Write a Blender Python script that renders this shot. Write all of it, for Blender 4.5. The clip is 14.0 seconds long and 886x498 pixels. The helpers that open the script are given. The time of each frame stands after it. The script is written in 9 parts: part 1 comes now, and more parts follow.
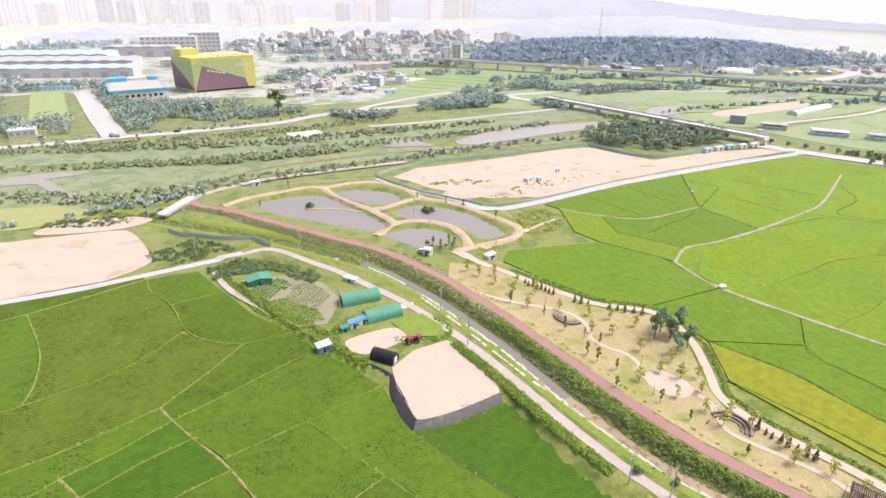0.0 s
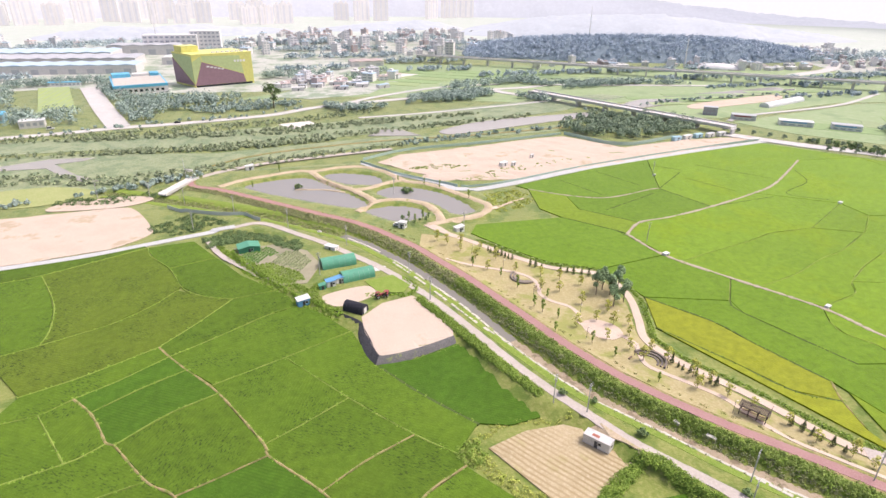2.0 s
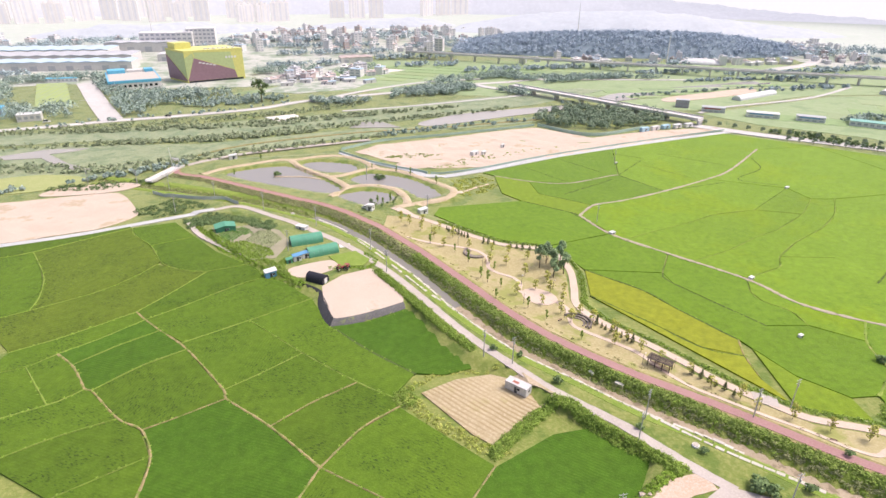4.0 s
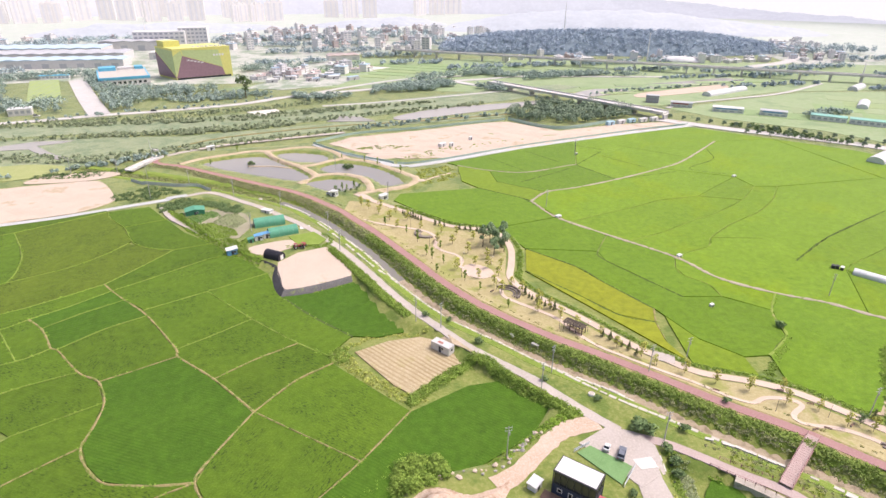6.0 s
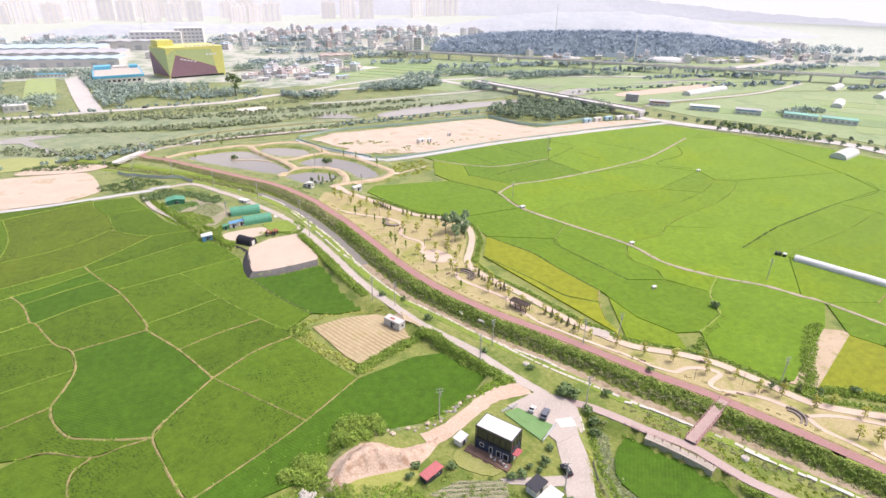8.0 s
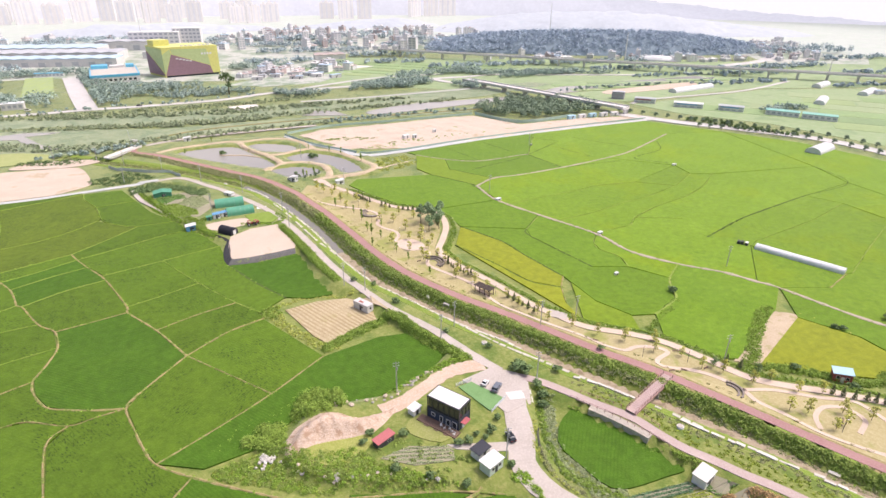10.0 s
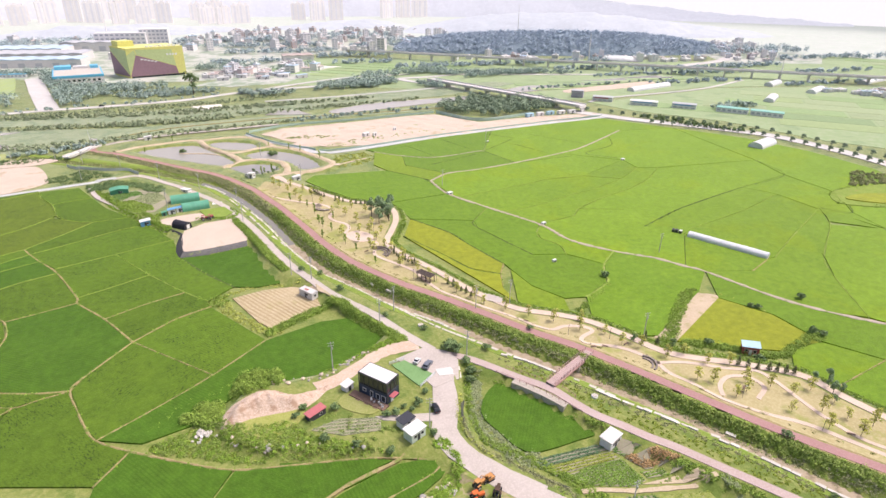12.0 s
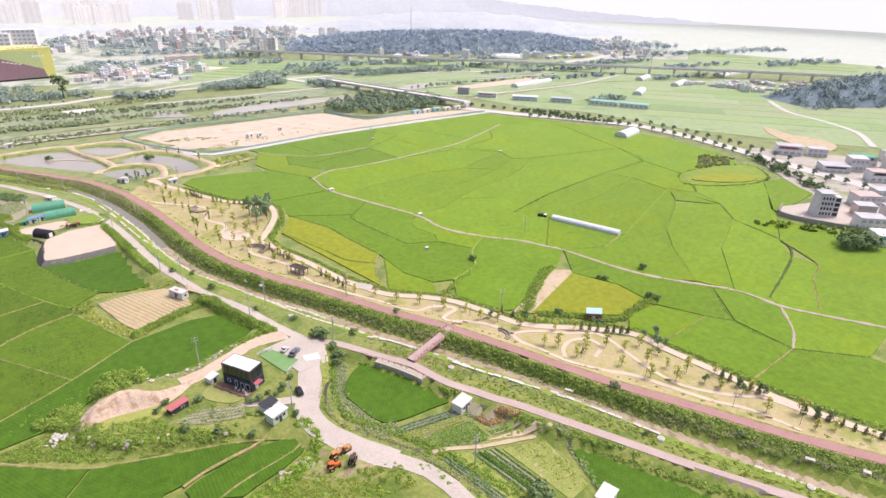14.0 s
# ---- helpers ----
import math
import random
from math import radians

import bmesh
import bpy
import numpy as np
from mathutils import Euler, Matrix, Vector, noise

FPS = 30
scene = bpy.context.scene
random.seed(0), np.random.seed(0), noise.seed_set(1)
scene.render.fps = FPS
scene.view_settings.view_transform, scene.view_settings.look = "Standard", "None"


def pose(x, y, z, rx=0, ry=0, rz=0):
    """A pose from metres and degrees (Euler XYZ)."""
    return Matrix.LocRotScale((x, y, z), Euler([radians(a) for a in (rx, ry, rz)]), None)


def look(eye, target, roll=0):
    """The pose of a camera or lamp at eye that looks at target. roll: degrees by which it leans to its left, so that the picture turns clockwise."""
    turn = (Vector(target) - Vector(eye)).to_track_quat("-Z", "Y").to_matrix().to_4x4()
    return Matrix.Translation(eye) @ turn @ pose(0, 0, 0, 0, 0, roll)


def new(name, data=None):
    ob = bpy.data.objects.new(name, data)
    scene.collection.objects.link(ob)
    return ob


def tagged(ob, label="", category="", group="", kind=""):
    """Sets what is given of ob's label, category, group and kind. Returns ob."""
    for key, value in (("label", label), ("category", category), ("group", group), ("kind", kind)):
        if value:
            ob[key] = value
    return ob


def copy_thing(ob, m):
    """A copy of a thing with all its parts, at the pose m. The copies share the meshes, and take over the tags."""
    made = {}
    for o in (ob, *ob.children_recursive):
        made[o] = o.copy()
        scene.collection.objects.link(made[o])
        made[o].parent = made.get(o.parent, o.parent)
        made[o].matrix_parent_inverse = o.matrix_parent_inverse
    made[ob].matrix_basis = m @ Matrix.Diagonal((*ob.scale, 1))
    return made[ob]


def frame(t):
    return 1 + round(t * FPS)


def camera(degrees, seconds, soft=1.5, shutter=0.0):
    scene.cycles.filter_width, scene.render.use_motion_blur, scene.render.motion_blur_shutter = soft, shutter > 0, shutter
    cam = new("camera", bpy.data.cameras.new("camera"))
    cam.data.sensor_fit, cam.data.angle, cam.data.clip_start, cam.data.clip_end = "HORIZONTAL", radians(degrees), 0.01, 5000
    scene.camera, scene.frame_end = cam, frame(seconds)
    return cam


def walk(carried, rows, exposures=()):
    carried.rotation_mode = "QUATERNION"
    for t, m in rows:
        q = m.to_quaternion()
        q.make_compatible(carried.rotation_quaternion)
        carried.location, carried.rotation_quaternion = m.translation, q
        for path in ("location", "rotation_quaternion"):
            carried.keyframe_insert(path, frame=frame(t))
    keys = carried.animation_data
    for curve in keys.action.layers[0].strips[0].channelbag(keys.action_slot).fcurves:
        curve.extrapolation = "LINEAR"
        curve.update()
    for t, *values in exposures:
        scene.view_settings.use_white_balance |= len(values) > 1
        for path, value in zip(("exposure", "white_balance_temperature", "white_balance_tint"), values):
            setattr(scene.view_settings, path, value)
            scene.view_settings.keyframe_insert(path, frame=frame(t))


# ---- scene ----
cam = camera(74.1, 14.0)
PATH = [
    (0, (-12.568, 22.036, 107.388), (-12.123, 23.787, 106.53), 0.9),
    (0.5, (-10.934, 13.977, 107.102), (-10.492, 15.73, 106.247), 0.8),
    (1, (-9.561, 6.471, 107.002), (-9.119, 8.223, 106.146), 0.8),
    (1.5, (-7.994, -0.893, 107.067), (-7.555, 0.86, 106.21), 0.8),
    (2, (-6.233, -7.741, 107.09), (-5.797, -5.987, 106.232), 0.7),
    (2.5, (-3.676, -14.457, 107.457), (-3.244, -12.704, 106.596), 0.6),
    (3, (-0.594, -20.585, 107.807), (-0.165, -18.832, 106.944), 0.5),
    (5.5, (19.036, -50.324, 108.2), (19.459, -48.571, 107.334), 0.5),
    (6, (23.374, -56.215, 108.07), (23.794, -54.461, 107.206), 0.4),
    (6.5, (27.296, -61.441, 108.17), (27.715, -59.686, 107.307), 0.5),
    (7, (30.919, -66.044, 108.026), (31.337, -64.288, 107.166), 0.5),
    (7.5, (33.887, -70.221, 108.143), (34.302, -68.464, 107.284), 0.5),
    (8, (36.325, -74.09, 107.981), (36.738, -72.332, 107.122), 0.5),
    (10.5, (49.085, -90.533, 107.686), (49.488, -88.772, 106.829), 0.3),
    (11, (51.954, -94.029, 107.657), (52.36, -92.268, 106.801), 0.3),
    (11.5, (54.736, -97.617, 107.771), (55.168, -95.861, 106.916), 0.4),
    (12, (57.654, -101.159, 107.684), (58.123, -99.412, 106.831), 0.5),
    (12.5, (60.717, -104.874, 107.794), (61.254, -103.147, 106.941), 0.7),
    (13, (64.069, -108.656, 108.123), (64.677, -106.952, 107.269), 0.8),
    (13.5, (67.36, -112.896, 108.408), (68.05, -111.223, 107.556), 1.0),
    (14, (70.575, -117.042, 108.762), (71.313, -115.39, 107.911), 1.1),
]
walk(cam, [(t, look(eye, target, roll)) for t, eye, target, roll in PATH], [(0, 0.40, 6230, 19), (14, 0.40, 6230, 19)])

# ---------------------------------------------------------------- light
world = bpy.data.worlds.new("hazy_summer_sky")
scene.world = world
world.use_nodes = True
SUN_EL, SUN_AZ = radians(60), radians(92)      # azimuth clockwise from +Y
wn = world.node_tree.nodes
sky = wn.new("ShaderNodeTexSky")
sky.sky_type = "NISHITA"
sky.sun_disc = False
sky.sun_elevation, sky.sun_rotation = SUN_EL, SUN_AZ
sky.air_density, sky.dust_density, sky.ozone_density = 0.8, 6.0, 0.3
wn["Background"].inputs[1].default_value = 0.15
world.node_tree.links.new(sky.outputs[0], wn["Background"].inputs[0])
sun_data = bpy.data.lights.new("sun", "SUN")
sun_data.energy, sun_data.angle, sun_data.color = 1.5, radians(20), (1.0, 0.95, 0.87)
sun = new("sun", sun_data)
sun_way = Vector((math.sin(SUN_AZ) * math.cos(SUN_EL), math.cos(SUN_AZ) * math.cos(SUN_EL), math.sin(SUN_EL)))
sun.matrix_world = look(sun_way * 300, (0, 0, 0))

# ---------------------------------------------------------------- materials
MATS = {}


def surface(name, colours, size=4.0, fine=0.4, rough=0.9, bump=0.3, metal=0.0, spots=None, stripes=None, local=False, vary=0.0, leafy=False, dashes=None, sheen=0.0):
    """A two-scale noise material. colours: dark, middle, light. size, fine: metres of the large and small pattern.
    spots: (colour, metres, share). stripes: (colour, spacing, softness). vary: brightness change from object to object."""
    if name in MATS:
        return MATS[name]
    m = bpy.data.materials.new(name)
    m.use_nodes = True
    nt = m.node_tree
    nd, ln = nt.nodes, nt.links
    p = nd["Principled BSDF"]
    if local:
        co = nd.new("ShaderNodeTexCoord").outputs["Object"]
    else:
        co = nd.new("ShaderNodeNewGeometry").outputs["Position"]

    def noise_at(metres, detail=4.0, r=0.6):
        n = nd.new("ShaderNodeTexNoise")
        n.inputs["Scale"].default_value, n.inputs["Detail"].default_value, n.inputs["Roughness"].default_value = 1.0 / metres, detail, r
        ln.new(co, n.inputs["Vector"])
        return n.outputs["Fac"]

    def mixed(fac, a, b, kind="MIX"):
        x = nd.new("ShaderNodeMix")
        x.data_type, x.blend_type = "RGBA", kind
        for sock, v in ((x.inputs[0], fac), (x.inputs[6], a), (x.inputs[7], b)):
            if hasattr(v, "links"):
                ln.new(v, sock)
            else:
                sock.default_value = v if isinstance(v, float) else (*v, 1)
        return x.outputs[2]

    def stepped(v, lo, hi):
        r = nd.new("ShaderNodeMapRange")
        r.inputs[1].default_value, r.inputs[2].default_value = lo, hi
        ln.new(v, r.inputs[0])
        return r.outputs[0]

    big, small = noise_at(size, 5.0), noise_at(fine, 3.0, 0.7)
    c = mixed(stepped(big, 0.3, 0.7), colours[0], colours[1])
    c = mixed(stepped(small, 0.45, 0.75), c, colours[2])
    if spots:
        c = mixed(stepped(noise_at(spots[1], 6.0, 0.65), 1.0 - spots[2] - 0.06, 1.0 - spots[2] + 0.03), c, spots[0])
    if stripes:
        w = nd.new("ShaderNodeTexWave")
        w.inputs["Scale"].default_value = 0.314 / stripes[1]
        w.inputs["Distortion"].default_value, w.inputs["Detail"].default_value, w.inputs["Detail Scale"].default_value = 2.2, 2.0, 0.5
        tc = nd.new("ShaderNodeTexCoord")
        ln.new(tc.outputs["Object"], w.inputs["Vector"])
        gate = nd.new("ShaderNodeMath")
        gate.operation = "MULTIPLY"
        ln.new(stepped(w.outputs["Fac"], stripes[2], 1.0), gate.inputs[0])
        ln.new(stepped(noise_at(18.0, 2.0), 0.35, 0.6), gate.inputs[1])
        c = mixed(gate.outputs[0], c, stripes[0])
    if dashes:
        tc = nd.new("ShaderNodeTexCoord")
        mp = nd.new("ShaderNodeMapping")
        mp.inputs["Scale"].default_value = (1.7, 0.55, 1.0)
        ln.new(tc.outputs["Object"], mp.inputs["Vector"])
        n = nd.new("ShaderNodeTexNoise")
        n.inputs["Scale"].default_value, n.inputs["Detail"].default_value = 1.7, 2.0
        ln.new(mp.outputs[0], n.inputs["Vector"])
        gate = nd.new("ShaderNodeMath")
        gate.operation = "MULTIPLY"
        ln.new(stepped(n.outputs["Fac"], 0.55, 0.63), gate.inputs[0])
        ln.new(stepped(noise_at(17.0, 4.0, 0.7), dashes[1], dashes[1] + 0.10), gate.inputs[1])
        c = mixed(gate.outputs[0], c, dashes[0])
        mid = nd.new("ShaderNodeMapRange")
        mid.inputs[1].default_value, mid.inputs[2].default_value, mid.inputs[3].default_value, mid.inputs[4].default_value = 0.3, 0.7, 0.80, 1.16
        ln.new(noise_at(2.4, 4.0, 0.7), mid.inputs[0])
        sc = nd.new("ShaderNodeVectorMath")
        sc.operation = "SCALE"
        ln.new(c, sc.inputs[0])
        ln.new(mid.outputs[0], sc.inputs["Scale"])
        c = sc.outputs[0]
    if vary:
        info = nd.new("ShaderNodeObjectInfo")
        g = nd.new("ShaderNodeMapRange")
        g.inputs[3].default_value, g.inputs[4].default_value = 1.0 - vary, 1.0 + vary
        ln.new(info.outputs["Random"], g.inputs[0])
        v = nd.new("ShaderNodeVectorMath")
        v.operation = "SCALE"
        ln.new(c, v.inputs[0])
        ln.new(g.outputs[0], v.inputs["Scale"])
        c = v.outputs[0]
    if leafy:
        isl = nd.new("ShaderNodeNewGeometry")
        g2 = nd.new("ShaderNodeMapRange")
        g2.inputs[3].default_value, g2.inputs[4].default_value = 0.72, 1.32
        ln.new(isl.outputs["Random Per Island"], g2.inputs[0])
        v2 = nd.new("ShaderNodeVectorMath")
        v2.operation = "SCALE"
        ln.new(c, v2.inputs[0])
        ln.new(g2.outputs[0], v2.inputs["Scale"])
        c = v2.outputs[0]
    ln.new(c, p.inputs["Base Color"])
    p.inputs["Roughness"].default_value, p.inputs["Metallic"].default_value = rough, metal
    p.inputs["Specular IOR Level"].default_value = 0.25
    # Sheen lays a pale grazing veil over distant ground, imitating haze.
    p.inputs["Sheen Weight"].default_value, p.inputs["Sheen Roughness"].default_value = sheen, 0.35
    if bump:
        b = nd.new("ShaderNodeBump")
        b.inputs["Strength"].default_value, b.inputs["Distance"].default_value = bump, fine * 0.4
        ln.new(small, b.inputs["Height"])
        ln.new(b.outputs[0], p.inputs["Normal"])
    MATS[name] = m
    return m


def paint(name, c, rough=0.6, metal=0.0, dirt=0.18):
    """Painted metal, plaster or plastic with faint streaks."""
    d = tuple(v * (1 - dirt) for v in c)
    e = tuple(min(1.0, v * (1 + dirt * 0.4)) for v in c)
    return surface(name, (d, c, e), 2.5, 0.35, rough, 0.08, metal, local=True)


def water(name, c, rough=0.06):
    m = bpy.data.materials.new(name)
    m.use_nodes = True
    nd, ln = m.node_tree.nodes, m.node_tree.links
    p = nd["Principled BSDF"]
    p.inputs["Base Color"].default_value = (*c, 1)
    p.inputs["Roughness"].default_value, p.inputs["IOR"].default_value = rough, 1.33
    n, b = nd.new("ShaderNodeTexNoise"), nd.new("ShaderNodeBump")
    geo = nd.new("ShaderNodeNewGeometry")
    ln.new(geo.outputs["Position"], n.inputs["Vector"])
    n.inputs["Scale"].default_value, b.inputs["Strength"].default_value, b.inputs["Distance"].default_value = 1.5, 0.05, 0.05
    ln.new(n.outputs["Fac"], b.inputs["Height"])
    ln.new(b.outputs[0], p.inputs["Normal"])
    return m


M_MEADOW = surface("meadow_grass", ((0.175, 0.225, 0.044), (0.235, 0.27, 0.065), (0.325, 0.325, 0.109)), 22, 1.2, spots=((0.135, 0.195, 0.034), 9.0, 0.44), bump=0.5, sheen=0.5)
M_WEEDS = surface("weedy_bank", ((0.16, 0.25, 0.034), (0.225, 0.315, 0.051), (0.31, 0.36, 0.088)), 7, 0.5, spots=((0.29, 0.28, 0.088), 5.0, 0.34), bump=0.8)
M_LAWN = surface("dry_park_lawn", ((0.36, 0.31, 0.14), (0.45, 0.385, 0.195), (0.51, 0.445, 0.265)), 14, 0.8, spots=((0.31, 0.32, 0.10), 11.0, 0.42), bump=0.25)
M_SAND = surface("pale_sandy_earth", ((0.51, 0.41, 0.31), (0.60, 0.50, 0.395), (0.64, 0.545, 0.445)), 16, 0.3, spots=((0.47, 0.38, 0.26), 16.0, 0.38), bump=0.3)
M_BARE = surface("bare_dry_earth", ((0.42, 0.33, 0.21), (0.52, 0.425, 0.29), (0.58, 0.49, 0.36)), 6, 0.4, bump=0.3, spots=((0.36, 0.33, 0.15), 4.0, 0.38))
M_DIRT = surface("dry_farm_dirt", ((0.25, 0.21, 0.08), (0.36, 0.285, 0.13), (0.45, 0.37, 0.21)), 3, 0.4, bump=0.4, spots=((0.17, 0.22, 0.045), 2.2, 0.43))
M_BUND = surface("grassy_bund", ((0.17, 0.29, 0.03), (0.25, 0.34, 0.06), (0.36, 0.36, 0.12)), 5, 0.4, bump=0.5, spots=((0.40, 0.33, 0.16), 3.0, 0.30))
M_CONC = surface("worn_concrete_road", ((0.42, 0.37, 0.315), (0.51, 0.455, 0.40), (0.57, 0.515, 0.46)), 6, 0.5, bump=0.12, spots=((0.38, 0.34, 0.28), 3.5, 0.30))
M_RED = surface("red_asphalt", ((0.34, 0.19, 0.175), (0.4, 0.235, 0.215), (0.44, 0.28, 0.26)), 8, 0.4, bump=0.1, spots=((0.40, 0.25, 0.22), 4.0, 0.28))
M_ASPH = surface("grey_asphalt", ((0.20, 0.20, 0.20), (0.28, 0.28, 0.27), (0.33, 0.32, 0.31)), 9, 0.5, bump=0.1)
M_PARKP = surface("sandy_park_path", ((0.54, 0.42, 0.32), (0.62, 0.50, 0.395), (0.66, 0.56, 0.46)), 6, 0.4, bump=0.1)
# Pond base colour is lightened to stand in for reflected bright sky.
M_POND = water("pond_water", (0.31, 0.295, 0.26), 0.08)
M_STREAM = water("grey_stream", (0.25, 0.235, 0.20), 0.10)
M_MUDDY = surface("muddy_shallows", ((0.33, 0.26, 0.17), (0.42, 0.335, 0.23), (0.47, 0.40, 0.30)), 3.0, 0.4, rough=0.35, bump=0.1, spots=((0.24, 0.19, 0.12), 2.6, 0.42))
# 0 to 3, mainly right-hand fields, carry backlight and haze as lighter colour.
RICE = [
    surface("rice_deep_green", ((0.113, 0.215, 0.010), (0.143, 0.253, 0.013), (0.168, 0.271, 0.018)), 24, 0.5, bump=0.6, stripes=((0.118, 0.215, 0.003), 0.9, 0.5), dashes=((0.084, 0.163, 0.004), 0.60), vary=0.07, sheen=0.16),
    surface("rice_fresh_green", ((0.138, 0.246, 0.012), (0.170, 0.286, 0.014), (0.198, 0.304, 0.021)), 30, 0.5, bump=0.6, stripes=((0.142, 0.242, 0.004), 0.9, 0.5), dashes=((0.100, 0.183, 0.004), 0.58), spots=((0.180, 0.279, 0.006), 38.0, 0.42), vary=0.09, sheen=0.16),
    surface("rice_olive", ((0.160, 0.257, 0.013), (0.200, 0.296, 0.015), (0.225, 0.313, 0.023)), 20, 0.5, bump=0.6, stripes=((0.169, 0.255, 0.005), 0.9, 0.5), dashes=((0.122, 0.193, 0.005), 0.60), vary=0.06, sheen=0.16),
    surface("rice_ripening", ((0.219, 0.260, 0.014), (0.262, 0.298, 0.020), (0.292, 0.315, 0.020)), 18, 0.5, bump=0.6, stripes=((0.219, 0.252, 0.006), 0.9, 0.5), dashes=((0.175, 0.211, 0.006), 0.58), vary=0.05, sheen=0.16),
    surface("rice_mid_green", ((0.077, 0.148, 0.008), (0.101, 0.176, 0.010), (0.120, 0.196, 0.019)), 20, 0.5, bump=0.8, stripes=((0.082, 0.148, 0.007), 0.9, 0.5), dashes=((0.039, 0.073, 0.009), 0.46), vary=0.10, sheen=0.06),
    surface("rice_dark_green", ((0.053, 0.127, 0.006), (0.071, 0.151, 0.008), (0.086, 0.172, 0.015)), 20, 0.5, bump=0.8, stripes=((0.052, 0.120, 0.005), 0.9, 0.5), dashes=((0.034, 0.086, 0.009), 0.60), vary=0.06, sheen=0.06),
    surface("rice_lodged_olive", ((0.095, 0.150, 0.009), (0.123, 0.179, 0.013), (0.145, 0.194, 0.025)), 16, 0.5, bump=0.8, stripes=((0.092, 0.142, 0.009), 0.9, 0.5), dashes=((0.040, 0.069, 0.010), 0.44), vary=0.06, sheen=0.06),
]

# ---------------------------------------------------------------- plan (metres; the rice plain is z = 0)
ROAD = [(-41, 251), (-27.5, 254), (-10, 236), (-1, 226), (8, 213.5), (16.5, 201.5), (22.6, 191.5), (28.4, 180), (32.5, 171), (36.5, 161), (40.5, 150), (44, 140), (47, 131), (50.5, 121.5), (54.5, 112), (60, 101), (66.5, 88.5), (73.5, 78.5), (80, 69.3), (86, 58), (90, 51), (94, 45)]
LOWROAD = [(96, 41), (95, 36), (93, 29), (91, 18), (88.5, 11), (90, 3), (98, -8), (105, -14.5), (111, -21), (114, -27), (116, -34), (117, -50)]
NEARPATH = [(97, 42), (103.1, 38.1), (108.8, 32.3), (113, 27.4), (116.8, 23.5), (119.8, 20.6), (122.5, 17.2), (124.4, 13.2), (126.7, 8.9), (129, 5.3), (133.4, 0.3), (137.7, -5.1), (142, -9.6), (149.6, -19.2), (159, -31), (167.6, -42), (176, -52), (184, -61), (200, -80), (235, -120)]
REDPATH = [(-67, 330), (-65, 314), (-50, 304), (-36, 291.5), (-23, 279.5), (-11, 268.5), (0.7, 257.6), (11.8, 247.5), (21.5, 236), (29, 224.5), (36.5, 212), (43.5, 196), (50, 181), (56, 164.5), (62, 148), (67.8, 131), (75.8, 113.2), (84.8, 99), (93.8, 87), (104.4, 74.9), (117, 59.4), (127, 46.7), (137, 35.8), (144.8, 25.4), (152.3, 14.8), (163.1, -0.8), (173.1, -14.3), (187.9, -31.7), (200.2, -47), (216, -64), (240, -91), (270, -126)]
STREAM = [(-106, 314), (-84, 302), (-63, 289), (-43, 276), (-23, 263), (-9, 251), (8, 235), (18, 223.5), (24, 213), (30, 203), (36, 190), (41.4, 177), (46.4, 165), (50, 153), (54, 140), (59, 127), (63.5, 116.5), (68.2, 107.5), (74.4, 99), (81, 90), (88, 79.8), (95, 71.3), (103, 62.3), (110, 53), (116, 44.5), (122.8, 37), (128.5, 29.8), (134.5, 24), (143.5, 12.8), (153.3, 0.6), (163, -13.8), (172, -27.5), (180.6, -39.4), (188.5, -50), (197, -60.5), (217, -88), (246, -124)]
EDGE = [(10, 232), (19.5, 218.7), (27, 203.5), (33.7, 186.8), (40, 170.5), (43.6, 161.5), (48.5, 148), (53.7, 132.5), (58.8, 119.5), (64.8, 107), (72, 96.5), (79, 87), (85, 79), (91.5, 70), (99, 60.5), (104, 55)]
EDGE_LOW = [(113.5, 37.4), (117, 35), (121, 31), (126.3, 24.8), (129, 21), (132.2, 16.8), (138, 9), (145, 0.9), (155.7, -12), (164.7, -25), (170, -33.5)]
EDGE_END = [(184, -50.5), (188.7, -55.7), (196.5, -63.5), (206, -76)]
PARKPATH = [(46, 236), (52, 226), (62, 212), (71, 199), (77, 191), (85, 182), (100, 173.5), (103.5, 164), (102.5, 152), (98, 139), (94, 128), (97, 116), (107, 98), (116, 79), (122.5, 69), (129, 61), (141, 54), (149, 47.5), (156.5, 37), (164.5, 25), (183, 14.5), (195, 6), (199, -5), (206, -22.5), (212.5, -38), (224, -57), (246, -86), (276, -122)]


def spline(pts, step=2.0, closed=False):
    """Points about step metres apart on a smooth curve through pts."""
    p = [Vector(q).to_2d() for q in pts]
    n = len(p)
    out = []
    for i in range(n if closed else n - 1):
        if closed:
            a, b, c, d = p[i - 1], p[i], p[(i + 1) % n], p[(i + 2) % n]
        else:
            b, c = p[i], p[i + 1]
            a = p[i - 1] if i else b * 2 - c
            d = p[i + 2] if i + 2 < n else c * 2 - b
        k = max(1, round((c - b).length / step))
        for s in range(k):
            t = s / k
            out.append(0.5 * ((2 * b) + (c - a) * t + (2 * a - 5 * b + 4 * c - d) * t * t + (3 * b - a - 3 * c + d) * t ** 3))
    if not closed:
        out.append(p[-1])
    return out


def far_from(x, y, pts):
    """Distance of the places x, y (arrays) from a polyline."""
    best = np.full(np.shape(x), 1e9)
    for a, b in zip(pts[:-1], pts[1:]):
        ax, ay, dx, dy = a[0], a[1], b[0] - a[0], b[1] - a[1]
        t = np.clip(((x - ax) * dx + (y - ay) * dy) / max(dx * dx + dy * dy, 1e-9), 0, 1)
        best = np.minimum(best, np.hypot(x - ax - t * dx, y - ay - t * dy))
    return best


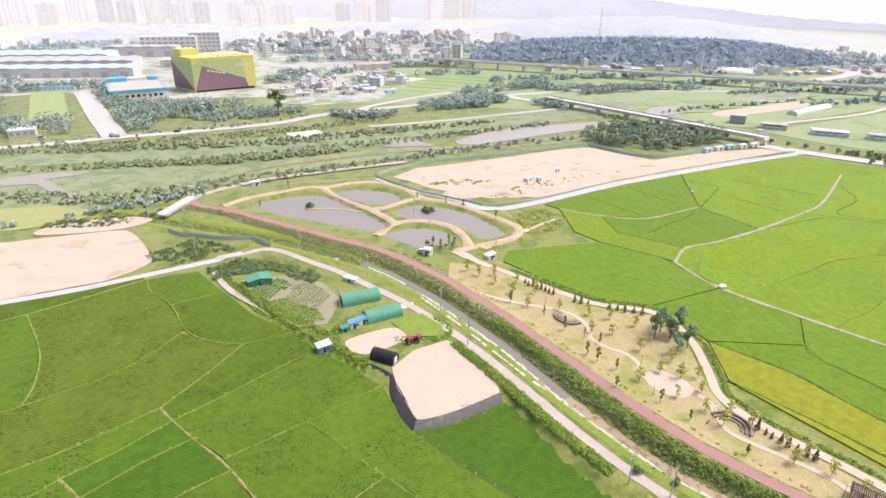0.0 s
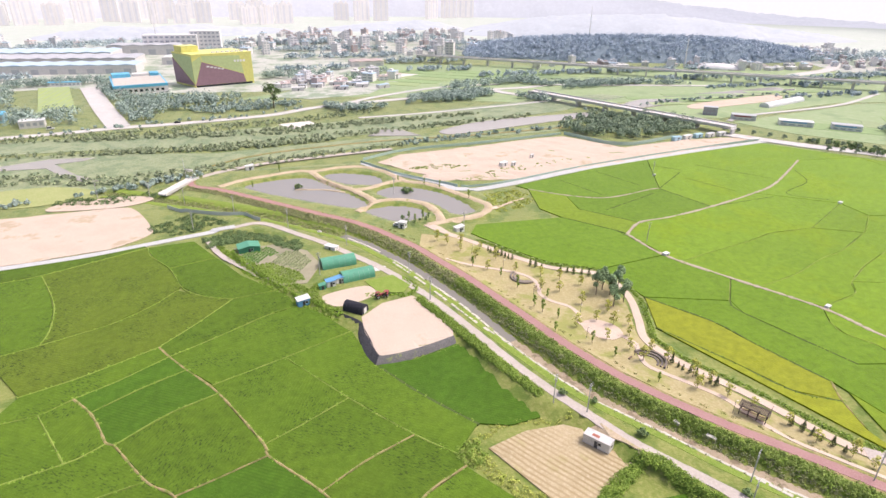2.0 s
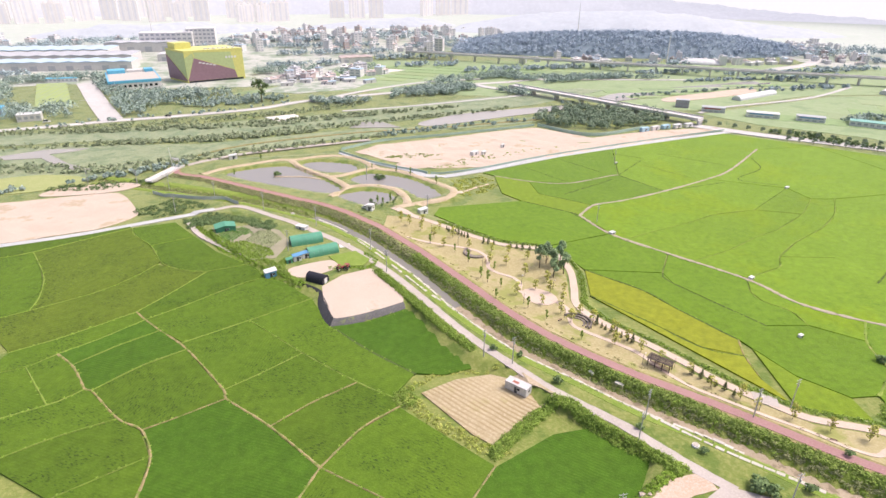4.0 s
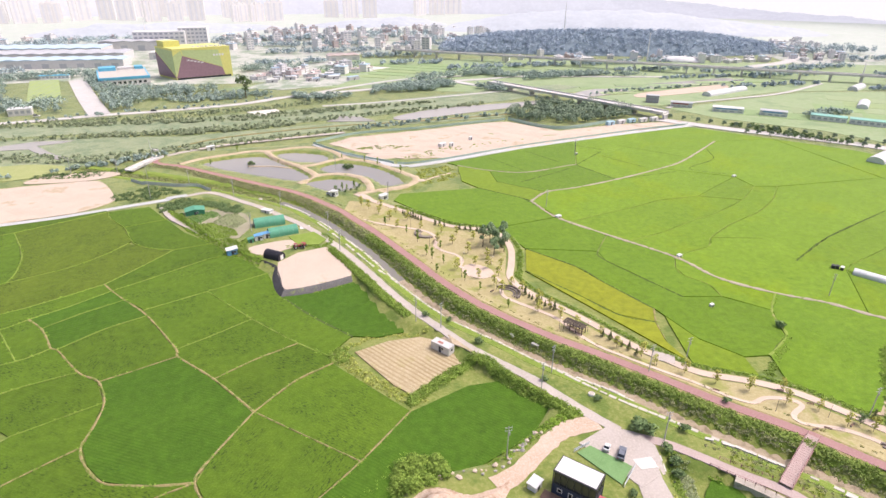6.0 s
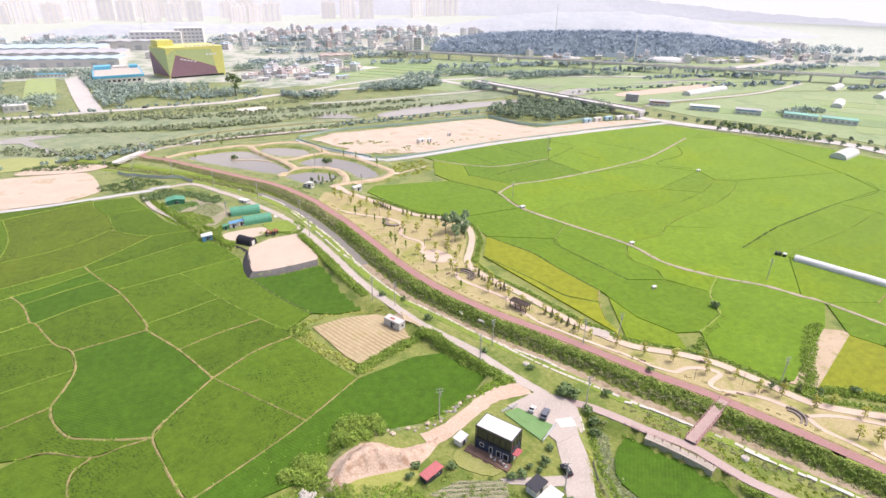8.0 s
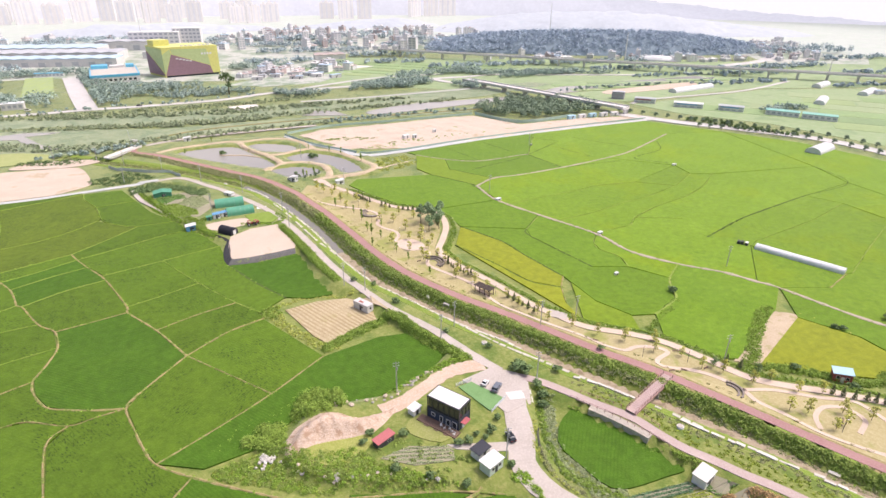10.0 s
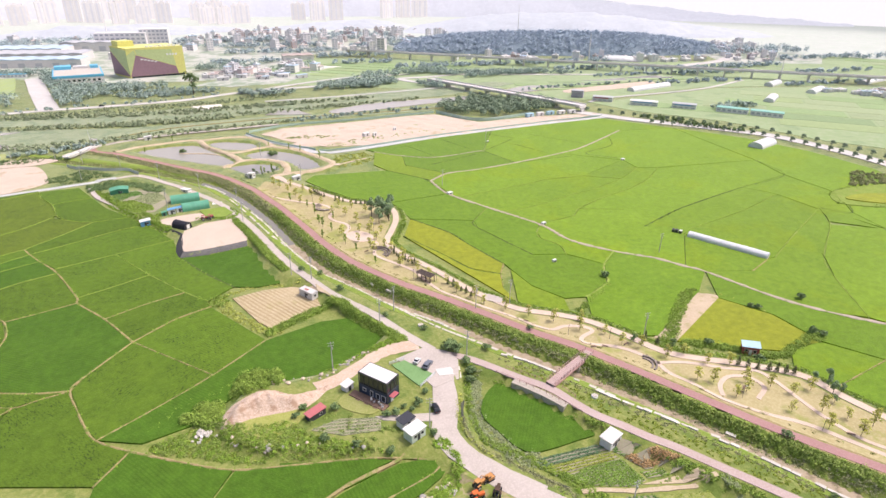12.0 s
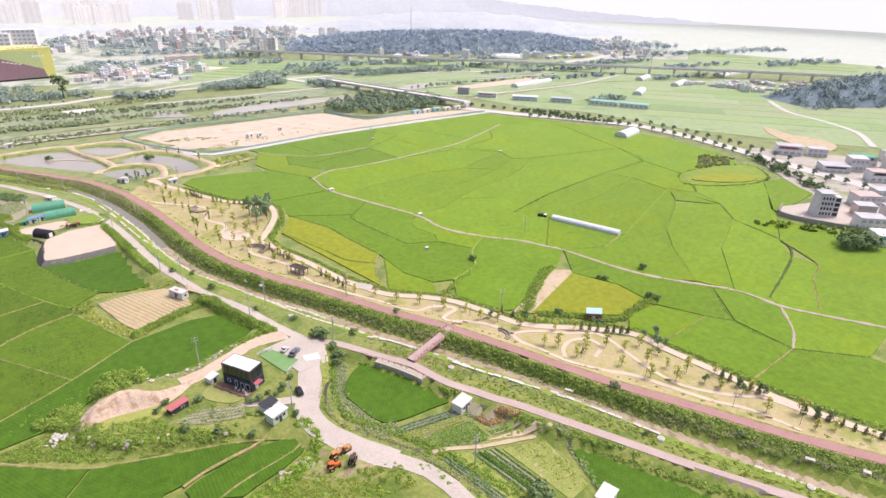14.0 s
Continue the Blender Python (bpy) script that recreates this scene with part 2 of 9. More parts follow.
def within(x, y, poly):
    inside = np.zeros(np.shape(x), bool)
    for (ax, ay), (bx, by) in zip(poly, poly[1:] + poly[:1]):
        cross = (ay > y) != (by > y)
        inside ^= cross & (x < (bx - ax) * (y - ay) / ((by - ay) or 1e-9) + ax)
    return inside


def ramp(v, lo, hi):
    t = np.clip((v - lo) / (hi - lo), 0, 1)
    return t * t * (3 - 2 * t)


# raised corridor of road, stream, path and park, with the yard of the black house
BANK_L = [(-60, 262), (-41, 246), (-28, 247), (-12, 232), (-18, 216), (-38, 228), (-34, 216), (-16.2, 187.4), (-4.4, 173.6), (3.2, 163.6), (7.4, 158.6), (8.6, 152.3), (9.6, 146.7), (10.1, 142.4), (10.8, 139), (12, 138.2), (17.1, 138.6), (22.9, 140), (37.2, 145), (41.2, 134), (45.2, 118), (50.6, 105.4), (58, 101), (65, 86), (74.6, 72), (83.4, 59.5), (76, 50), (60, 41), (40, 40), (33.2, 28.5), (36, 21), (46, 14.5), (62, 11), (76, 8.8), (84, 5), (88, -2), (96, -13), (106, -25), (110, -36), (114, -50), (120, -49), (118, -33), (113, -20), (100, -5), (94, 4), (93.5, 12), (96, 28), (100, 37), (104.5, 33.5), (108.5, 29), (112.4, 24.8), (118, 18.2), (122.5, 11.3), (126.3, 5), (131, -0.8), (138.4, -11.6), (146.4, -22.4), (156.8, -35), (172.6, -56.2), (196, -86), (230, -126)]
BANK_R = [(280, -120), (227, -54), (216, -35), (209, -19), (202, -3), (198, 9), (185, 18), (167, 28), (160, 39), (152, 50), (143, 57), (131, 64), (125, 72), (119, 81), (110, 100), (100, 117), (97, 128), (101, 138), (106, 151), (107, 165), (103, 177), (87, 186), (80, 194), (74, 203), (65, 216), (56, 229), (60, 240), (80, 243), (87, 258), (79, 281), (48, 307), (28, 338), (-45, 338), (-75, 340)]
CORRIDOR = BANK_L + BANK_R
PONDS = [
    [(-40, 312), (-23, 320), (-6, 321), (5, 309), (25, 272), (16.5, 265), (-8, 281), (-33, 301)],
    [(3, 321), (13, 326), (34, 316), (37, 301), (30, 298), (17, 301), (8, 310)],
    [(29, 288), (44, 296), (65, 280), (76, 254), (72, 247), (62, 247), (54, 265), (35, 276)],
    [(20, 262), (35, 267.5), (49, 260.5), (51, 249.5), (37.5, 242.5), (29, 247)],
]
POND_LINES = [spline(p, 2.0, True) for p in PONDS]


def level(x, y):
    """Height of the ground."""
    x, y = np.asarray(x, float), np.asarray(y, float)
    h = np.zeros(x.shape)
    near = (x > -140) & (x < 340) & (y > -140) & (y < 380)
    if not near.any():
        return h
    xs, ys = x[near], y[near]
    top = 2.2 - 1.4 * np.clip((ys - 120) / 140, 0, 1)
    top = top - 1.2 * np.clip((16 - ys) / 30, 0, 1) * (xs < 119 + np.clip(4 - ys, 0, 60))
    edge = far_from(xs, ys, CORRIDOR + CORRIDOR[:1])
    k = np.where(within(xs, ys, CORRIDOR), 1.0, 1 - ramp(edge / np.where((xs > 110) & (xs < 125) & (ys > 8) & (ys < 27), 0.35, 1.0), 0.2, 2.2))
    z = top * k
    z = z + 0.5 * (1 - ramp(far_from(xs, ys, REDPATH), 2.6, 6.0)) * k
    d = far_from(xs, ys, STREAM)
    z = z + (-0.75 - z) * (1 - ramp(d, 1.3, 5.0)) * (ys < 325)
    for line in POND_LINES:
        ins = within(xs, ys, [tuple(v) for v in line])
        dd = far_from(xs, ys, [tuple(v) for v in line] + [tuple(line[0])])
        z = np.where(ins, z - 1.5 * ramp(dd, 0.0, 2.0), z)
    h[near] = z
    return h


def lev(x, y):
    return float(level(np.array([x]), np.array([y]))[0])


# ---------------------------------------------------------------- builders
def link(name, bm, material, parent=None, label="", category="", group="", kind="", smooth=False):
    me = bpy.data.meshes.new(name)
    bm.normal_update()
    bm.to_mesh(me)
    bm.free()
    for m in material if isinstance(material, (list, tuple)) else [material]:
        me.materials.append(m)
    if smooth:
        me.polygons.foreach_set("use_smooth", [True] * len(me.polygons))
    ob = new(name, me)
    ob.parent = parent
    return tagged(ob, label, category, group, kind)


def part(name, bm, material, parent, label=""):
    return link(name, bm, material, parent, label)


def thing(name, m, label, category, group=""):
    """An Empty at the base of a thing."""
    ob = new(name)
    ob.matrix_world = m
    ob.empty_display_size = 0.5
    return tagged(ob, label, category, group)


def box(x0, y0, z0, x1, y1, z1, bm=None, bevel=0.0):
    own = bmesh.new()
    v = [own.verts.new(p) for p in ((x0, y0, z0), (x1, y0, z0), (x1, y1, z0), (x0, y1, z0), (x0, y0, z1), (x1, y0, z1), (x1, y1, z1), (x0, y1, z1))]
    for f in ((3, 2, 1, 0), (4, 5, 6, 7), (0, 1, 5, 4), (1, 2, 6, 5), (2, 3, 7, 6), (3, 0, 4, 7)):
        own.faces.new([v[i] for i in f])
    if bevel:
        bmesh.ops.bevel(own, geom=own.edges[:], offset=bevel, segments=1, affect="EDGES")
    return joined(bm, own)


def joined(bm, own):
    if bm is None:
        return own
    me = bpy.data.meshes.new("tmp")
    own.to_mesh(me)
    own.free()
    bm.from_mesh(me)
    bpy.data.meshes.remove(me)
    return bm


def rod(a, b, r, r2=None, n=6, bm=None):
    """A round bar from a to b."""
    own = bmesh.new()
    a, b = Vector(a), Vector(b)
    turn = (b - a).to_track_quat("Z", "Y").to_matrix().to_4x4()
    bmesh.ops.create_cone(own, cap_ends=True, segments=n, radius1=r, radius2=r if r2 is None else r2, depth=(b - a).length, matrix=Matrix.Translation((a + b) / 2) @ turn)
    return joined(bm, own)


def prism(profile, length, bm=None):
    """A closed profile in x, z pushed along y, centred."""
    own = bmesh.new()
    a = [own.verts.new((x, -length / 2, z)) for x, z in profile]
    b = [own.verts.new((x, length / 2, z)) for x, z in profile]
    own.faces.new(a)
    own.faces.new(b[::-1])
    n = len(profile)
    for i in range(n):
        own.faces.new((a[i], b[i], b[(i + 1) % n], a[(i + 1) % n]))
    bmesh.ops.recalc_face_normals(own, faces=own.faces[:])
    return joined(bm, own)


def mesh_of(verts, faces, name):
    me = bpy.data.meshes.new(name)
    me.from_pydata(verts, [], faces)
    me.update()
    return me


def ribbon(name, pts, width, material, lift=0.12, label="", category="", kind="structure", step=2.0, skirt=0.3, across=3, group="", parent=None, flat=None, hump=0.0, wobble=0.0):
    """A strip of ground along a curve, following the land, with a little thickness."""
    line = spline(pts, step)
    rng = random.Random(len(pts) * 7 + int(abs(pts[0][0])))
    px, py, off = [], [], []
    for i, p in enumerate(line):
        d = (line[min(i + 1, len(line) - 1)] - line[max(i - 1, 0)]).normalized()
        nrm = Vector((-d.y, d.x))
        w = width * (1 + rng.uniform(-wobble, wobble))
        for k in range(across + 1):
            s = k / across - 0.5
            q = p + nrm * (s * w)
            px.append(q.x), py.append(q.y), off.append(hump * (1 - (2 * s) ** 2))
    z = (level(np.array(px), np.array(py)) if flat is None else np.full(len(px), flat)) + lift + np.array(off)
    n, c = len(line), across + 1
    verts = [(px[i], py[i], z[i]) for i in range(len(px))]
    faces = [(i * c + k, i * c + k + 1, (i + 1) * c + k + 1, (i + 1) * c + k) for i in range(n - 1) for k in range(across)]
    rim = [i * c for i in range(n)] + [i * c + across for i in range(n - 1, -1, -1)]
    base = len(verts)
    verts += [(verts[i][0], verts[i][1], verts[i][2] - skirt) for i in rim]
    faces += [(rim[i], rim[(i + 1) % len(rim)], base + (i + 1) % len(rim), base + i) for i in range(len(rim))]
    faces = [f[::-1] for f in faces[: (n - 1) * across]] + faces[(n - 1) * across:]
    me = mesh_of(verts, faces, name)
    me.materials.append(material)
    ob = new(name, me)
    ob.parent = parent
    return tagged(ob, label, category, group, kind)


def patch(name, poly, material, lift=0.1, label="", category="", kind="structure", cell=6.0, flat=None, smooth=False, skirt=0.25, group="", bumps=0.0, row=None):
    """A piece of ground with the given outline, cut into cells that follow the land."""
    pts = [Vector(p).to_2d() for p in poly]
    if smooth:
        pts = spline(poly, 3.0, True)
    mid = sum(pts, Vector((0, 0))) / len(pts)
    bm = bmesh.new()
    f = bm.faces.new([bm.verts.new((p.x, p.y, 0)) for p in pts])
    if f.normal.z < 0 or sum(a.x * b.y - a.y * b.x for a, b in zip(pts, pts[1:] + pts[:1])) < 0:
        f.normal_flip()
    if cell:
        lo = [min(p[i] for p in pts) for i in (0, 1)]
        hi = [max(p[i] for p in pts) for i in (0, 1)]
        for ax in (0, 1):
            v = lo[ax] + cell * 0.5
            while v < hi[ax]:
                co, no = [0, 0, 0], [0, 0, 0]
                co[ax], no[ax] = v, 1
                bmesh.ops.bisect_plane(bm, geom=bm.verts[:] + bm.edges[:] + bm.faces[:], plane_co=co, plane_no=no)
                v += cell
    rim = [e for e in bm.edges if e.is_boundary]
    ext = bmesh.ops.extrude_edge_only(bm, edges=rim)
    low = {v for v in ext["geom"] if isinstance(v, bmesh.types.BMVert)}
    top = [v for v in bm.verts]
    z = level(np.array([v.co.x for v in top]), np.array([v.co.y for v in top])) if flat is None else np.full(len(top), flat)
    for v, h in zip(top, z):
        extra = bumps * noise.fractal(Vector((v.co.x * 0.12, v.co.y * 0.12, 3.0)), 1.0, 2.0, 3) if bumps else 0
        v.co.z = h + lift + extra - (skirt if v in low else 0)
    bmesh.ops.triangulate(bm, faces=[f for f in bm.faces if len(f.verts) > 4])
    bm.normal_update()
    turn = Matrix.Rotation(radians(row or 0), 4, "Z")
    place = Matrix.Translation((mid.x, mid.y, 0)) @ turn
    bmesh.ops.transform(bm, matrix=place.inverted(), verts=bm.verts[:])
    ob = link(name, bm, material, None, label, category, group, kind)
    ob.matrix_world = place
    return ob


# ---------------------------------------------------------------- ground
def axis(fine0, fine1, step, end0, end1):
    a = list(np.arange(fine0, fine1 + 0.1, step))
    g, v = step, a[-1]
    while v < end1:
        g *= 1.12
        v += g
        a.append(min(v, end1))
    g, v = step, a[0]
    low = []
    while v > end0:
        g *= 1.12
        v -= g
        low.append(max(v, end0))
    return np.array(low[::-1] + a)


gx, gy = axis(-110, 300, 2.2, -4600, 4600), axis(-110, 345, 2.2, -4600, 4600)
GX, GY = np.meshgrid(gx, gy)
GZ = level(GX.ravel(), GY.ravel())
nx, ny = len(gx), len(gy)
ground_mesh = mesh_of(list(zip(GX.ravel(), GY.ravel(), GZ)), [(j * nx + i, j * nx + i + 1, (j + 1) * nx + i + 1, (j + 1) * nx + i) for j in range(ny - 1) for i in range(nx - 1)], "ground")
ground_mesh.materials.append(M_MEADOW)
ground_mesh.polygons.foreach_set("use_smooth", [True] * len(ground_mesh.polygons))
tagged(new("ground", ground_mesh), "green meadow and weed covered river plain", "ground", kind="structure")

ribbon("stream_water", STREAM[6:15], 6.0, M_STREAM, 0.0, "still grey water of a narrow stream", "water", flat=-0.42, skirt=0.2)
ribbon("stream_water", STREAM[14:], 7.0, M_MUDDY, 0.0, "shallow muddy stream in a weedy channel", "water", flat=-0.42, skirt=0.2)
for line in PONDS:
    patch("pond_water", line, M_POND, 0.0, "still grey pond water between earth banks", "water", cell=0, smooth=True, flat=-0.25, skirt=0.1)
ribbon("weedy_bank", STREAM, 14.0, M_WEEDS, 0.07, "weedy green stream banks", "bank", across=14, skirt=0.1)
patch("park_lawn", [(42, 226), (58, 218), (70, 198), (84, 180), (99, 171), (101, 160), (99, 148), (93, 132), (92, 124), (105, 97), (113, 79), (121, 68), (128, 59), (141, 52), (148, 45), (155, 35), (163, 24), (182, 13), (193, 5), (197, -5), (204, -23), (211, -39), (222, -58), (245, -88), (272, -121)] + [(x + 1.9, y + 1.2) for x, y in REDPATH[:9:-1]], M_LAWN, 0.1, "dry yellowish lawn of a riverside park", "lawn", cell=3.0)

# roads and paths
ribbon("concrete_road", ROAD, 3.0, M_CONC, 0.14, "pale worn concrete farm road", "road", wobble=0.08)
ribbon("lower_road", LOWROAD[:8], 6.4, M_CONC, 0.17, "wide pale concrete lane", "road", step=5.0, wobble=0.06)
ribbon("lower_road", LOWROAD[6:], 4.3, M_CONC, 0.155, "pale concrete lane between weeds", "road", step=5.0, wobble=0.05)
ribbon("near_path", NEARPATH, 2.7, surface("pinkish_path", ((0.40, 0.30, 0.265), (0.48, 0.38, 0.345), (0.53, 0.45, 0.41)), 7, 0.4, bump=0.1), 0.16, "pinkish paved bank path", "path")
ribbon("red_path_verge", REDPATH, 4.8, M_DIRT, 0.07, "sandy verge of the red path", "verge", wobble=0.12)
ribbon("red_path", REDPATH, 3.0, M_RED, 0.17, "dusty red asphalt cycle path", "path")
ribbon("park_path", PARKPATH, 2.7, M_PARKP, 0.2, "pale sandy park path", "path")

# ---------------------------------------------------------------- rice fields
LEFT_A = dict(a0=(-122, 216), a1=(-107, 220), a2=(-73, 238), a2b=(-70, 229), a6=(-61, 216), a6b=(-54, 199), a8=(-49, 193), a5b=(-43, 189), a5=(-35, 186), a7=(-44, 222), a3=(-55, 241), c2=(-33, 204), c3=(-20, 189), c4=(-16, 185), c5=(-6, 171), a1b=(-99, 204), a1c=(-94, 192), a1d=(-91, 178), a4=(-91, 169), b1=(-55, 197), b2=(-62, 187), b3=(-72, 178), b4=(-82, 173), a9=(-55, 160), d0=(-104, 164), a9b=(-65, 154), a9c=(-76, 148), a9d=(-88, 143), e1=(-46, 171), f2=(-38, 162), f3=(-23, 172), f4=(-13, 176))
LEFT_B = dict(m1=(-51, 154), m2=(-45, 146), m35=(-37, 137), m3=(-35, 133), m4=(-22, 110), m5=(-21, 106), m6=(-9, 92), l1=(-73, 139), l2=(-67, 132), l2b=(-63, 125), n2=(-60, 119), n3=(-58, 118), n4=(-48, 104), n5=(-41, 98), s1=(-63, 145), s2=(-56, 140), s3=(-47, 127), k0=(-92, 132), k1=(-80, 134), k2=(-68, 114), k3=(-84, 109), k4=(-64, 116), g1=(-17, 146), g2=(4, 156), g3=(0, 123), g4=(15, 105), g5=(24, 96), p1=(9, 137), p2=(20, 120), p3=(32, 105), r1=(-13, 115), r2=(2, 99), w1=(-33, 101), q1=(-62, 100), q2=(-75, 94))
LEFT_C = dict(n6=(-37, 88), n7=(-37, 79), n8=(-38, 71), n9=(-35, 64), n10=(-30, 58), n11=(-25, 56), n12=(-17, 54), jl4=(-9, 53), jl3=(3, 75), x1=(-7, 59), y1=(14, 86), y2=(25, 92), z1=(44, 66), z2=(29, 51), u0=(-57, 79), u1=(-46, 84), v0=(-52, 62), v1=(-43, 68), h1=(-39, 52), h2=(-33, 53), h3=(-22, 49), h4=(-16, 51), o1=(-5, 44), o2=(-1, 36), o3=(3, 30), o4=(12, 24), o5=(25, 17), o6=(37, 11.5), t1=(6, 14), t2=(-25, 42), t4=(-18, 20), ff2=(16, 40))
LEFT_D = dict(e2=(31, 84), fl1=(62, 73), fl2=(73, 73), fl3=(83, 57), fl4=(73, 50), fl5=(57, 43), fl6=(36, 40), fl7=(26, 30), fl8=(14, 26), w3=(51, 9.5), w4=(70, 7), w5=(33, 4), w6=(53, -4), w7=(70, 2), w8=(75, 4), w9=(85, 2.5), w10=(83, -1), w11=(69, -7), w12=(60, -13), i1=(21, 136.5), i2=(36, 142.3), i3=(42.6, 130.5), i4=(49.6, 111.5), i5=(52.6, 104.2), i6=(40, 102.5))
J = {**LEFT_A, **LEFT_B, **LEFT_C, **LEFT_D, "xa": (-135, 195), "xb": (-100, 118), "xc": (-90, 95), "xd": (-66, 70), "xe": (-58, 52), "xf": (-60, 38), "xg": (-40, 18), "xh": (5, -12), "xi": (28, -12), "xj": (42, -18), "xk": (-126, 227), "xl": (-93, 233.5), "xm": (-74, 240)}
RIGHT_A = dict(ra=(300, 290), rb=(253, 255), rc=(229, 243), rd=(193, 230), re=(164, 222), rf=(146, 219), rg=(133, 208), rh=(137, 185), ri=(151, 161), rj=(168, 134), rk=(174, 114), rl=(187, 99), rm=(200, 89), rn=(208, 79), pa=(111, 274), pb=(127, 261), pc=(147, 253), pd=(177, 260), pe=(182, 260), ya=(110, 155), yb=(124, 135), yc=(129, 120), yd=(137, 99), ye=(133, 91), yf=(123, 98), yg=(115, 114), yh=(103, 136), ba=(130, 80), sa=(163, 126), sb=(162, 119), sc=(167, 110), sd=(166, 101), ta=(177, 89), tb=(173, 81), tc=(170, 74), td=(157, 66))
RIGHT_B = dict(qa=(139, 146), qb=(138, 138), qc=(152, 104), za=(138, 94), zb=(141, 79), zc=(149, 67), ga=(69, 233), gb=(112, 233), gc=(130, 213), gd=(106, 246), ka=(241, 167), kb=(221, 150), kc=(204, 135), la=(215, 120), lb=(247, 137), lc=(300, 157), ma=(234, 112), mb=(277, 127), mc=(310, 143), ja=(228, 108), jb=(247, 77), jc=(232, 69), na=(250, 77), nb=(272, 92), nc=(314, 119), aa=(213, 73), ab=(225, 49), ac=(236, 35), ad=(254, 18), ae=(260, 3), af=(268, -7), ag=(283, -23))
RIGHT_C = dict(b1r=(201, 60), bb=(204, 54), bc=(172, 33), bd=(168, 37), be=(215, 39), bf=(218, 21), bg=(203, 19), ca=(316, 120), cb=(303, 101), cc=(271, 73), cd=(260, 57), ce=(246, 29), da=(324, 91), db=(313, 72), dc=(280, 49), dd=(313, 46), de=(302, 31), dg=(262, 9), ea=(306, 22), eb=(290, 12), ec=(270, -6), ee=(250, -10), ef=(240, -18), eg=(213, -25), fb=(229, 8), fc=(203, 1), jr=(236, 2), jq=(248, 23), gq=(259, -31), ic=(344, 137), idd=(327, 111), ie=(381, 112))
RIGHT_D = dict(v1r=(106, 281), v2r=(162, 301), v3r=(205, 311), v4r=(252, 321), v5r=(306, 331), v6r=(345, 288), v7r=(378, 250), v8r=(396, 210), v9r=(404, 165), u1r=(262, 220), u2r=(345, 200), u3r=(340, 170), q1r=(100, 178), q2r=(86, 190), q3r=(73, 208), q4r=(64, 224), q5r=(108, 165), t1r=(152, 52), t2r=(164, 38), s1r=(195, 8), s2r=(206, 22), s3r=(230, -62), s4r=(272, -60), s5r=(335, 65), s6r=(350, 28), s7r=(380, -20), s8r=(330, -40), m1r=(125, 241), r1r=(190, 20), zd=(147, 58), ze=(136, 63), zf=(131, 68))
LINES = dict(A1=(139, 177), A2=(154, 182), A3=(181, 189), A4=(198, 195), A5=(222, 196), B1=(155, 152), B2=(178, 158), B3=(201, 168), B4=(214, 172), B5=(241, 186), B6=(262, 203), C1=(169, 135), C2=(188, 140), C3=(195, 148), C4=(213, 159), C5=(236, 169), C6=(256, 182), C7=(274, 200), G2=(217, 142), U1=(134, 285), U2=(148, 254), U3=(162, 295), U4=(174, 268), U5=(211, 284), U6=(197, 303), U7=(214, 287), U8=(207, 273), U9=(221, 247), V1=(229, 294), V2=(257, 262), V3=(282, 273), V4=(272, 253), V5=(246, 239), V6=(261, 225), V7=(235, 236), V8=(138, 237), V9=(175, 254))
J.update({**LINES, **RIGHT_A, **RIGHT_B, **RIGHT_C, **RIGHT_D})

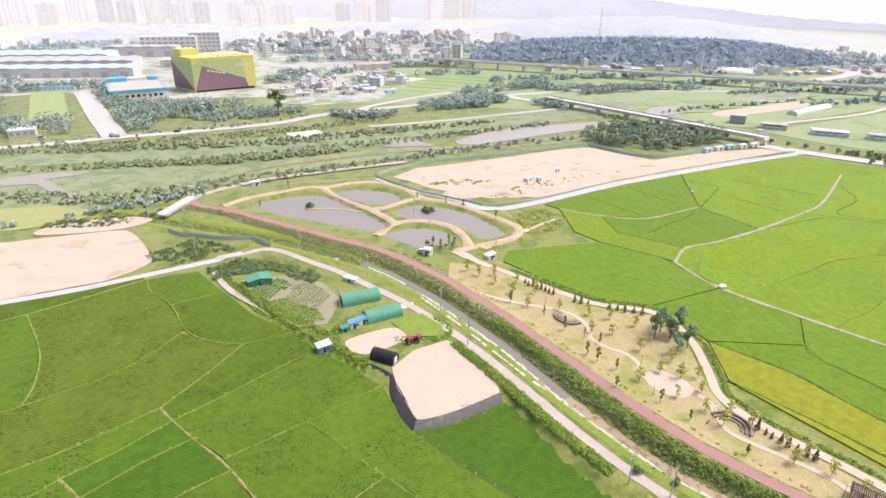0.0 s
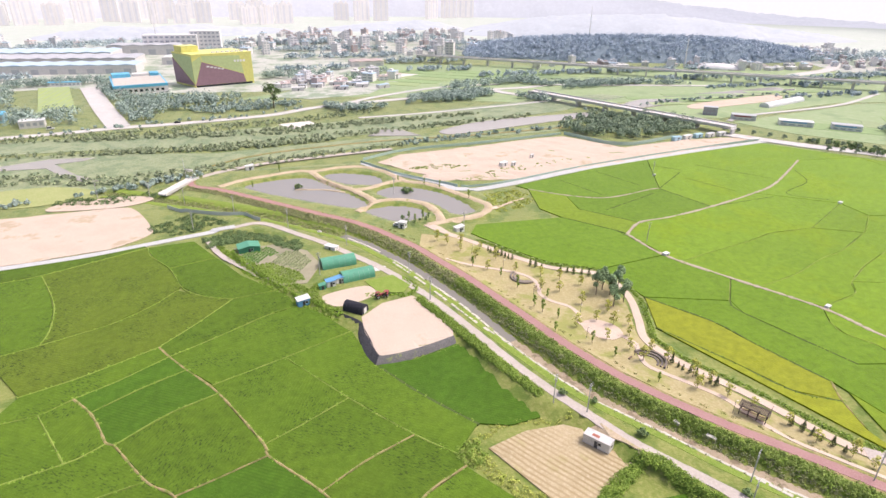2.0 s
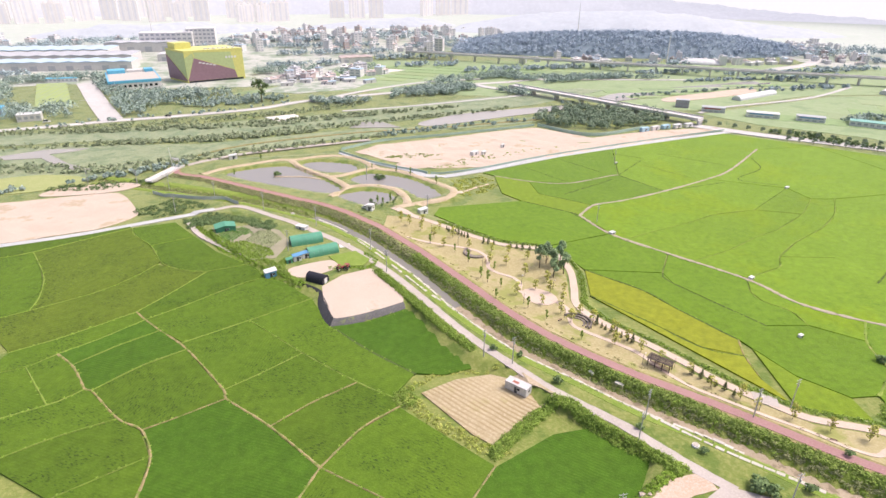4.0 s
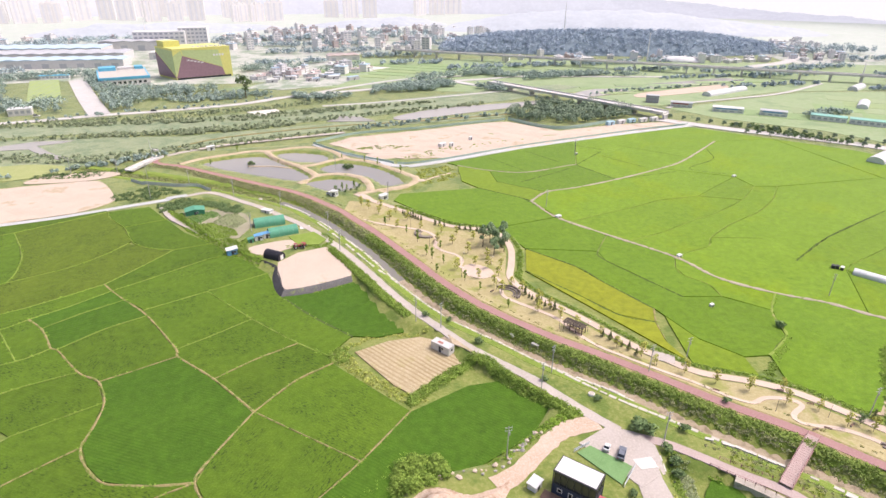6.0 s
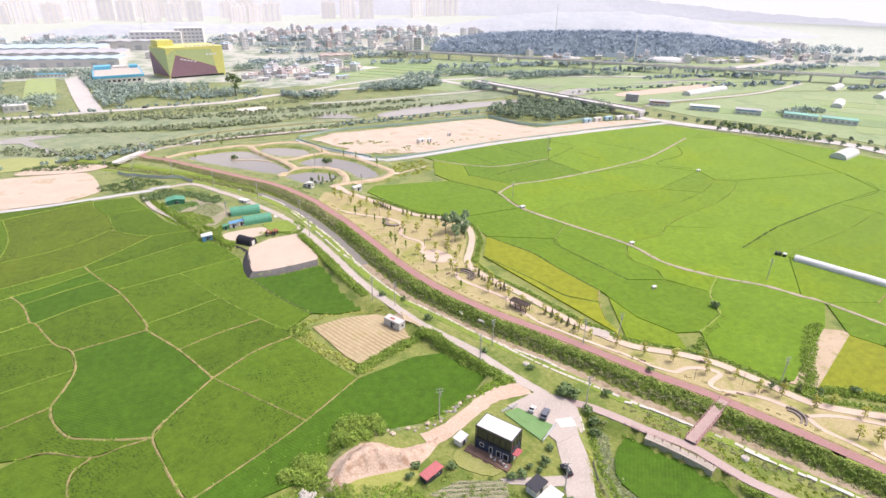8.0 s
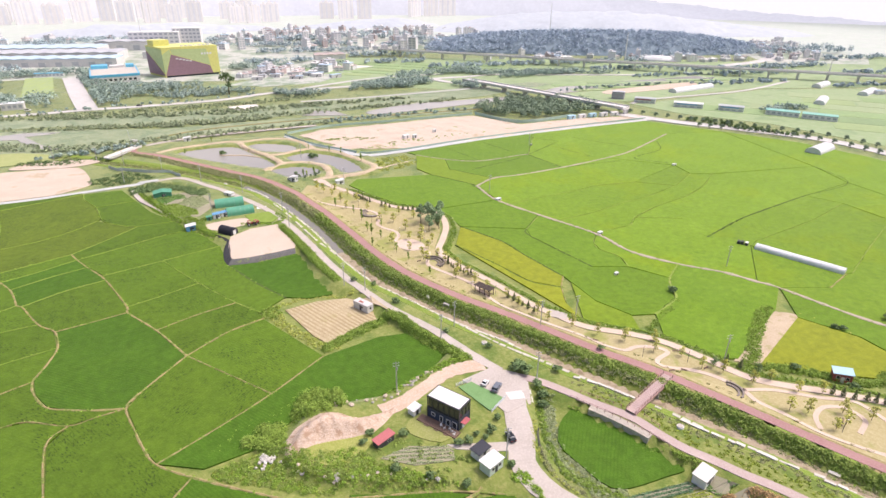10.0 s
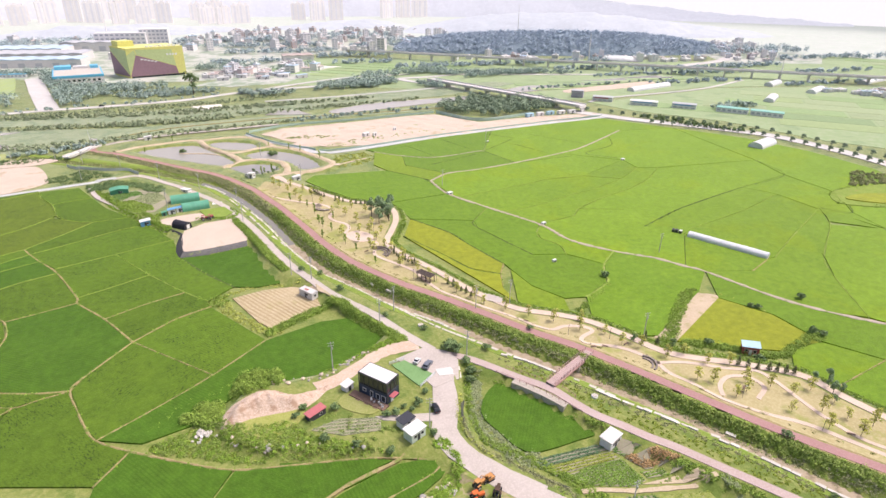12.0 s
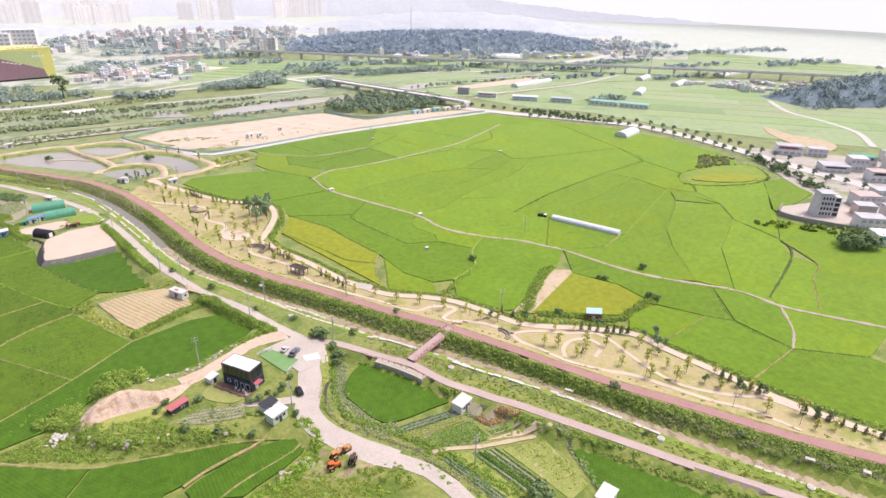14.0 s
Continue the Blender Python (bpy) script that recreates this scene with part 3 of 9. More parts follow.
# colour (0 to 6, as in RICE), direction of the rows, corners
CELLS = """
4 60 xk xl xm a2 a1 a0
4 75 a0 a1 a1b a1c a1d a4 d0 xa
6 75 a1 a2 a2b a6 a6b b1 b2 b3 b4 a4 a1d a1c a1b
4 75 a2 a3 a7 a6 a2b
4 60 a6 a7 c2 c3 a5 a5b a8 a6b
6 60 a4 b4 b3 b2 b1 a8 a5b a5 e1 a9 a9b a9c a9d d0
4 60 a5 c3 c4 f4 f3 f2 m1 a9 e1
4 60 m1 f2 f3 f4 c5 g2 g1 m35 m2
4 -20 m35 g1 g3 r1 m4 m3
4 60 g1 g2 p1 p2 p3 g5 g4 g3
5 60 p1 i1 i2 i3 i4 i5 i6 p3 p2
4 60 m4 r1 g3 g4 r2 m6 m5
4 60 m6 r2 g4 g5 y2 y1 jl3
4 45 jl3 y1 y2 e2 z1 z2
4 -35 jl3 z2 ff2 o3 o2 o1 jl4 x1
5 45 z1 fl1 fl2 fl3 fl4 fl5 fl6 fl7 fl8 o3 ff2 z2
4 60 a9d a9c a9b a9 m1 s1 l1 k1 k0
5 60 m1 m2 s2 l2 l1 s1
5 60 m2 m35 m3 s3 n3 n2 l2b l2 s2
4 -25 m3 m4 m5 w1 n5 n4 n3 s3
5 60 m5 m6 jl3 x1 jl4 n12 n11 n10 n9 n8 n7 n6 n5 w1
4 -20 k1 l1 l2 l2b n2 k4 k2
4 60 k0 k1 k2 k3 xb
4 60 k3 k2 k4 n2 n3 n4 q1 q2 xc
4 60 q1 n4 n5 n6 u1 u0 q2
4 60 u0 u1 n6 n7 n8 v1 v0 xd
4 60 v0 v1 n8 n9 n10 n11 n12 jl4 h4 h3 h2 h1 xe
4 40 h3 h4 jl4 o1 o2 o3 o4 t1 t4 t2
4 60 h1 h2 h3 t2 t4 xg xf
5 40 o4 o5 o6 w5 xi xh t1
5 50 o6 w3 w4 w7 w6 xj w5
5 50 w8 w9 w10 w11 w12
0 70 v1r v2r v3r pe pd pc pb pa
1 70 v3r v4r v5r v6r ra rb rc rd pe
0 70 pb pc pd pe rd re rf m1r
2 70 pa pb m1r rf rg gc gb gd
0 70 ga gb gc rg rh q1r q2r q3r q4r
0 70 rh ri qa ya q5r q1r
0 20 ri rj sa sb sc sd qc qb qa
0 20 ya qa qb qc sd ta tb tc td zc zb za yd yc yb
1 20 rj rk rl ta sd sc sb sa
3 20 ya yb yc yd ye yf yg yh
3 20 yh yg yf ye ba zf
2 20 za zb zc zd ze zf
0 20 rl rm rn aa b1r bd t2r t1r td tc tb ta
3 40 bb be bf bg bc
0 40 aa ab ac ad jq jr fb bf be bb
1 40 bf fb fc s1r s2r
0 40 fb jr ef eg fc
0 40 jr jq ad ae ee ef
1 40 ae af ag gq ef ee
0 40 ef gq s4r s3r eg
1 60 rd re rf rg A1 A2 A3 A4 A5 u1r rc
1 60 A1 ri B1 B2 B3 B4 B5 A5 A4 A3 A2
1 60 A5 B5 B6 u1r
1 60 B1 C1 C2 C3 C4 C5 C6 C7 B6 B5 B4 B3 B2
1 60 C1 C2 C3 C4 C5 C6 C7 u2r u3r lc lb la ja rn rm rl rk
1 60 rc rb ra v6r u2r C7 B6 u1r
1 60 la lb lc mc mb ma ja
1 60 ja ma mb mc nc nb na jb
1 60 rn ja jb jc aa
1 60 jc jb na nb nc ca cb cc cd ce ac ab aa
1 60 ce cd cc cb da db dc ad
1 60 ad dc db dd de dg ae
1 60 dg de ea eb ec af ae
1 60 ea dd s5r s6r s7r s8r ag af ec eb
1 60 da ca nc mc lc u3r ic idd
1 60 v6r v7r v8r v9r ie ic u3r u2r
1 60 da idd ic ie s5r dd db
"""
for row in CELLS.strip().splitlines():
    hue, way, *names = row.split()
    pts = [J[n] for n in names]
    mid = Vector((sum(p[0] for p in pts) / len(pts), sum(p[1] for p in pts) / len(pts)))
    pts = [(p[0] + (mid.x - p[0]) * 0.35 / max(1, (mid - Vector(p)).length), p[1] + (mid.y - p[1]) * 0.35 / max(1, (mid - Vector(p)).length)) for p in pts]
    words = ("dense deep green rice paddy in straight rows", "fresh green rice paddy with dark gaps", "olive green rice paddy with lodged patches", "ripening yellow-green rice paddy", "green rice paddy with dark gaps in the rows", "even dark green rice paddy", "olive rice paddy with lodged patches")[int(hue)]
    patch("rice_paddy", pts, RICE[int(hue)], 0.45, words, "rice paddy", "", cell=0, flat=0.0, skirt=0.5, group="rice paddies", row=float(way))

# bunds: bare earth tracks, grassy ridges and thin dark ditches between the paddies
M_DITCH = surface("dark_ditch", ((0.05, 0.085, 0.02), (0.08, 0.12, 0.03), (0.14, 0.17, 0.06)), 5, 0.4, bump=0.4)
M_TRACK = surface("grey_farm_track", ((0.34, 0.29, 0.22), (0.42, 0.36, 0.28), (0.50, 0.44, 0.35)), 5, 0.4, bump=0.3, spots=((0.18, 0.22, 0.06), 2.5, 0.36))
BUNDS = """
dirt 0.63 a9 m1 m2 m3 m4 m5 m6 jl3
dirt 0.63 l1 l2 l2b n2 n3 n4 n5 n6 n7 n8 n9 n10 n11 n12 jl4
dirt 0.63 jl3 x1 jl4 o1 o2 o3 o4 o5 o6 w3 w4 w9
dirt 0.52 jl3 y1 y2
dirt 0.46 z1 z2 ff2 o3
dirt 0.46 m6 r2 g4
dirt 0.40 h1 h2 h3 h4 jl4
dirt 0.40 h3 t2 t4
dirt 0.46 o4 t1
dirt 0.52 w12 w11 w10 w9
dirt 0.34 n5 w1 m5
grass 0.68 a0 a1 a2
grass 0.68 a1 a1b a1c a1d a4
grass 0.60 a2 a2b a6 a6b a8 a5b a5
grass 0.38 a6 a7
grass 0.38 b1 b2 b3 b4 a4 d0
grass 0.45 a5 e1 a9
grass 0.52 a9 a9b a9c a9d
grass 0.38 m1 f2 f3 f4
grass 0.45 m35 g1 g2
grass 0.60 g1 g3 g4 g5
grass 0.45 m4 r1 g3
grass 0.38 m1 s1 l1 k1 k0
grass 0.38 m2 s2 l2
grass 0.45 m3 s3 n3
grass 0.68 k1 k2
grass 0.60 k3 k2 k4 n2
grass 0.38 n4 q1 q2
grass 0.38 n6 u1 u0
dirt 0.34 n8 v1 v0
dirt 0.40 jl3 z2
grass 0.38 a5 c3
ditch 0.7 p1 p2 p3
track 1.5 ra rb rc rd re rf rg
track 1.7 rg rh ri rj rk rl rm rn aa ab ac ad ae af ag
track 1.1 pa pb pc pd pe
ditch 0.8 pe rd
grass 0.68 sa sb sc sd
grass 1.35 rl ta tb tc td
ditch 0.7 ya yb yc yd
ditch 0.6 yh yg yf ye
dirt 0.58 yd ye ba
ditch 0.6 qa qb qc
ditch 0.7 la lb lc
grass 0.52 ma mb mc
grass 0.75 na nb nc
dirt 0.58 jc jb
grass 0.68 ca cb cc cd ce
ditch 0.9 da db
ditch 0.9 db dd de dg
grass 0.68 db dc
dirt 0.52 dd ea eb ec
ditch 0.7 fb jr
dirt 0.52 fb fc
track 1.1 ae ee ef
dirt 0.58 ef eg
ditch 0.6 jq jr ef
ditch 0.6 ef gq
ditch 0.5 m1r rf
ditch 0.5 gc rh
ditch 0.6 ic idd ca
ditch 0.5 u2r u3r lc
ditch 0.6 rg gc gb
grass 0.60 A1 A2 A3 A4 A5
grass 0.60 B1 B2 B3 B4 B5 B6
grass 0.68 C1 C2 C3 C4 C5 C6 C7
grass 0.38 A5 B5
grass 0.30 C3 G2
ditch 0.6 U1 U2
ditch 0.6 U3 U4
ditch 0.6 pe U5
ditch 0.5 U6 U7
ditch 0.5 U8 U9
ditch 0.5 V1 V2
ditch 0.6 V3 V4 V5 V6
ditch 0.6 rd V7
ditch 0.6 V8 V9
"""
KINDS = {"dirt": (M_DIRT, 0.5, "bare earth bund between rice paddies"), "grass": (M_BUND, 0.5, "grassy bund between rice paddies"), "ditch": (M_DITCH, 0.47, "narrow dark ditch between rice paddies"), "track": (M_TRACK, 0.55, "narrow grey farm track with a gutter")}
for row in BUNDS.strip().splitlines():
    kind_of, wide, *names = row.split()
    m, lift, words = KINDS[kind_of]
    ribbon("field_" + kind_of if kind_of != "track" else "farm_track", [J[n] for n in names], float(wide) * (0.62 if kind_of == "grass" else 0.9), m, lift, words, "bund" if kind_of != "track" else "track", step=1.6, skirt=0.6, across=2, flat=0.0, hump=0.12 if kind_of != "ditch" else 0.0, wobble=0.45)

# ---------------------------------------------------------------- bare ground and water beyond
patch("sand_site", [(-150, 233), (-120, 233), (-103, 237), (-87, 241), (-75, 253), (-77, 264), (-88, 286), (-99, 290), (-139, 286), (-165, 284)], M_SAND, 0.25, "levelled pale sand building plot", "ground", smooth=True, cell=8, bumps=0.25)
patch("sand_site", [(38, 340), (55, 354), (97, 361), (160, 375), (178, 376), (206, 340), (255, 350), (312, 349), (308, 340), (183, 309), (110, 292), (80, 296), (58, 314)], M_SAND, 0.25, "large levelled pale sand building plot", "ground", cell=6, bumps=0.5)
patch("sand_pad", [(10.4, 138.6), (11.6, 137.6), (17, 138), (23, 139.3), (35.2, 143.6), (36, 148), (33, 166), (27, 172), (16, 169), (8, 161.5), (8, 152.3)], M_SAND, 0.2, "square sandy yard above a retaining bank", "ground", cell=4)
patch("sand_pad", [(-4, 178.5), (12, 183), (15, 176), (1, 170)], M_SAND, 0.2, "small bare sandy plot", "ground", smooth=True, cell=4)
patch("stubble_field", [(32, 96.4), (42.9, 100), (53.5, 100), (58, 97), (64.5, 88), (66, 85.5), (64, 83.2), (53.1, 76), (46, 72.2), (41.5, 77.5)], surface("ploughed_earth", ((0.40, 0.32, 0.18), (0.50, 0.41, 0.25), (0.57, 0.49, 0.33)), 7, 0.7, bump=0.7, spots=((0.42, 0.36, 0.18), 7.0, 0.36), stripes=((0.33, 0.255, 0.13), 1.5, 0.35)), 0.3, "bare furrowed straw-coloured field", "field", cell=0, flat=0.05, row=35, skirt=0.4)
patch("dirt_apron", [(57.5, 96.2), (62, 96), (66.5, 87), (70, 82), (67.5, 81.6), (64.6, 83.4), (66.4, 85.5), (64.8, 88)], M_BARE, 0.34, "bare earth between a field and the road", "ground", cell=3)
patch("house_yard", [(82, 43), (92, 47), (98, 43), (100, 38), (98, 30), (90, 27), (86, 36)], M_CONC, 0.24, "pale concrete parking yard", "yard", cell=3)
# Sky reflection is painted in as a lighter river base colour.
M_RIVER = water("river_water_grey", (0.36, 0.34, 0.31), 0.14)
patch("river_water", [(96, 411), (138, 433), (205, 443), (234, 446), (222, 431), (174, 417), (119, 401), (97, 398)], M_RIVER, 0.0, "wide grey river between meadows", "water", flat=0.25, cell=0, smooth=True)
patch("river_water", [(275, 468), (312, 491), (369, 504), (418, 510), (481, 521), (470, 500), (398, 484), (340, 471), (290, 455)], M_RIVER, 0.0, "wide grey river beyond a bridge", "water", flat=0.25, cell=0, smooth=True)
patch("sandbar", [(336, 457), (389, 472), (449, 484), (437, 463), (368, 446), (331, 441)], M_SAND, 0.35, "pale bare sandbar beside the river", "ground", flat=0.0, cell=0, smooth=True)
patch("river_water", [(287, 477), (388, 496), (498, 511), (482, 494), (370, 474), (295, 464)], water("river_water_far", (0.22, 0.21, 0.19), 0.12), 0.0, "wide grey river between meadows", "water", flat=0.12, cell=0)

patch("sandy_strip", [(166.2, 36.8), (173.6, 32.8), (176, 34), (206, 54.6), (203.5, 57), (198, 59.4)], M_BARE, 0.3, "bare sandy strip between paddies", "ground", cell=4)
patch("rice_paddy", [(108.4, 27), (112.3, 24.2), (117.8, 17.6), (120.6, 13.6), (122.6, 10.4), (126.6, 3.4), (128.3, 1.8), (126.5, 0.9), (120.8, 0.3), (115, -0.6), (109, -1), (106.5, 0), (104.6, 2.3), (102.5, 7.8), (100.3, 13.4), (100.2, 16.6), (102, 20.6), (105.1, 24.5)], RICE[5], 0.45, "even dark green rice paddy below a wall", "rice paddy", "", cell=0, flat=0.0, skirt=0.5, group="rice paddies", row=-30, smooth=True)
patch("rice_paddy", [(148, -23), (152, -26.5), (162, -39), (174, -54), (190, -76), (168, -66), (145, -44)], RICE[5], 0.45, "even dark green rice paddy beside the path", "rice paddy", "", cell=0, flat=0.0, skirt=0.5, group="rice paddies", row=-30)
patch("rice_paddy", [(98, -24), (104, -30), (107, -42), (96, -55), (82, -50), (84, -36)], RICE[5], 0.45, "even dark green rice paddy beside the lane", "rice paddy", "", cell=0, flat=0.0, skirt=0.5, group="rice paddies", row=-30, smooth=True)

patch("rice_paddy", [(47.5, 10.9), (55.9, 9.3), (63.9, 7.7), (71.9, 6), (74, 5), (68.5, 3.4), (61.5, 0.8), (57.6, -1.8), (50, 2)], RICE[5], 0.5, "even dark green rice paddy below a garden", "rice paddy", "", cell=0, flat=0.0, skirt=0.5, group="rice paddies", row=10)
patch("rice_paddy", [(76, 3.6), (82, 3.6), (86.6, 2.8), (87.4, 0.8), (84.2, -2.8), (79.1, -6.2), (72.8, -9.1), (69.4, -11), (58.8, -7.6), (57.4, -4.4), (60.5, -2.2), (68.5, 1.4)], RICE[5], 0.5, "even dark green rice paddy beside a dirt track", "rice paddy", "", cell=0, flat=0.0, skirt=0.5, group="rice paddies", row=10)
ribbon("field_dirt", [(57.1, -3), (61.8, -0.2), (68.7, 2.5), (75.2, 4.8), (78.5, 7.2), (83.5, 9.6)], 0.9, M_DIRT, 0.56, "bare earth track beside rice paddies", "bund", step=1.6, skirt=0.6, across=2, hump=0.08, wobble=0.3, flat=0.0)

patch("rice_paddy", [(378, 108.5), (394, 110), (387, 84), (343.5, 71), (343, 75)], RICE[1], 0.45, "fresh green rice paddy below a road", "rice paddy", "", cell=0, flat=0.0, skirt=0.5, group="rice paddies", row=60)
patch("rice_paddy", [(317, 121), (323, 91), (306, 104)], RICE[1], 0.45, "fresh green corner of a rice paddy", "rice paddy", "", cell=0, flat=0.0, skirt=0.5, group="rice paddies", row=60)

# ---------------------------------------------------------------- plants
M_BUSH = surface("bush_leaves", ((0.154, 0.250, 0.035), (0.230, 0.339, 0.052), (0.314, 0.416, 0.083)), 6, 0.6, bump=0, leafy=True)
M_HEDGE = surface("bright_vine_leaves", ((0.161, 0.287, 0.027), (0.230, 0.368, 0.043), (0.322, 0.425, 0.078)), 8, 0.6, bump=0, leafy=True)
M_GRASS = surface("tall_dry_grass", ((0.299, 0.380, 0.055), (0.402, 0.448, 0.094), (0.517, 0.494, 0.164)), 5, 0.6, bump=0, leafy=True)
M_REED = surface("grey_green_reeds", ((0.258, 0.314, 0.134), (0.336, 0.392, 0.190), (0.437, 0.459, 0.280)), 5, 0.6, bump=0, leafy=True)
M_YELLOW = surface("yellowish_leaves", ((0.38, 0.40, 0.07), (0.48, 0.49, 0.11), (0.56, 0.54, 0.17)), 3, 0.5, bump=0, leafy=True, vary=0.15)
M_TREE = surface("dark_tree_leaves", ((0.106, 0.169, 0.062), (0.156, 0.231, 0.088), (0.219, 0.294, 0.125)), 4, 0.6, bump=0, leafy=True, vary=0.15)
M_PINE = surface("pine_needles", ((0.164, 0.257, 0.128), (0.257, 0.348, 0.174), (0.348, 0.443, 0.232)), 4, 0.6, bump=0, leafy=True, vary=0.12)
M_CONIFER = surface("brownish_conifer_needles", ((0.116, 0.145, 0.057), (0.174, 0.194, 0.088), (0.232, 0.253, 0.116)), 3, 0.4, bump=0, leafy=True, vary=0.15)
# Leaf colour lightened and blued to stand in for distance haze.
M_FARTREE = surface("haze_pale_woodland_leaves", ((0.26, 0.345, 0.28), (0.33, 0.415, 0.35), (0.40, 0.48, 0.42)), 30, 3.0, bump=0, leafy=True)
M_BARK = surface("rough_bark", ((0.10, 0.075, 0.05), (0.16, 0.12, 0.085), (0.21, 0.17, 0.13)), 0.5, 0.08, bump=0.5, local=True)


def leaf_arrays(spots, n, leaf, rng, low=-0.15, stretch=1.0):
    """Leaf quads round each spot (x, y, z, radius, height), as vertex and face arrays."""
    s = np.asarray(spots, float)
    m = len(s)
    d = rng.normal(size=(m, n, 3))
    d /= np.linalg.norm(d, axis=2, keepdims=True)
    d[..., 2] = np.where(d[..., 2] < low, -d[..., 2], d[..., 2])
    r = rng.uniform(0.5, 1.05, (m, n, 1)) * (1 + 0.25 * rng.normal(size=(m, 1, 1)) * 0.5)
    size = np.stack([s[:, 3], s[:, 3], s[:, 4]], 1)[:, None, :]
    c = s[:, None, :3] + d * r * size
    nor = d + rng.normal(size=d.shape) * 0.55 + np.array([0, 0, 0.5])
    nor /= np.linalg.norm(nor, axis=2, keepdims=True)
    a = np.cross(nor, rng.normal(size=d.shape))
    a /= np.linalg.norm(a, axis=2, keepdims=True) + 1e-9
    b = np.cross(nor, a)
    k = leaf * rng.uniform(0.6, 1.4, (m, n, 1))
    a, b = a * k * stretch, b * k * 0.75
    v = np.stack([c - a, c - b * 0.9, c + a, c + b], 2).reshape(-1, 3)
    return v, np.arange(len(v)).reshape(-1, 4)


def leaf_mesh(name, spots, n, leaf, material, seed=1, low=-0.15, stretch=1.0):
    v, f = leaf_arrays(spots, n, leaf, np.random.default_rng(seed), low, stretch)
    me = bpy.data.meshes.new(name)
    me.from_pydata(v, [], f)
    me.update()
    me.materials.append(material)
    return me


def greenery(name, spots, n, leaf, material, label, category="bushes", seed=1, stretch=1.0):
    """A continuous mass of plants as one object."""
    return tagged(new(name, leaf_mesh(name, spots, round(n * 2.5), leaf * 0.57, material, seed, stretch=stretch)), label, category, kind="stuff")


def along(pts, width, gap, seed, size=(0.8, 1.4), tall=1.0, shift=0.0, far=None, skip=0.0):
    """Random plant spots in a band along a curve. shift: metres to the left of it."""
    rng = random.Random(seed)
    line = spline(pts, gap)
    out = []
    for i, p in enumerate(line[:-1]):
        d = (line[i + 1] - p).normalized()
        nrm = Vector((-d.y, d.x))
        for _ in range(max(1, round(width / gap))):
            if rng.random() < skip:
                continue
            q = p + nrm * (shift + rng.uniform(-0.5, 0.5) * width) + d * rng.uniform(-gap, gap)
            r = rng.uniform(*size)
            out.append([q.x, q.y, 0, r, r * tall * rng.uniform(0.7, 1.2)])
    o = np.array(out)
    o[:, 2] = level(o[:, 0], o[:, 1])
    return o


def inside(poly, count, seed, size=(0.8, 1.4), tall=1.0):
    rng = np.random.default_rng(seed)
    p = np.array(poly, float)
    x = rng.uniform(p[:, 0].min(), p[:, 0].max(), count * 4)
    y = rng.uniform(p[:, 1].min(), p[:, 1].max(), count * 4)
    ok = np.flatnonzero(within(x, y, [tuple(q) for q in poly]))[:count]
    r = rng.uniform(*size, len(ok))
    return np.stack([x[ok], y[ok], level(x[ok], y[ok]), r, r * tall * rng.uniform(0.7, 1.2, len(ok))], 1)


# bank between the stream and the red path
M_VINE = surface("dark_bank_vines", ((0.155, 0.235, 0.04), (0.24, 0.33, 0.065), (0.34, 0.40, 0.12)), 7, 0.7, bump=0, leafy=True)
M_SCRUB = surface("grey_green_bank_scrub", ((0.21, 0.24, 0.095), (0.30, 0.32, 0.14), (0.41, 0.39, 0.21)), 6, 0.6, bump=0, leafy=True)
M_VERGE = surface("yellow_green_verge", ((0.17, 0.255, 0.024), (0.25, 0.32, 0.041), (0.36, 0.38, 0.082)), 9, 0.6, bump=0, leafy=True)
greenery("bank_hedge", along(REDPATH[12:], 2.8, 0.66, 11, (0.6, 1.3), 0.85, -4.0), 14, 0.42, M_VINE, "dense dark green vines on the stream bank", seed=11)
greenery("bank_hedge", along(REDPATH[1:13], 3.2, 0.9, 111, (0.6, 1.3), 0.7, -4.2, skip=0.1), 13, 0.42, M_SCRUB, "grey-green scrub on the stream bank", seed=111)
greenery("bank_reeds", along(REDPATH[3:], 2.4, 0.8, 12, (0.5, 1.05), 0.75, -6.3, skip=0.15), 15, 0.34, M_SCRUB, "grey-green reeds and weeds beside the stream", seed=12)
greenery("bank_reeds", along(REDPATH[12:], 4.6, 1.5, 112, (0.7, 1.2), 0.9, -5.2, skip=0.35), 15, 0.36, M_BUSH, "bright green clumps on the stream bank", seed=112)
greenery("channel_weeds", along(STREAM[:7], 5.4, 1.0, 113, (0.6, 1.1), 0.7, 0.0), 10, 0.36, M_SCRUB, "rank grey-green weeds filling a ditch", seed=113)
greenery("channel_weeds", along(STREAM[:7], 3.0, 1.4, 115, (0.6, 1.1), 0.8, 1.5), 10, 0.36, M_VINE, "dark green weeds filling a ditch", seed=115)
greenery("bank_grass", along(EDGE, 1.4, 1.1, 13, (0.3, 0.6), 0.5, -1.2, skip=0.45), 10, 0.26, M_SCRUB, "patchy grass at the foot of the edging", seed=13)
greenery("channel_weeds", along(STREAM[14:], 4.4, 1.2, 14, (0.4, 0.9), 0.5, -0.4, skip=0.66), 12, 0.32, M_SCRUB, "weeds growing in the shallow stream", seed=14)
greenery("berm_grass", along(EDGE, 5.0, 1.0, 15, (0.35, 0.7), 0.45, 3.0, skip=0.2), 12, 0.28, M_VERGE, "green verge grass between road and stream", seed=15)
greenery("berm_grass", along(EDGE_LOW, 2.6, 1.0, 114, (0.35, 0.7), 0.45, -1.8, skip=0.3), 12, 0.28, M_SCRUB, "grey-green weeds below the edging", seed=114)
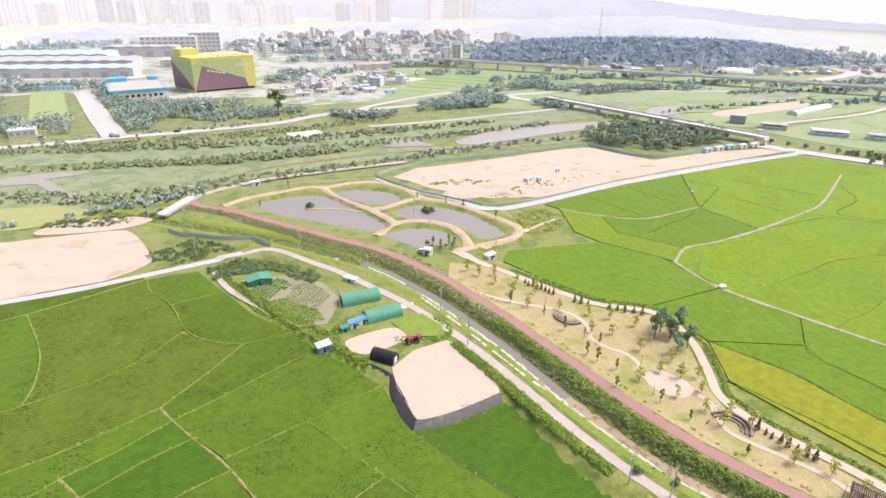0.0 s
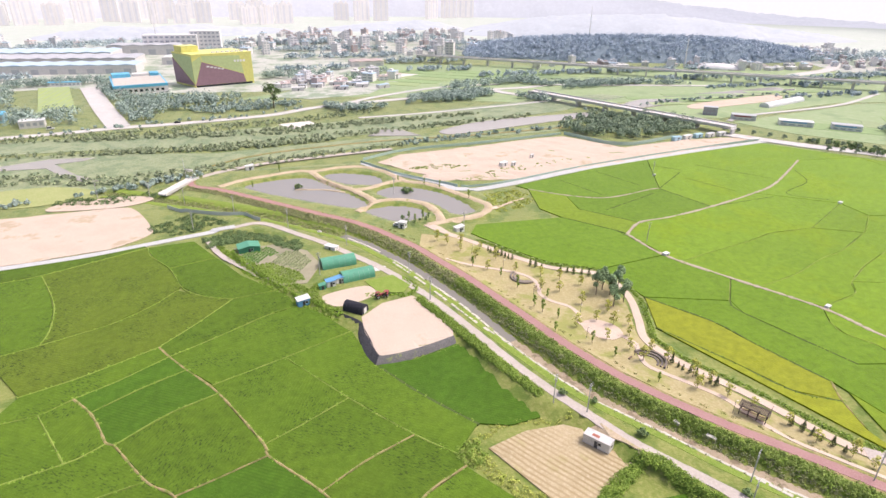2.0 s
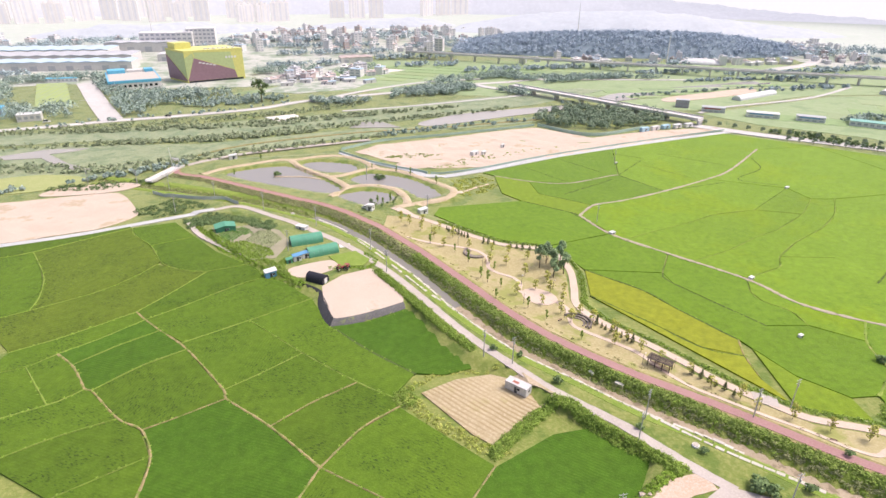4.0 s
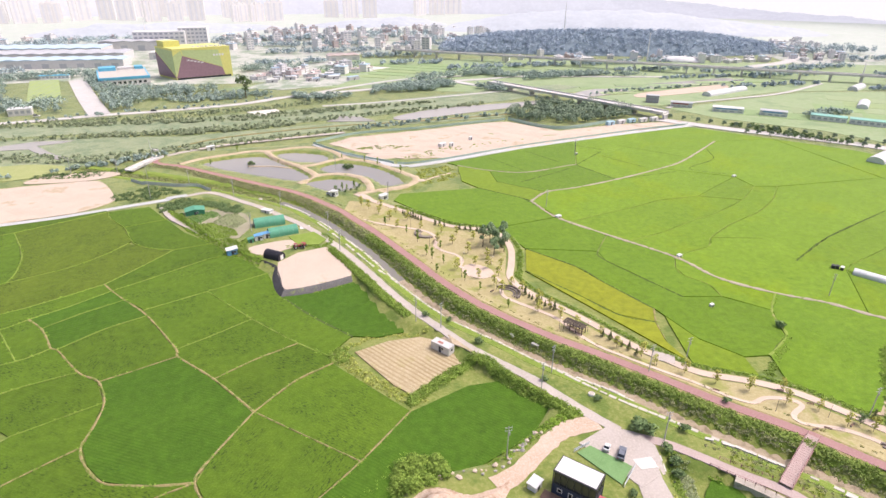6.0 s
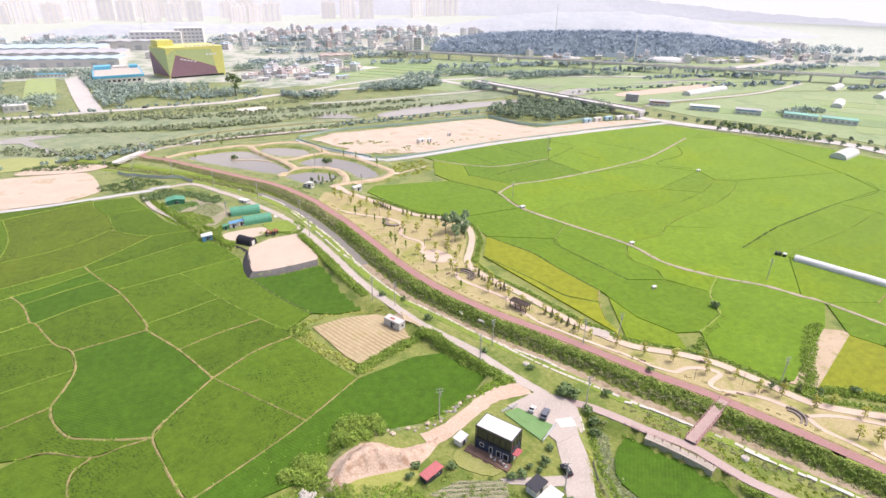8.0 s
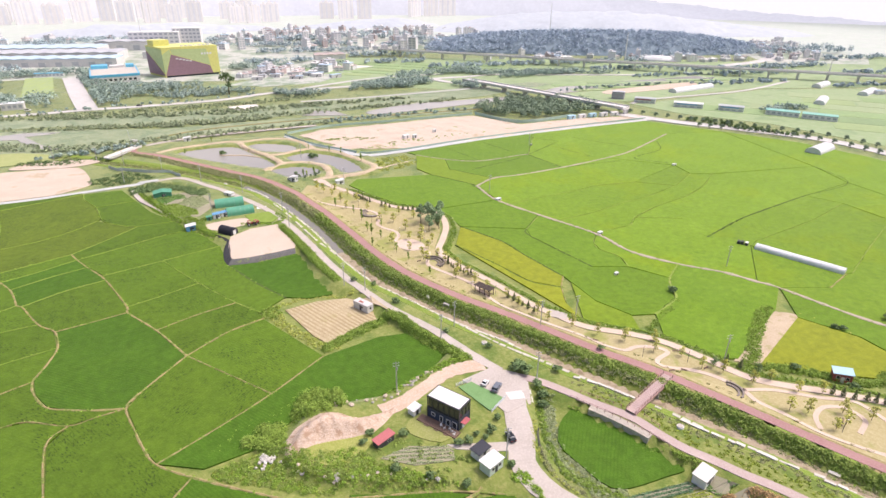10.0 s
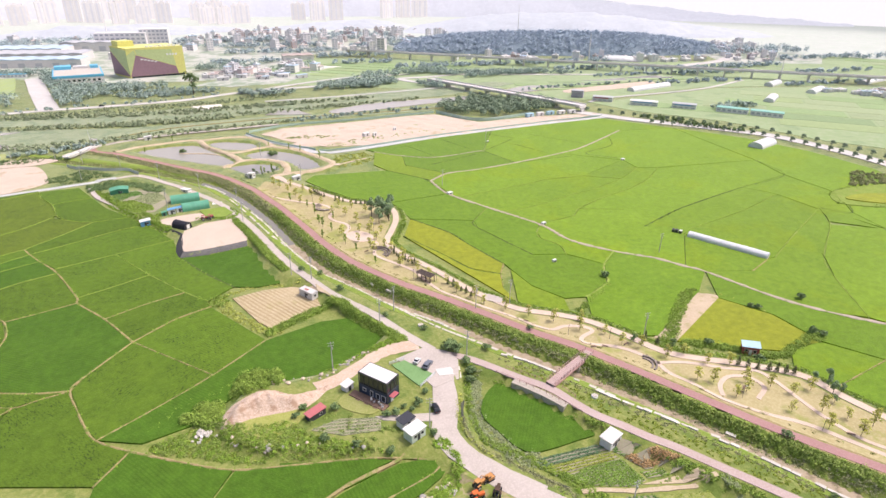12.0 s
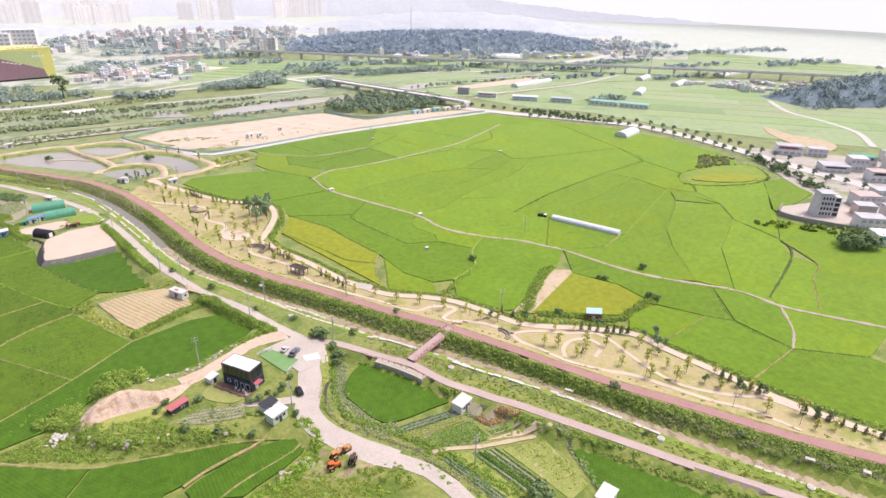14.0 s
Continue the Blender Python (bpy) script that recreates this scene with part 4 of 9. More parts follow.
greenery("berm_grass", along(NEARPATH[3:], 4.4, 1.1, 16, (0.35, 0.7), 0.45, 4.2, skip=0.25), 12, 0.28, M_VERGE, "green and yellow verge grass beside the path", seed=16)
# hedges along the road and the paddies
greenery("road_hedge", along(ROAD[8:15], 2.6, 0.6, 17, (0.8, 1.35), 1.1, -3.6), 26, 0.34, M_BUSH, "thick dark green roadside hedge", "hedge", seed=17)
greenery("road_hedge", along([(44.5, 69.5), (49, 73), (58, 78.8), (66, 83), (69.5, 80.5), (72.5, 74), (77, 66), (82, 58.5), (85.5, 52.5)], 2.8, 0.6, 18, (0.8, 1.45), 1.1, 0.0), 26, 0.34, M_BUSH, "thick dark green roadside hedge", "hedge", seed=18)
greenery("park_hedge", along(PARKPATH[2:], 2.2, 0.7, 19, (0.4, 0.8), 0.7, 3.5), 11, 0.32, M_BUSH, "low green hedge on the park slope", "hedge", seed=19)
greenery("weeds", along([(29, 99), (38, 104), (48, 103), (57, 101)], 2.5, 0.9, 20, (0.4, 0.8), 0.7, 0.0, skip=0.2), 12, 0.3, M_GRASS, "dry weeds round a bare field", seed=20)
greenery("weeds", along([(28, 97), (30, 90), (37, 80), (45, 71), (49, 70)], 4.0, 0.9, 21, (0.5, 1.1), 0.8, 0.0, skip=0.25), 14, 0.32, M_GRASS, "dry weeds and shrubs round a bare field", seed=21)
greenery("shrubs", inside([(24, 98), (29, 101), (31, 95), (28, 91), (24, 93)], 26, 22, (0.9, 1.6)), 26, 0.36, M_BUSH, "green shrubs at the corner of a bare field", seed=22)
# yard surroundings
greenery("shrubs", inside([(34.7, 39.4), (35.2, 44.4), (39.6, 49.2), (46.7, 49.1), (49.5, 44.8), (51.7, 40.1), (46.7, 39.2), (41.4, 40), (37.8, 37.2)], 30, 23, (1.4, 2.6), 1.1), 150, 0.42, M_BUSH, "large leafy green bushes beside the sand heap", seed=23)
greenery("shrubs", inside([(23.5, 30.9), (23.4, 37.8), (27.5, 39), (32, 36), (33.4, 31.6), (31.3, 28.6), (27.2, 28.2)], 26, 24, (1.3, 2.5), 1.0), 150, 0.42, M_BUSH, "large leafy green bushes at the paddy edge", seed=24)
greenery("weeds", along([(15, 30), (22, 39), (31, 42.5), (35, 47), (41, 51)], 2.4, 0.8, 123, (0.4, 0.8), 0.7, 0.0), 16, 0.3, M_HEDGE, "weeds along the paddy edge", seed=123)
WILD = [(16.6, 25), (23.2, 28), (31.8, 29), (41.2, 24.2), (50.5, 23), (54.5, 17.4), (70.1, 9.5), (75, 6.5), (54.4, 10.6), (39.5, 13), (17.1, 22.4)]
greenery("weeds", inside(WILD, 620, 25, (0.4, 1.0), 0.8), 14, 0.27, M_HEDGE, "rank green weeds round the garden", seed=25)
greenery("weeds", inside(WILD, 420, 125, (0.4, 1.1), 0.9), 14, 0.27, M_VINE, "dark green weeds round the garden", seed=125)
greenery("weeds", inside(WILD, 240, 126, (0.4, 0.8), 0.7), 12, 0.26, M_VERGE, "yellow-green weeds round the garden", seed=126)
greenery("weeds", inside([(54, 20), (60, 24), (75, 20), (77, 12), (70, 9), (56, 14)], 30, 26, (0.5, 1.1), 0.8), 22, 0.28, M_VINE, "rank green garden plants", seed=26)
greenery("weeds", inside([(57, 43), (74, 51), (86, 56), (88, 53), (76, 49), (62, 41)], 170, 27, (0.4, 1.0), 0.9), 16, 0.32, M_HEDGE, "weeds and shrubs along the paddy edge", seed=27)
greenery("weeds", inside([(84, 6.5), (88, 8.5), (90, 0), (88, -6), (80, -12), (70, -16), (70, -12), (80, -7), (87, -2), (88.5, 2)], 170, 28, (0.5, 1.2), 0.8), 16, 0.34, M_HEDGE, "rank green weeds beside the lane", seed=28)
ROUGH = [(72, -11.5), (82, -6.5), (90, -12.5), (97, -14), (105, -15.5), (107, -24), (98, -23), (84, -34), (70, -34)]
greenery("weeds", inside(ROUGH, 520, 29, (0.35, 0.8), 0.6), 10, 0.26, M_VERGE, "weedy rough ground beside the lane", seed=29)
greenery("weeds", inside(ROUGH, 240, 129, (0.4, 0.9), 0.7), 12, 0.27, M_HEDGE, "lush green weeds on rough ground", seed=129)
greenery("ditch_hedge", along([(102, 35), (98.5, 22), (96.8, 11), (99.5, 5), (108.5, -4.5), (115, -13), (122, -24), (128, -36)], 2.4, 0.7, 30, (0.5, 0.9), 0.9, 0.0), 16, 0.3, M_BUSH, "green plants along a narrow ditch", "hedge", seed=30)
greenery("bean_rows", along([(104.5, 33), (101, 22), (100, 10), (103, 4.5), (110, -2.5)], 3.0, 0.7, 31, (0.4, 0.7), 0.8, 0.0), 14, 0.26, M_REED, "pale green bean plants along a paddy", "crop", seed=31)
greenery("weeds", inside([(119, 12), (124, 6), (130, -1), (127, 2.5), (122, 8)], 50, 32, (0.6, 1.2), 0.8), 18, 0.3, M_BUSH, "green shrubs on a bank", seed=32)
greenery("paddy_hedge", along([(198, 62), (190, 55), (180, 45), (172, 36), (168, 33)], 4.0, 0.8, 33, (0.7, 1.3), 1.0, 0.0), 20, 0.36, M_BUSH, "green shrubs beside a sandy strip", "hedge", seed=33)
greenery("paddy_hedge", along([(174, 32), (184, 27), (196, 19), (206, 20), (216, 24), (219, 21)], 3.0, 0.8, 34, (0.7, 1.5), 1.1, 0.0), 22, 0.36, M_BUSH, "green hedge below the park", "hedge", seed=34)
greenery("paddy_hedge", along([(206, 56), (213, 45), (220, 28), (222, 20)], 1.6, 0.9, 35, (0.4, 0.8), 0.8, 0.0, skip=0.3), 16, 0.3, M_GRASS, "weeds at a paddy edge", "hedge", seed=35)
greenery("paddy_hedge", along([(170, 74), (165, 69), (158, 64), (150, 58)], 2.5, 0.9, 36, (0.5, 1.0), 0.8, 0.0), 18, 0.32, M_BUSH, "green weeds beside a farm track", "hedge", seed=36)
# farmstead
greenery("orchard_shrubs", inside([(-52, 243), (-40, 247), (-30, 245), (-18, 236), (-8, 225), (-12, 220), (-24, 234), (-40, 236), (-48, 232)], 260, 37, (1.0, 1.8), 1.0), 26, 0.42, M_TREE, "dark green orchard shrubs and trees", seed=37)
greenery("weeds", along([(-46, 232), (-40, 222), (-30, 208), (-18, 192), (-10, 182)], 3.5, 0.9, 38, (0.5, 1.1), 0.8, 1.5), 16, 0.34, M_BUSH, "weeds along a dirt strip", seed=38)
greenery("weeds", along([(0, 168), (-4, 172), (-7, 181), (-3, 190), (2, 192)], 3.0, 0.9, 39, (0.5, 1.2), 0.9, 0.0), 16, 0.34, M_BUSH, "weeds round a small shed", seed=39)
greenery("weeds", along([(12, 176), (16, 175.5), (25, 173.5), (30, 178), (26, 188)], 2.0, 0.8, 40, (0.4, 0.9), 0.8, 0.0), 16, 0.3, M_HEDGE, "weeds round a small green plot", seed=40)
greenery("site_scrub", inside([(-78, 262), (-60, 272), (-44, 262), (-40, 256), (-66, 250), (-74, 254)], 160, 41, (0.8, 1.6), 0.8), 18, 0.45, M_TREE, "dark scrub beside the sand plot", seed=41)
greenery("site_scrub", inside([(-128, 300), (-100, 296), (-84, 302), (-70, 318), (-80, 312), (-100, 308), (-130, 308)], 120, 42, (1.0, 2.0), 0.8), 16, 0.6, M_TREE, "dark scrub beside the creek", seed=42)
greenery("site_scrub", inside([(84, 300), (110, 303), (150, 318), (200, 330), (150, 322), (100, 312)], 60, 43, (0.8, 1.6), 0.5), 14, 0.5, M_HEDGE, "green weeds on a sand ridge", seed=43)
greenery("site_scrub", inside([(52, 322), (80, 318), (92, 322), (70, 330)], 70, 44, (1.0, 1.8), 0.5), 14, 0.5, M_BUSH, "green weeds on bare sand", seed=44)
greenery("site_scrub", inside([(58, 305), (90, 296), (110, 300), (80, 306)], 60, 45, (0.8, 1.5), 0.4), 14, 0.5, M_HEDGE, "green weeds on bare sand", seed=45)
greenery("marsh_grass", inside([(84, 246), (100, 250), (112, 262), (104, 276), (84, 272)], 160, 46, (0.8, 1.6), 0.4), 12, 0.45, M_GRASS, "pale marsh grass beside the ponds", seed=46)


# single trees
def make_tree(name, height, crown, trunk_r, n, leaf, material, label, seed, shape="round", group=""):
    """A tree with tapered trunk, limbs and a crown of leaf clumps, built at the origin."""
    rng = random.Random(seed)
    ob = thing(name, Matrix.Identity(4), label, "tree", group)
    bm = rod((0, 0, -0.3), (rng.uniform(-0.1, 0.1), rng.uniform(-0.1, 0.1), height * 0.62), trunk_r, trunk_r * 0.45, 6)
    blobs = []
    if shape == "cone":
        k = 6
        for i in range(k):
            f = i / (k - 1)
            blobs.append([0, 0, height * (0.16 + 0.78 * f), crown * (1.02 - 0.92 * f), height * 0.11])
    else:
        k = 7 if shape == "round" else 5
        for i in range(k):
            a, f = i * 2.4 + rng.random(), rng.uniform(0.45, 0.85) if shape == "round" else 0.35 + 0.55 * i / (k - 1)
            d = crown * rng.uniform(0.3, 0.62) * (1 if shape == "round" else 0.75)
            tip = (d * math.cos(a), d * math.sin(a), height * f)
            rod((0, 0, height * (f * 0.62)), tip, trunk_r * 0.4, trunk_r * 0.15, 5, bm)
            blobs.append([*tip, crown * rng.uniform(0.38, 0.55), height * rng.uniform(0.1, 0.16)])
        blobs.append([0, 0, height * 0.88, crown * 0.45, height * 0.12])
    part("trunk", bm, M_BARK, ob)
    me = leaf_mesh("crown", blobs, n, leaf, material, seed, low=-0.8)
    c = new("crown", me)
    c.parent = ob
    return ob


YOUNG = [make_tree("young_tree", 4.6, 1.7, 0.07, 40, 0.2, M_YELLOW, "young park tree with thin yellowish leaves", s, "tall", "park trees") for s in (1, 2, 3)]
ROUND = [make_tree("park_tree", 5.2, 2.0, 0.11, 60, 0.22, M_TREE, "dark green leafy park tree", s, "round", "park trees") for s in (4, 5)]
SLIM = [make_tree("slim_tree", 5.0, 0.9, 0.09, 44, 0.2, M_BUSH, "slim upright green park tree", s, "tall", "park trees") for s in (6, 7)]
CONE = [make_tree("small_conifer", 3.0, 0.95, 0.09, 34, 0.2, M_CONIFER, "small brownish cone-shaped conifer", s, "cone", "conifers along the park path") for s in (8, 9)]
PINE = [make_tree("tall_pine", 9.0, 2.3, 0.2, 130, 0.3, M_PINE, "tall pine with a bare trunk and flat crown", s, "round", "pines") for s in (10, 11)]


def plant(kinds, places, seed, size=(0.8, 1.2)):
    rng = random.Random(seed)
    for x, y in places:
        k = rng.choice(kinds)
        s = rng.uniform(*size)
        copy_thing(k, Matrix.Translation((x, y, lev(x, y))) @ Matrix.Rotation(rng.uniform(0, 6.28), 4, "Z") @ Matrix.Diagonal((s, s, s * rng.uniform(0.9, 1.15), 1)))


def row_of(pts, gap, shift=0.0, jitter=0.3, seed=1):
    rng = random.Random(seed)
    line = spline(pts, gap)
    out = []
    for i, p in enumerate(line[:-1]):
        d = (line[i + 1] - p).normalized()
        q = p + Vector((-d.y, d.x)) * shift + Vector((rng.uniform(-jitter, jitter), rng.uniform(-jitter, jitter)))
        out.append((q.x, q.y))
    return out


plant(PINE, [(97, 157), (99, 151), (94, 149), (96, 161), (101, 159), (98, 164), (92, 158)], 1, (0.8, 1.15))
plant(CONE, row_of([(66, 203), (74, 191)], 1.9, -1.0, 0.3, 2) + row_of([(79, 187), (84, 182.5)], 2.4, -2.2, 0.3, 3) + row_of([(88, 179.5), (99, 172)], 2.6, -1.6, 0.3, 4) + row_of([(103, 163), (101.5, 153)], 1.7, -2.6, 0.3, 5) + row_of([(97, 116), (104, 102)], 1.9, -2.6, 0.3, 6) + row_of([(112, 86), (119, 73)], 2.6, -2.6, 0.4, 7), 2, (0.7, 1.1))
plant(CONE, [(160.5, 33.5), (163.5, 31)] + row_of([(182, 17), (197, 8)], 2.6, -2.6, 0.4, 8) + row_of([(206, -21), (211, -33)], 2.6, -2.5, 0.3, 9) + row_of([(214, -41), (232, -67)], 3.0, -2.6, 0.3, 10), 3, (0.85, 1.2))
plant(PINE, [(196, 3), (198, 0), (199.5, -3), (196.5, -3), (200, 2)], 4, (0.35, 0.5))
plant(SLIM, [(66, 169), (67, 155), (68.5, 151), (67.5, 138), (76.5, 130), (80, 122), (63, 179), (55, 190), (72, 146), (86, 108), (74, 160)], 5, (0.7, 1.1))
plant(YOUNG, [(58, 196), (62, 203), (54, 205), (66, 194), (70, 182), (78, 176), (84, 172), (90, 166), (80, 163), (84, 153), (90, 146), (88, 138), (84, 142), (76, 140), (82, 131), (93, 137), (90, 131), (86, 124), (92, 122), (87, 118), (94, 116), (97, 108), (95, 103), (101, 98), (104, 92), (100, 104), (109, 85), (111, 78), (116, 72), (60, 186), (74, 166), (50, 212), (56, 211), (47, 217), (118, 68), (124, 62), (130, 56)], 6)
plant(YOUNG, [(137, 51), (146, 49), (150, 40), (157, 30), (162, 24), (168, 24), (172, 18), (178, 16), (168, 10), (174, 4), (182, 4), (186, 0), (180, -6), (188, -8), (192, 0), (170, 3), (164, 12), (177, 8), (184, -14), (192, -12), (190, -18), (196, -16), (199, -26), (203, -20), (206, -30), (203, -38), (211, -42), (214, -50), (219, -56), (209, -48), (152, 33), (143, 44)], 7)
plant(ROUND, [(197, -22), (200, -25), (205, -27), (203, -30), (208, -33), (213, -45), (216, -47), (194, -6), (166, 27), (156, 33)], 8, (0.55, 0.85))
# shrubs of their own
BUSHES = [make_tree("round_bush", 2.6, 1.9, 0.12, 34, 0.34, M_TREE, "large round dark green bush on the bank", s, "round", "bank bushes") for s in (12, 13)]
plant(BUSHES, [(98.6, 43.6), (100.6, 42.2), (99.8, 44.6)], 9, (1.05, 1.3))
plant(BUSHES, [(83, 68), (171, -14), (127, 47.5), (167, -32), (94, 57), (57, 109), (70, 90), (64, 104), (110, 41), (189, -42)], 10, (0.5, 0.85))
plant(BUSHES, [(102.5, 33), (102, 36), (101.5, 30)], 11, (0.7, 0.95))
plant(BUSHES, [(87, 25.6), (80, 21), (77.5, 19), (84, 21.5), (82, 19.5), (75, 19), (62, 25), (58.5, 14), (85.5, 9.6), (66, 10.5), (74, 7.5), (54, 27), (52, 24)], 12, (0.5, 0.8))
plant(BUSHES, [(221, 24), (219, 26), (211, 45.5), (213, 44), (172, 79), (190, 17), (181, 29), (233, 46)], 13, (0.7, 1.1))
plant(BUSHES, [(-10, 302), (45, 286), (48, 285), (46, 283)], 14, (0.9, 1.4))
plant(SLIM, [(-11.5, 301), (44, 300), (57, 291), (64, 284), (75, 266), (-34, 309), (-20, 330), (46, 243), (42, 241), (40, 246)], 15, (0.7, 1.1))
plant(ROUND, [(38, 239), (41, 237), (44, 240), (47, 239), (36, 241), (49, 244)], 16, (0.4, 0.7))
for proto in YOUNG + ROUND + SLIM + CONE + PINE + BUSHES:
    for o in (*proto.children, proto):
        bpy.data.objects.remove(o)

# ragged weeds on the bunds
weed_rows, ditch_rows = [], []
for k, row in enumerate(BUNDS.strip().splitlines()):
    kind_of, wide, *names = row.split()
    if kind_of == "track" or len(names) < 2:
        continue
    a = along([J[n] for n in names], float(wide) + 0.5, 1.3, 500 + k, (0.22, 0.5), 0.7, 0.0, skip=0.35 if kind_of == "grass" else 0.5)
    a[:, 2] = 0.42
    (ditch_rows if kind_of == "ditch" else weed_rows).append(a)
greenery("bund_weeds", np.concatenate(weed_rows), 6, 0.3, M_HEDGE, "ragged green weeds on paddy bunds", "weeds", 181)
greenery("bund_weeds", np.concatenate(ditch_rows), 6, 0.3, M_BUSH, "ragged dark weeds beside paddy ditches", "weeds", 182)

greenery("weeds", along([(-38, 226), (-34, 214), (-16.5, 186), (-5, 172.4), (2, 164.4)], 3.4, 0.7, 191, (0.5, 1.0), 0.7, -0.6), 14, 0.32, M_HEDGE, "green weeds along a farm bank", seed=191)
greenery("weeds", along([(36.5, 143.6), (30, 140.8), (24, 139)], 1.6, 0.7, 192, (0.3, 0.6), 0.6, 0.0, skip=0.3), 12, 0.26, M_HEDGE, "weeds on the corner of a bank", seed=192)

greenery("bank_weeds", along(NEARPATH[12:], 3.0, 0.8, 193, (0.5, 0.9), 0.7, -3.8), 13, 0.3, M_BUSH, "weeds on the slope below the path", seed=193)
greenery("weeds", inside([(108, -12), (120, -16), (132, -36), (128, -48), (116, -30), (110, -20)], 150, 194, (0.4, 0.9), 0.6), 14, 0.3, M_HEDGE, "lush green weeds beside vegetable plots", seed=194)

# ---------------------------------------------------------------- pale concrete slabs along the stream
M_SLAB = surface("weathered_pale_slab", ((0.52, 0.48, 0.41), (0.64, 0.60, 0.53), (0.70, 0.67, 0.61)), 1.2, 0.2, bump=0.2, spots=((0.40, 0.37, 0.28), 1.0, 0.32), local=True, vary=0.12)


def slab_mesh(seed):
    """A cracked slab one metre long, with uneven corners."""
    rng = random.Random(seed)
    bm = box(-0.5, -0.5, -0.5, 0.5, 0.5, 0.5)
    for v in bm.verts:
        v.co.x += rng.uniform(-0.06, 0.06)
        v.co.y += rng.uniform(-0.14, 0.14)
    me = bpy.data.meshes.new("slab")
    bm.normal_update()
    bm.to_mesh(me)
    bm.free()
    me.materials.append(M_SLAB)
    return me


SLABS = [slab_mesh(s) for s in range(4)]


BROKEN = ((82.4, 93.3, 2.4, -55), (87.6, 86.3, 3.4, -55), (160.6, -7.2, 3.4, -52), (198.0, -54.6, 3.0, -48), (206.7, -62.9, 2.4, -48))


def edging(pts, skip, label):
    """A row of pale slabs set along the edge of the channel, some of them missing."""
    rng = random.Random(len(pts))
    ob = tagged(new("channel_edging"), label, "edging", kind="structure")
    line = spline(pts, 2.3)
    for a, b in zip(line[:-1], line[1:]):
        if rng.random() < skip:
            continue
        q = a.lerp(b, 0.5)
        d = b - a
        piece = new("slab", rng.choice(SLABS))
        piece.matrix_world = Matrix.Translation((q.x + rng.uniform(-0.15, 0.15), q.y + rng.uniform(-0.15, 0.15), lev(q.x, q.y) + 0.16)) @ Matrix.Rotation(math.atan2(d.y, d.x) + rng.uniform(-0.06, 0.06), 4, "Z") @ Matrix.Rotation(rng.uniform(-0.05, 0.05), 4, "X") @ Matrix.Diagonal((d.length * rng.uniform(0.86, 0.98), rng.uniform(0.55, 0.95), 0.5, 1))
        piece.parent = ob


edging(EDGE, 0.14, "pale broken concrete slabs edging the stream")
edging(EDGE_LOW, 0.30, "pale concrete slabs half sunk in weeds")
edging(EDGE_END, 0.15, "pale concrete slabs beside the muddy stream")
for x, y, long, turn in BROKEN:
    piece = new("broken_slab", random.Random(x).choice(SLABS))
    piece.matrix_world = Matrix.Translation((x, y, lev(x, y) + 0.2)) @ Matrix.Rotation(radians(turn), 4, "Z") @ Matrix.Rotation(0.3, 4, "X") @ Matrix.Diagonal((long * 0.7, 0.8, 1.3, 1))
    tagged(piece, "broken pale concrete slab among bank weeds", "slab", "broken slabs")

# ---------------------------------------------------------------- pond banks, park paths, fences
RED_LINE = spline(REDPATH, 1.0)


def clear_of_red(pts, least=3.6):
    """Keep a path's points on the park side of the red path."""
    out = []
    for p in pts:
        p = Vector(p)
        q = min(RED_LINE, key=lambda r: (r - p).length)
        i = RED_LINE.index(q)
        d = (RED_LINE[min(i + 1, len(RED_LINE) - 1)] - RED_LINE[max(i - 1, 0)]).normalized()
        n = Vector((-d.y, d.x))
        gap = (p - q).dot(n)
        out.append(tuple(p + n * (least - gap)) if gap < least else tuple(p))
    return out


M_BANKDIRT = surface("pale_bank_earth", ((0.42, 0.33, 0.20), (0.54, 0.44, 0.30), (0.60, 0.51, 0.38)), 6, 0.5, bump=0.4, spots=((0.33, 0.32, 0.12), 4.0, 0.34))
POND_BANKS = [
    [(-52, 310), (-41, 319), (-26, 325), (-10, 330), (-1, 328), (13, 332), (27, 331), (39, 320), (45, 306), (49, 299), (59, 293), (69, 279), (79, 262), (82, 254), (77, 245), (67, 241), (55, 238), (47, 236)],
    [(-2, 327), (3, 313), (8, 304), (17, 293), (25, 278), (27, 271)],
    [(17, 259), (27, 271), (41, 271.5), (51, 263.5), (54, 255), (55, 246), (54, 239)],
    [(18, 291), (26, 292), (36, 298), (46, 302)],
]
for pts in POND_BANKS:
    ribbon("pond_bank", pts, 4.2, M_BANKDIRT, 0.05, "pale earth bank between ponds", "bank", hump=0.5, across=4, wobble=0.12, skirt=0.6)
ribbon("pond_spit", [(-12, 301), (-4, 299), (4, 297), (14, 291)], 1.4, M_BANKDIRT, -0.1, "low earth spit in the pond", "bank", flat=0.05, hump=0.25, skirt=0.6)
ribbon("pond_path", [(47, 236), (51, 231), (54, 222), (57, 219)], 2.6, M_PARKP, 0.24, "pale sandy park path", "path")
ribbon("pond_path", [(80, 248), (92, 256), (104, 262)], 1.6, M_PARKP, 0.2, "pale sandy track beside the ponds", "path", wobble=0.2)
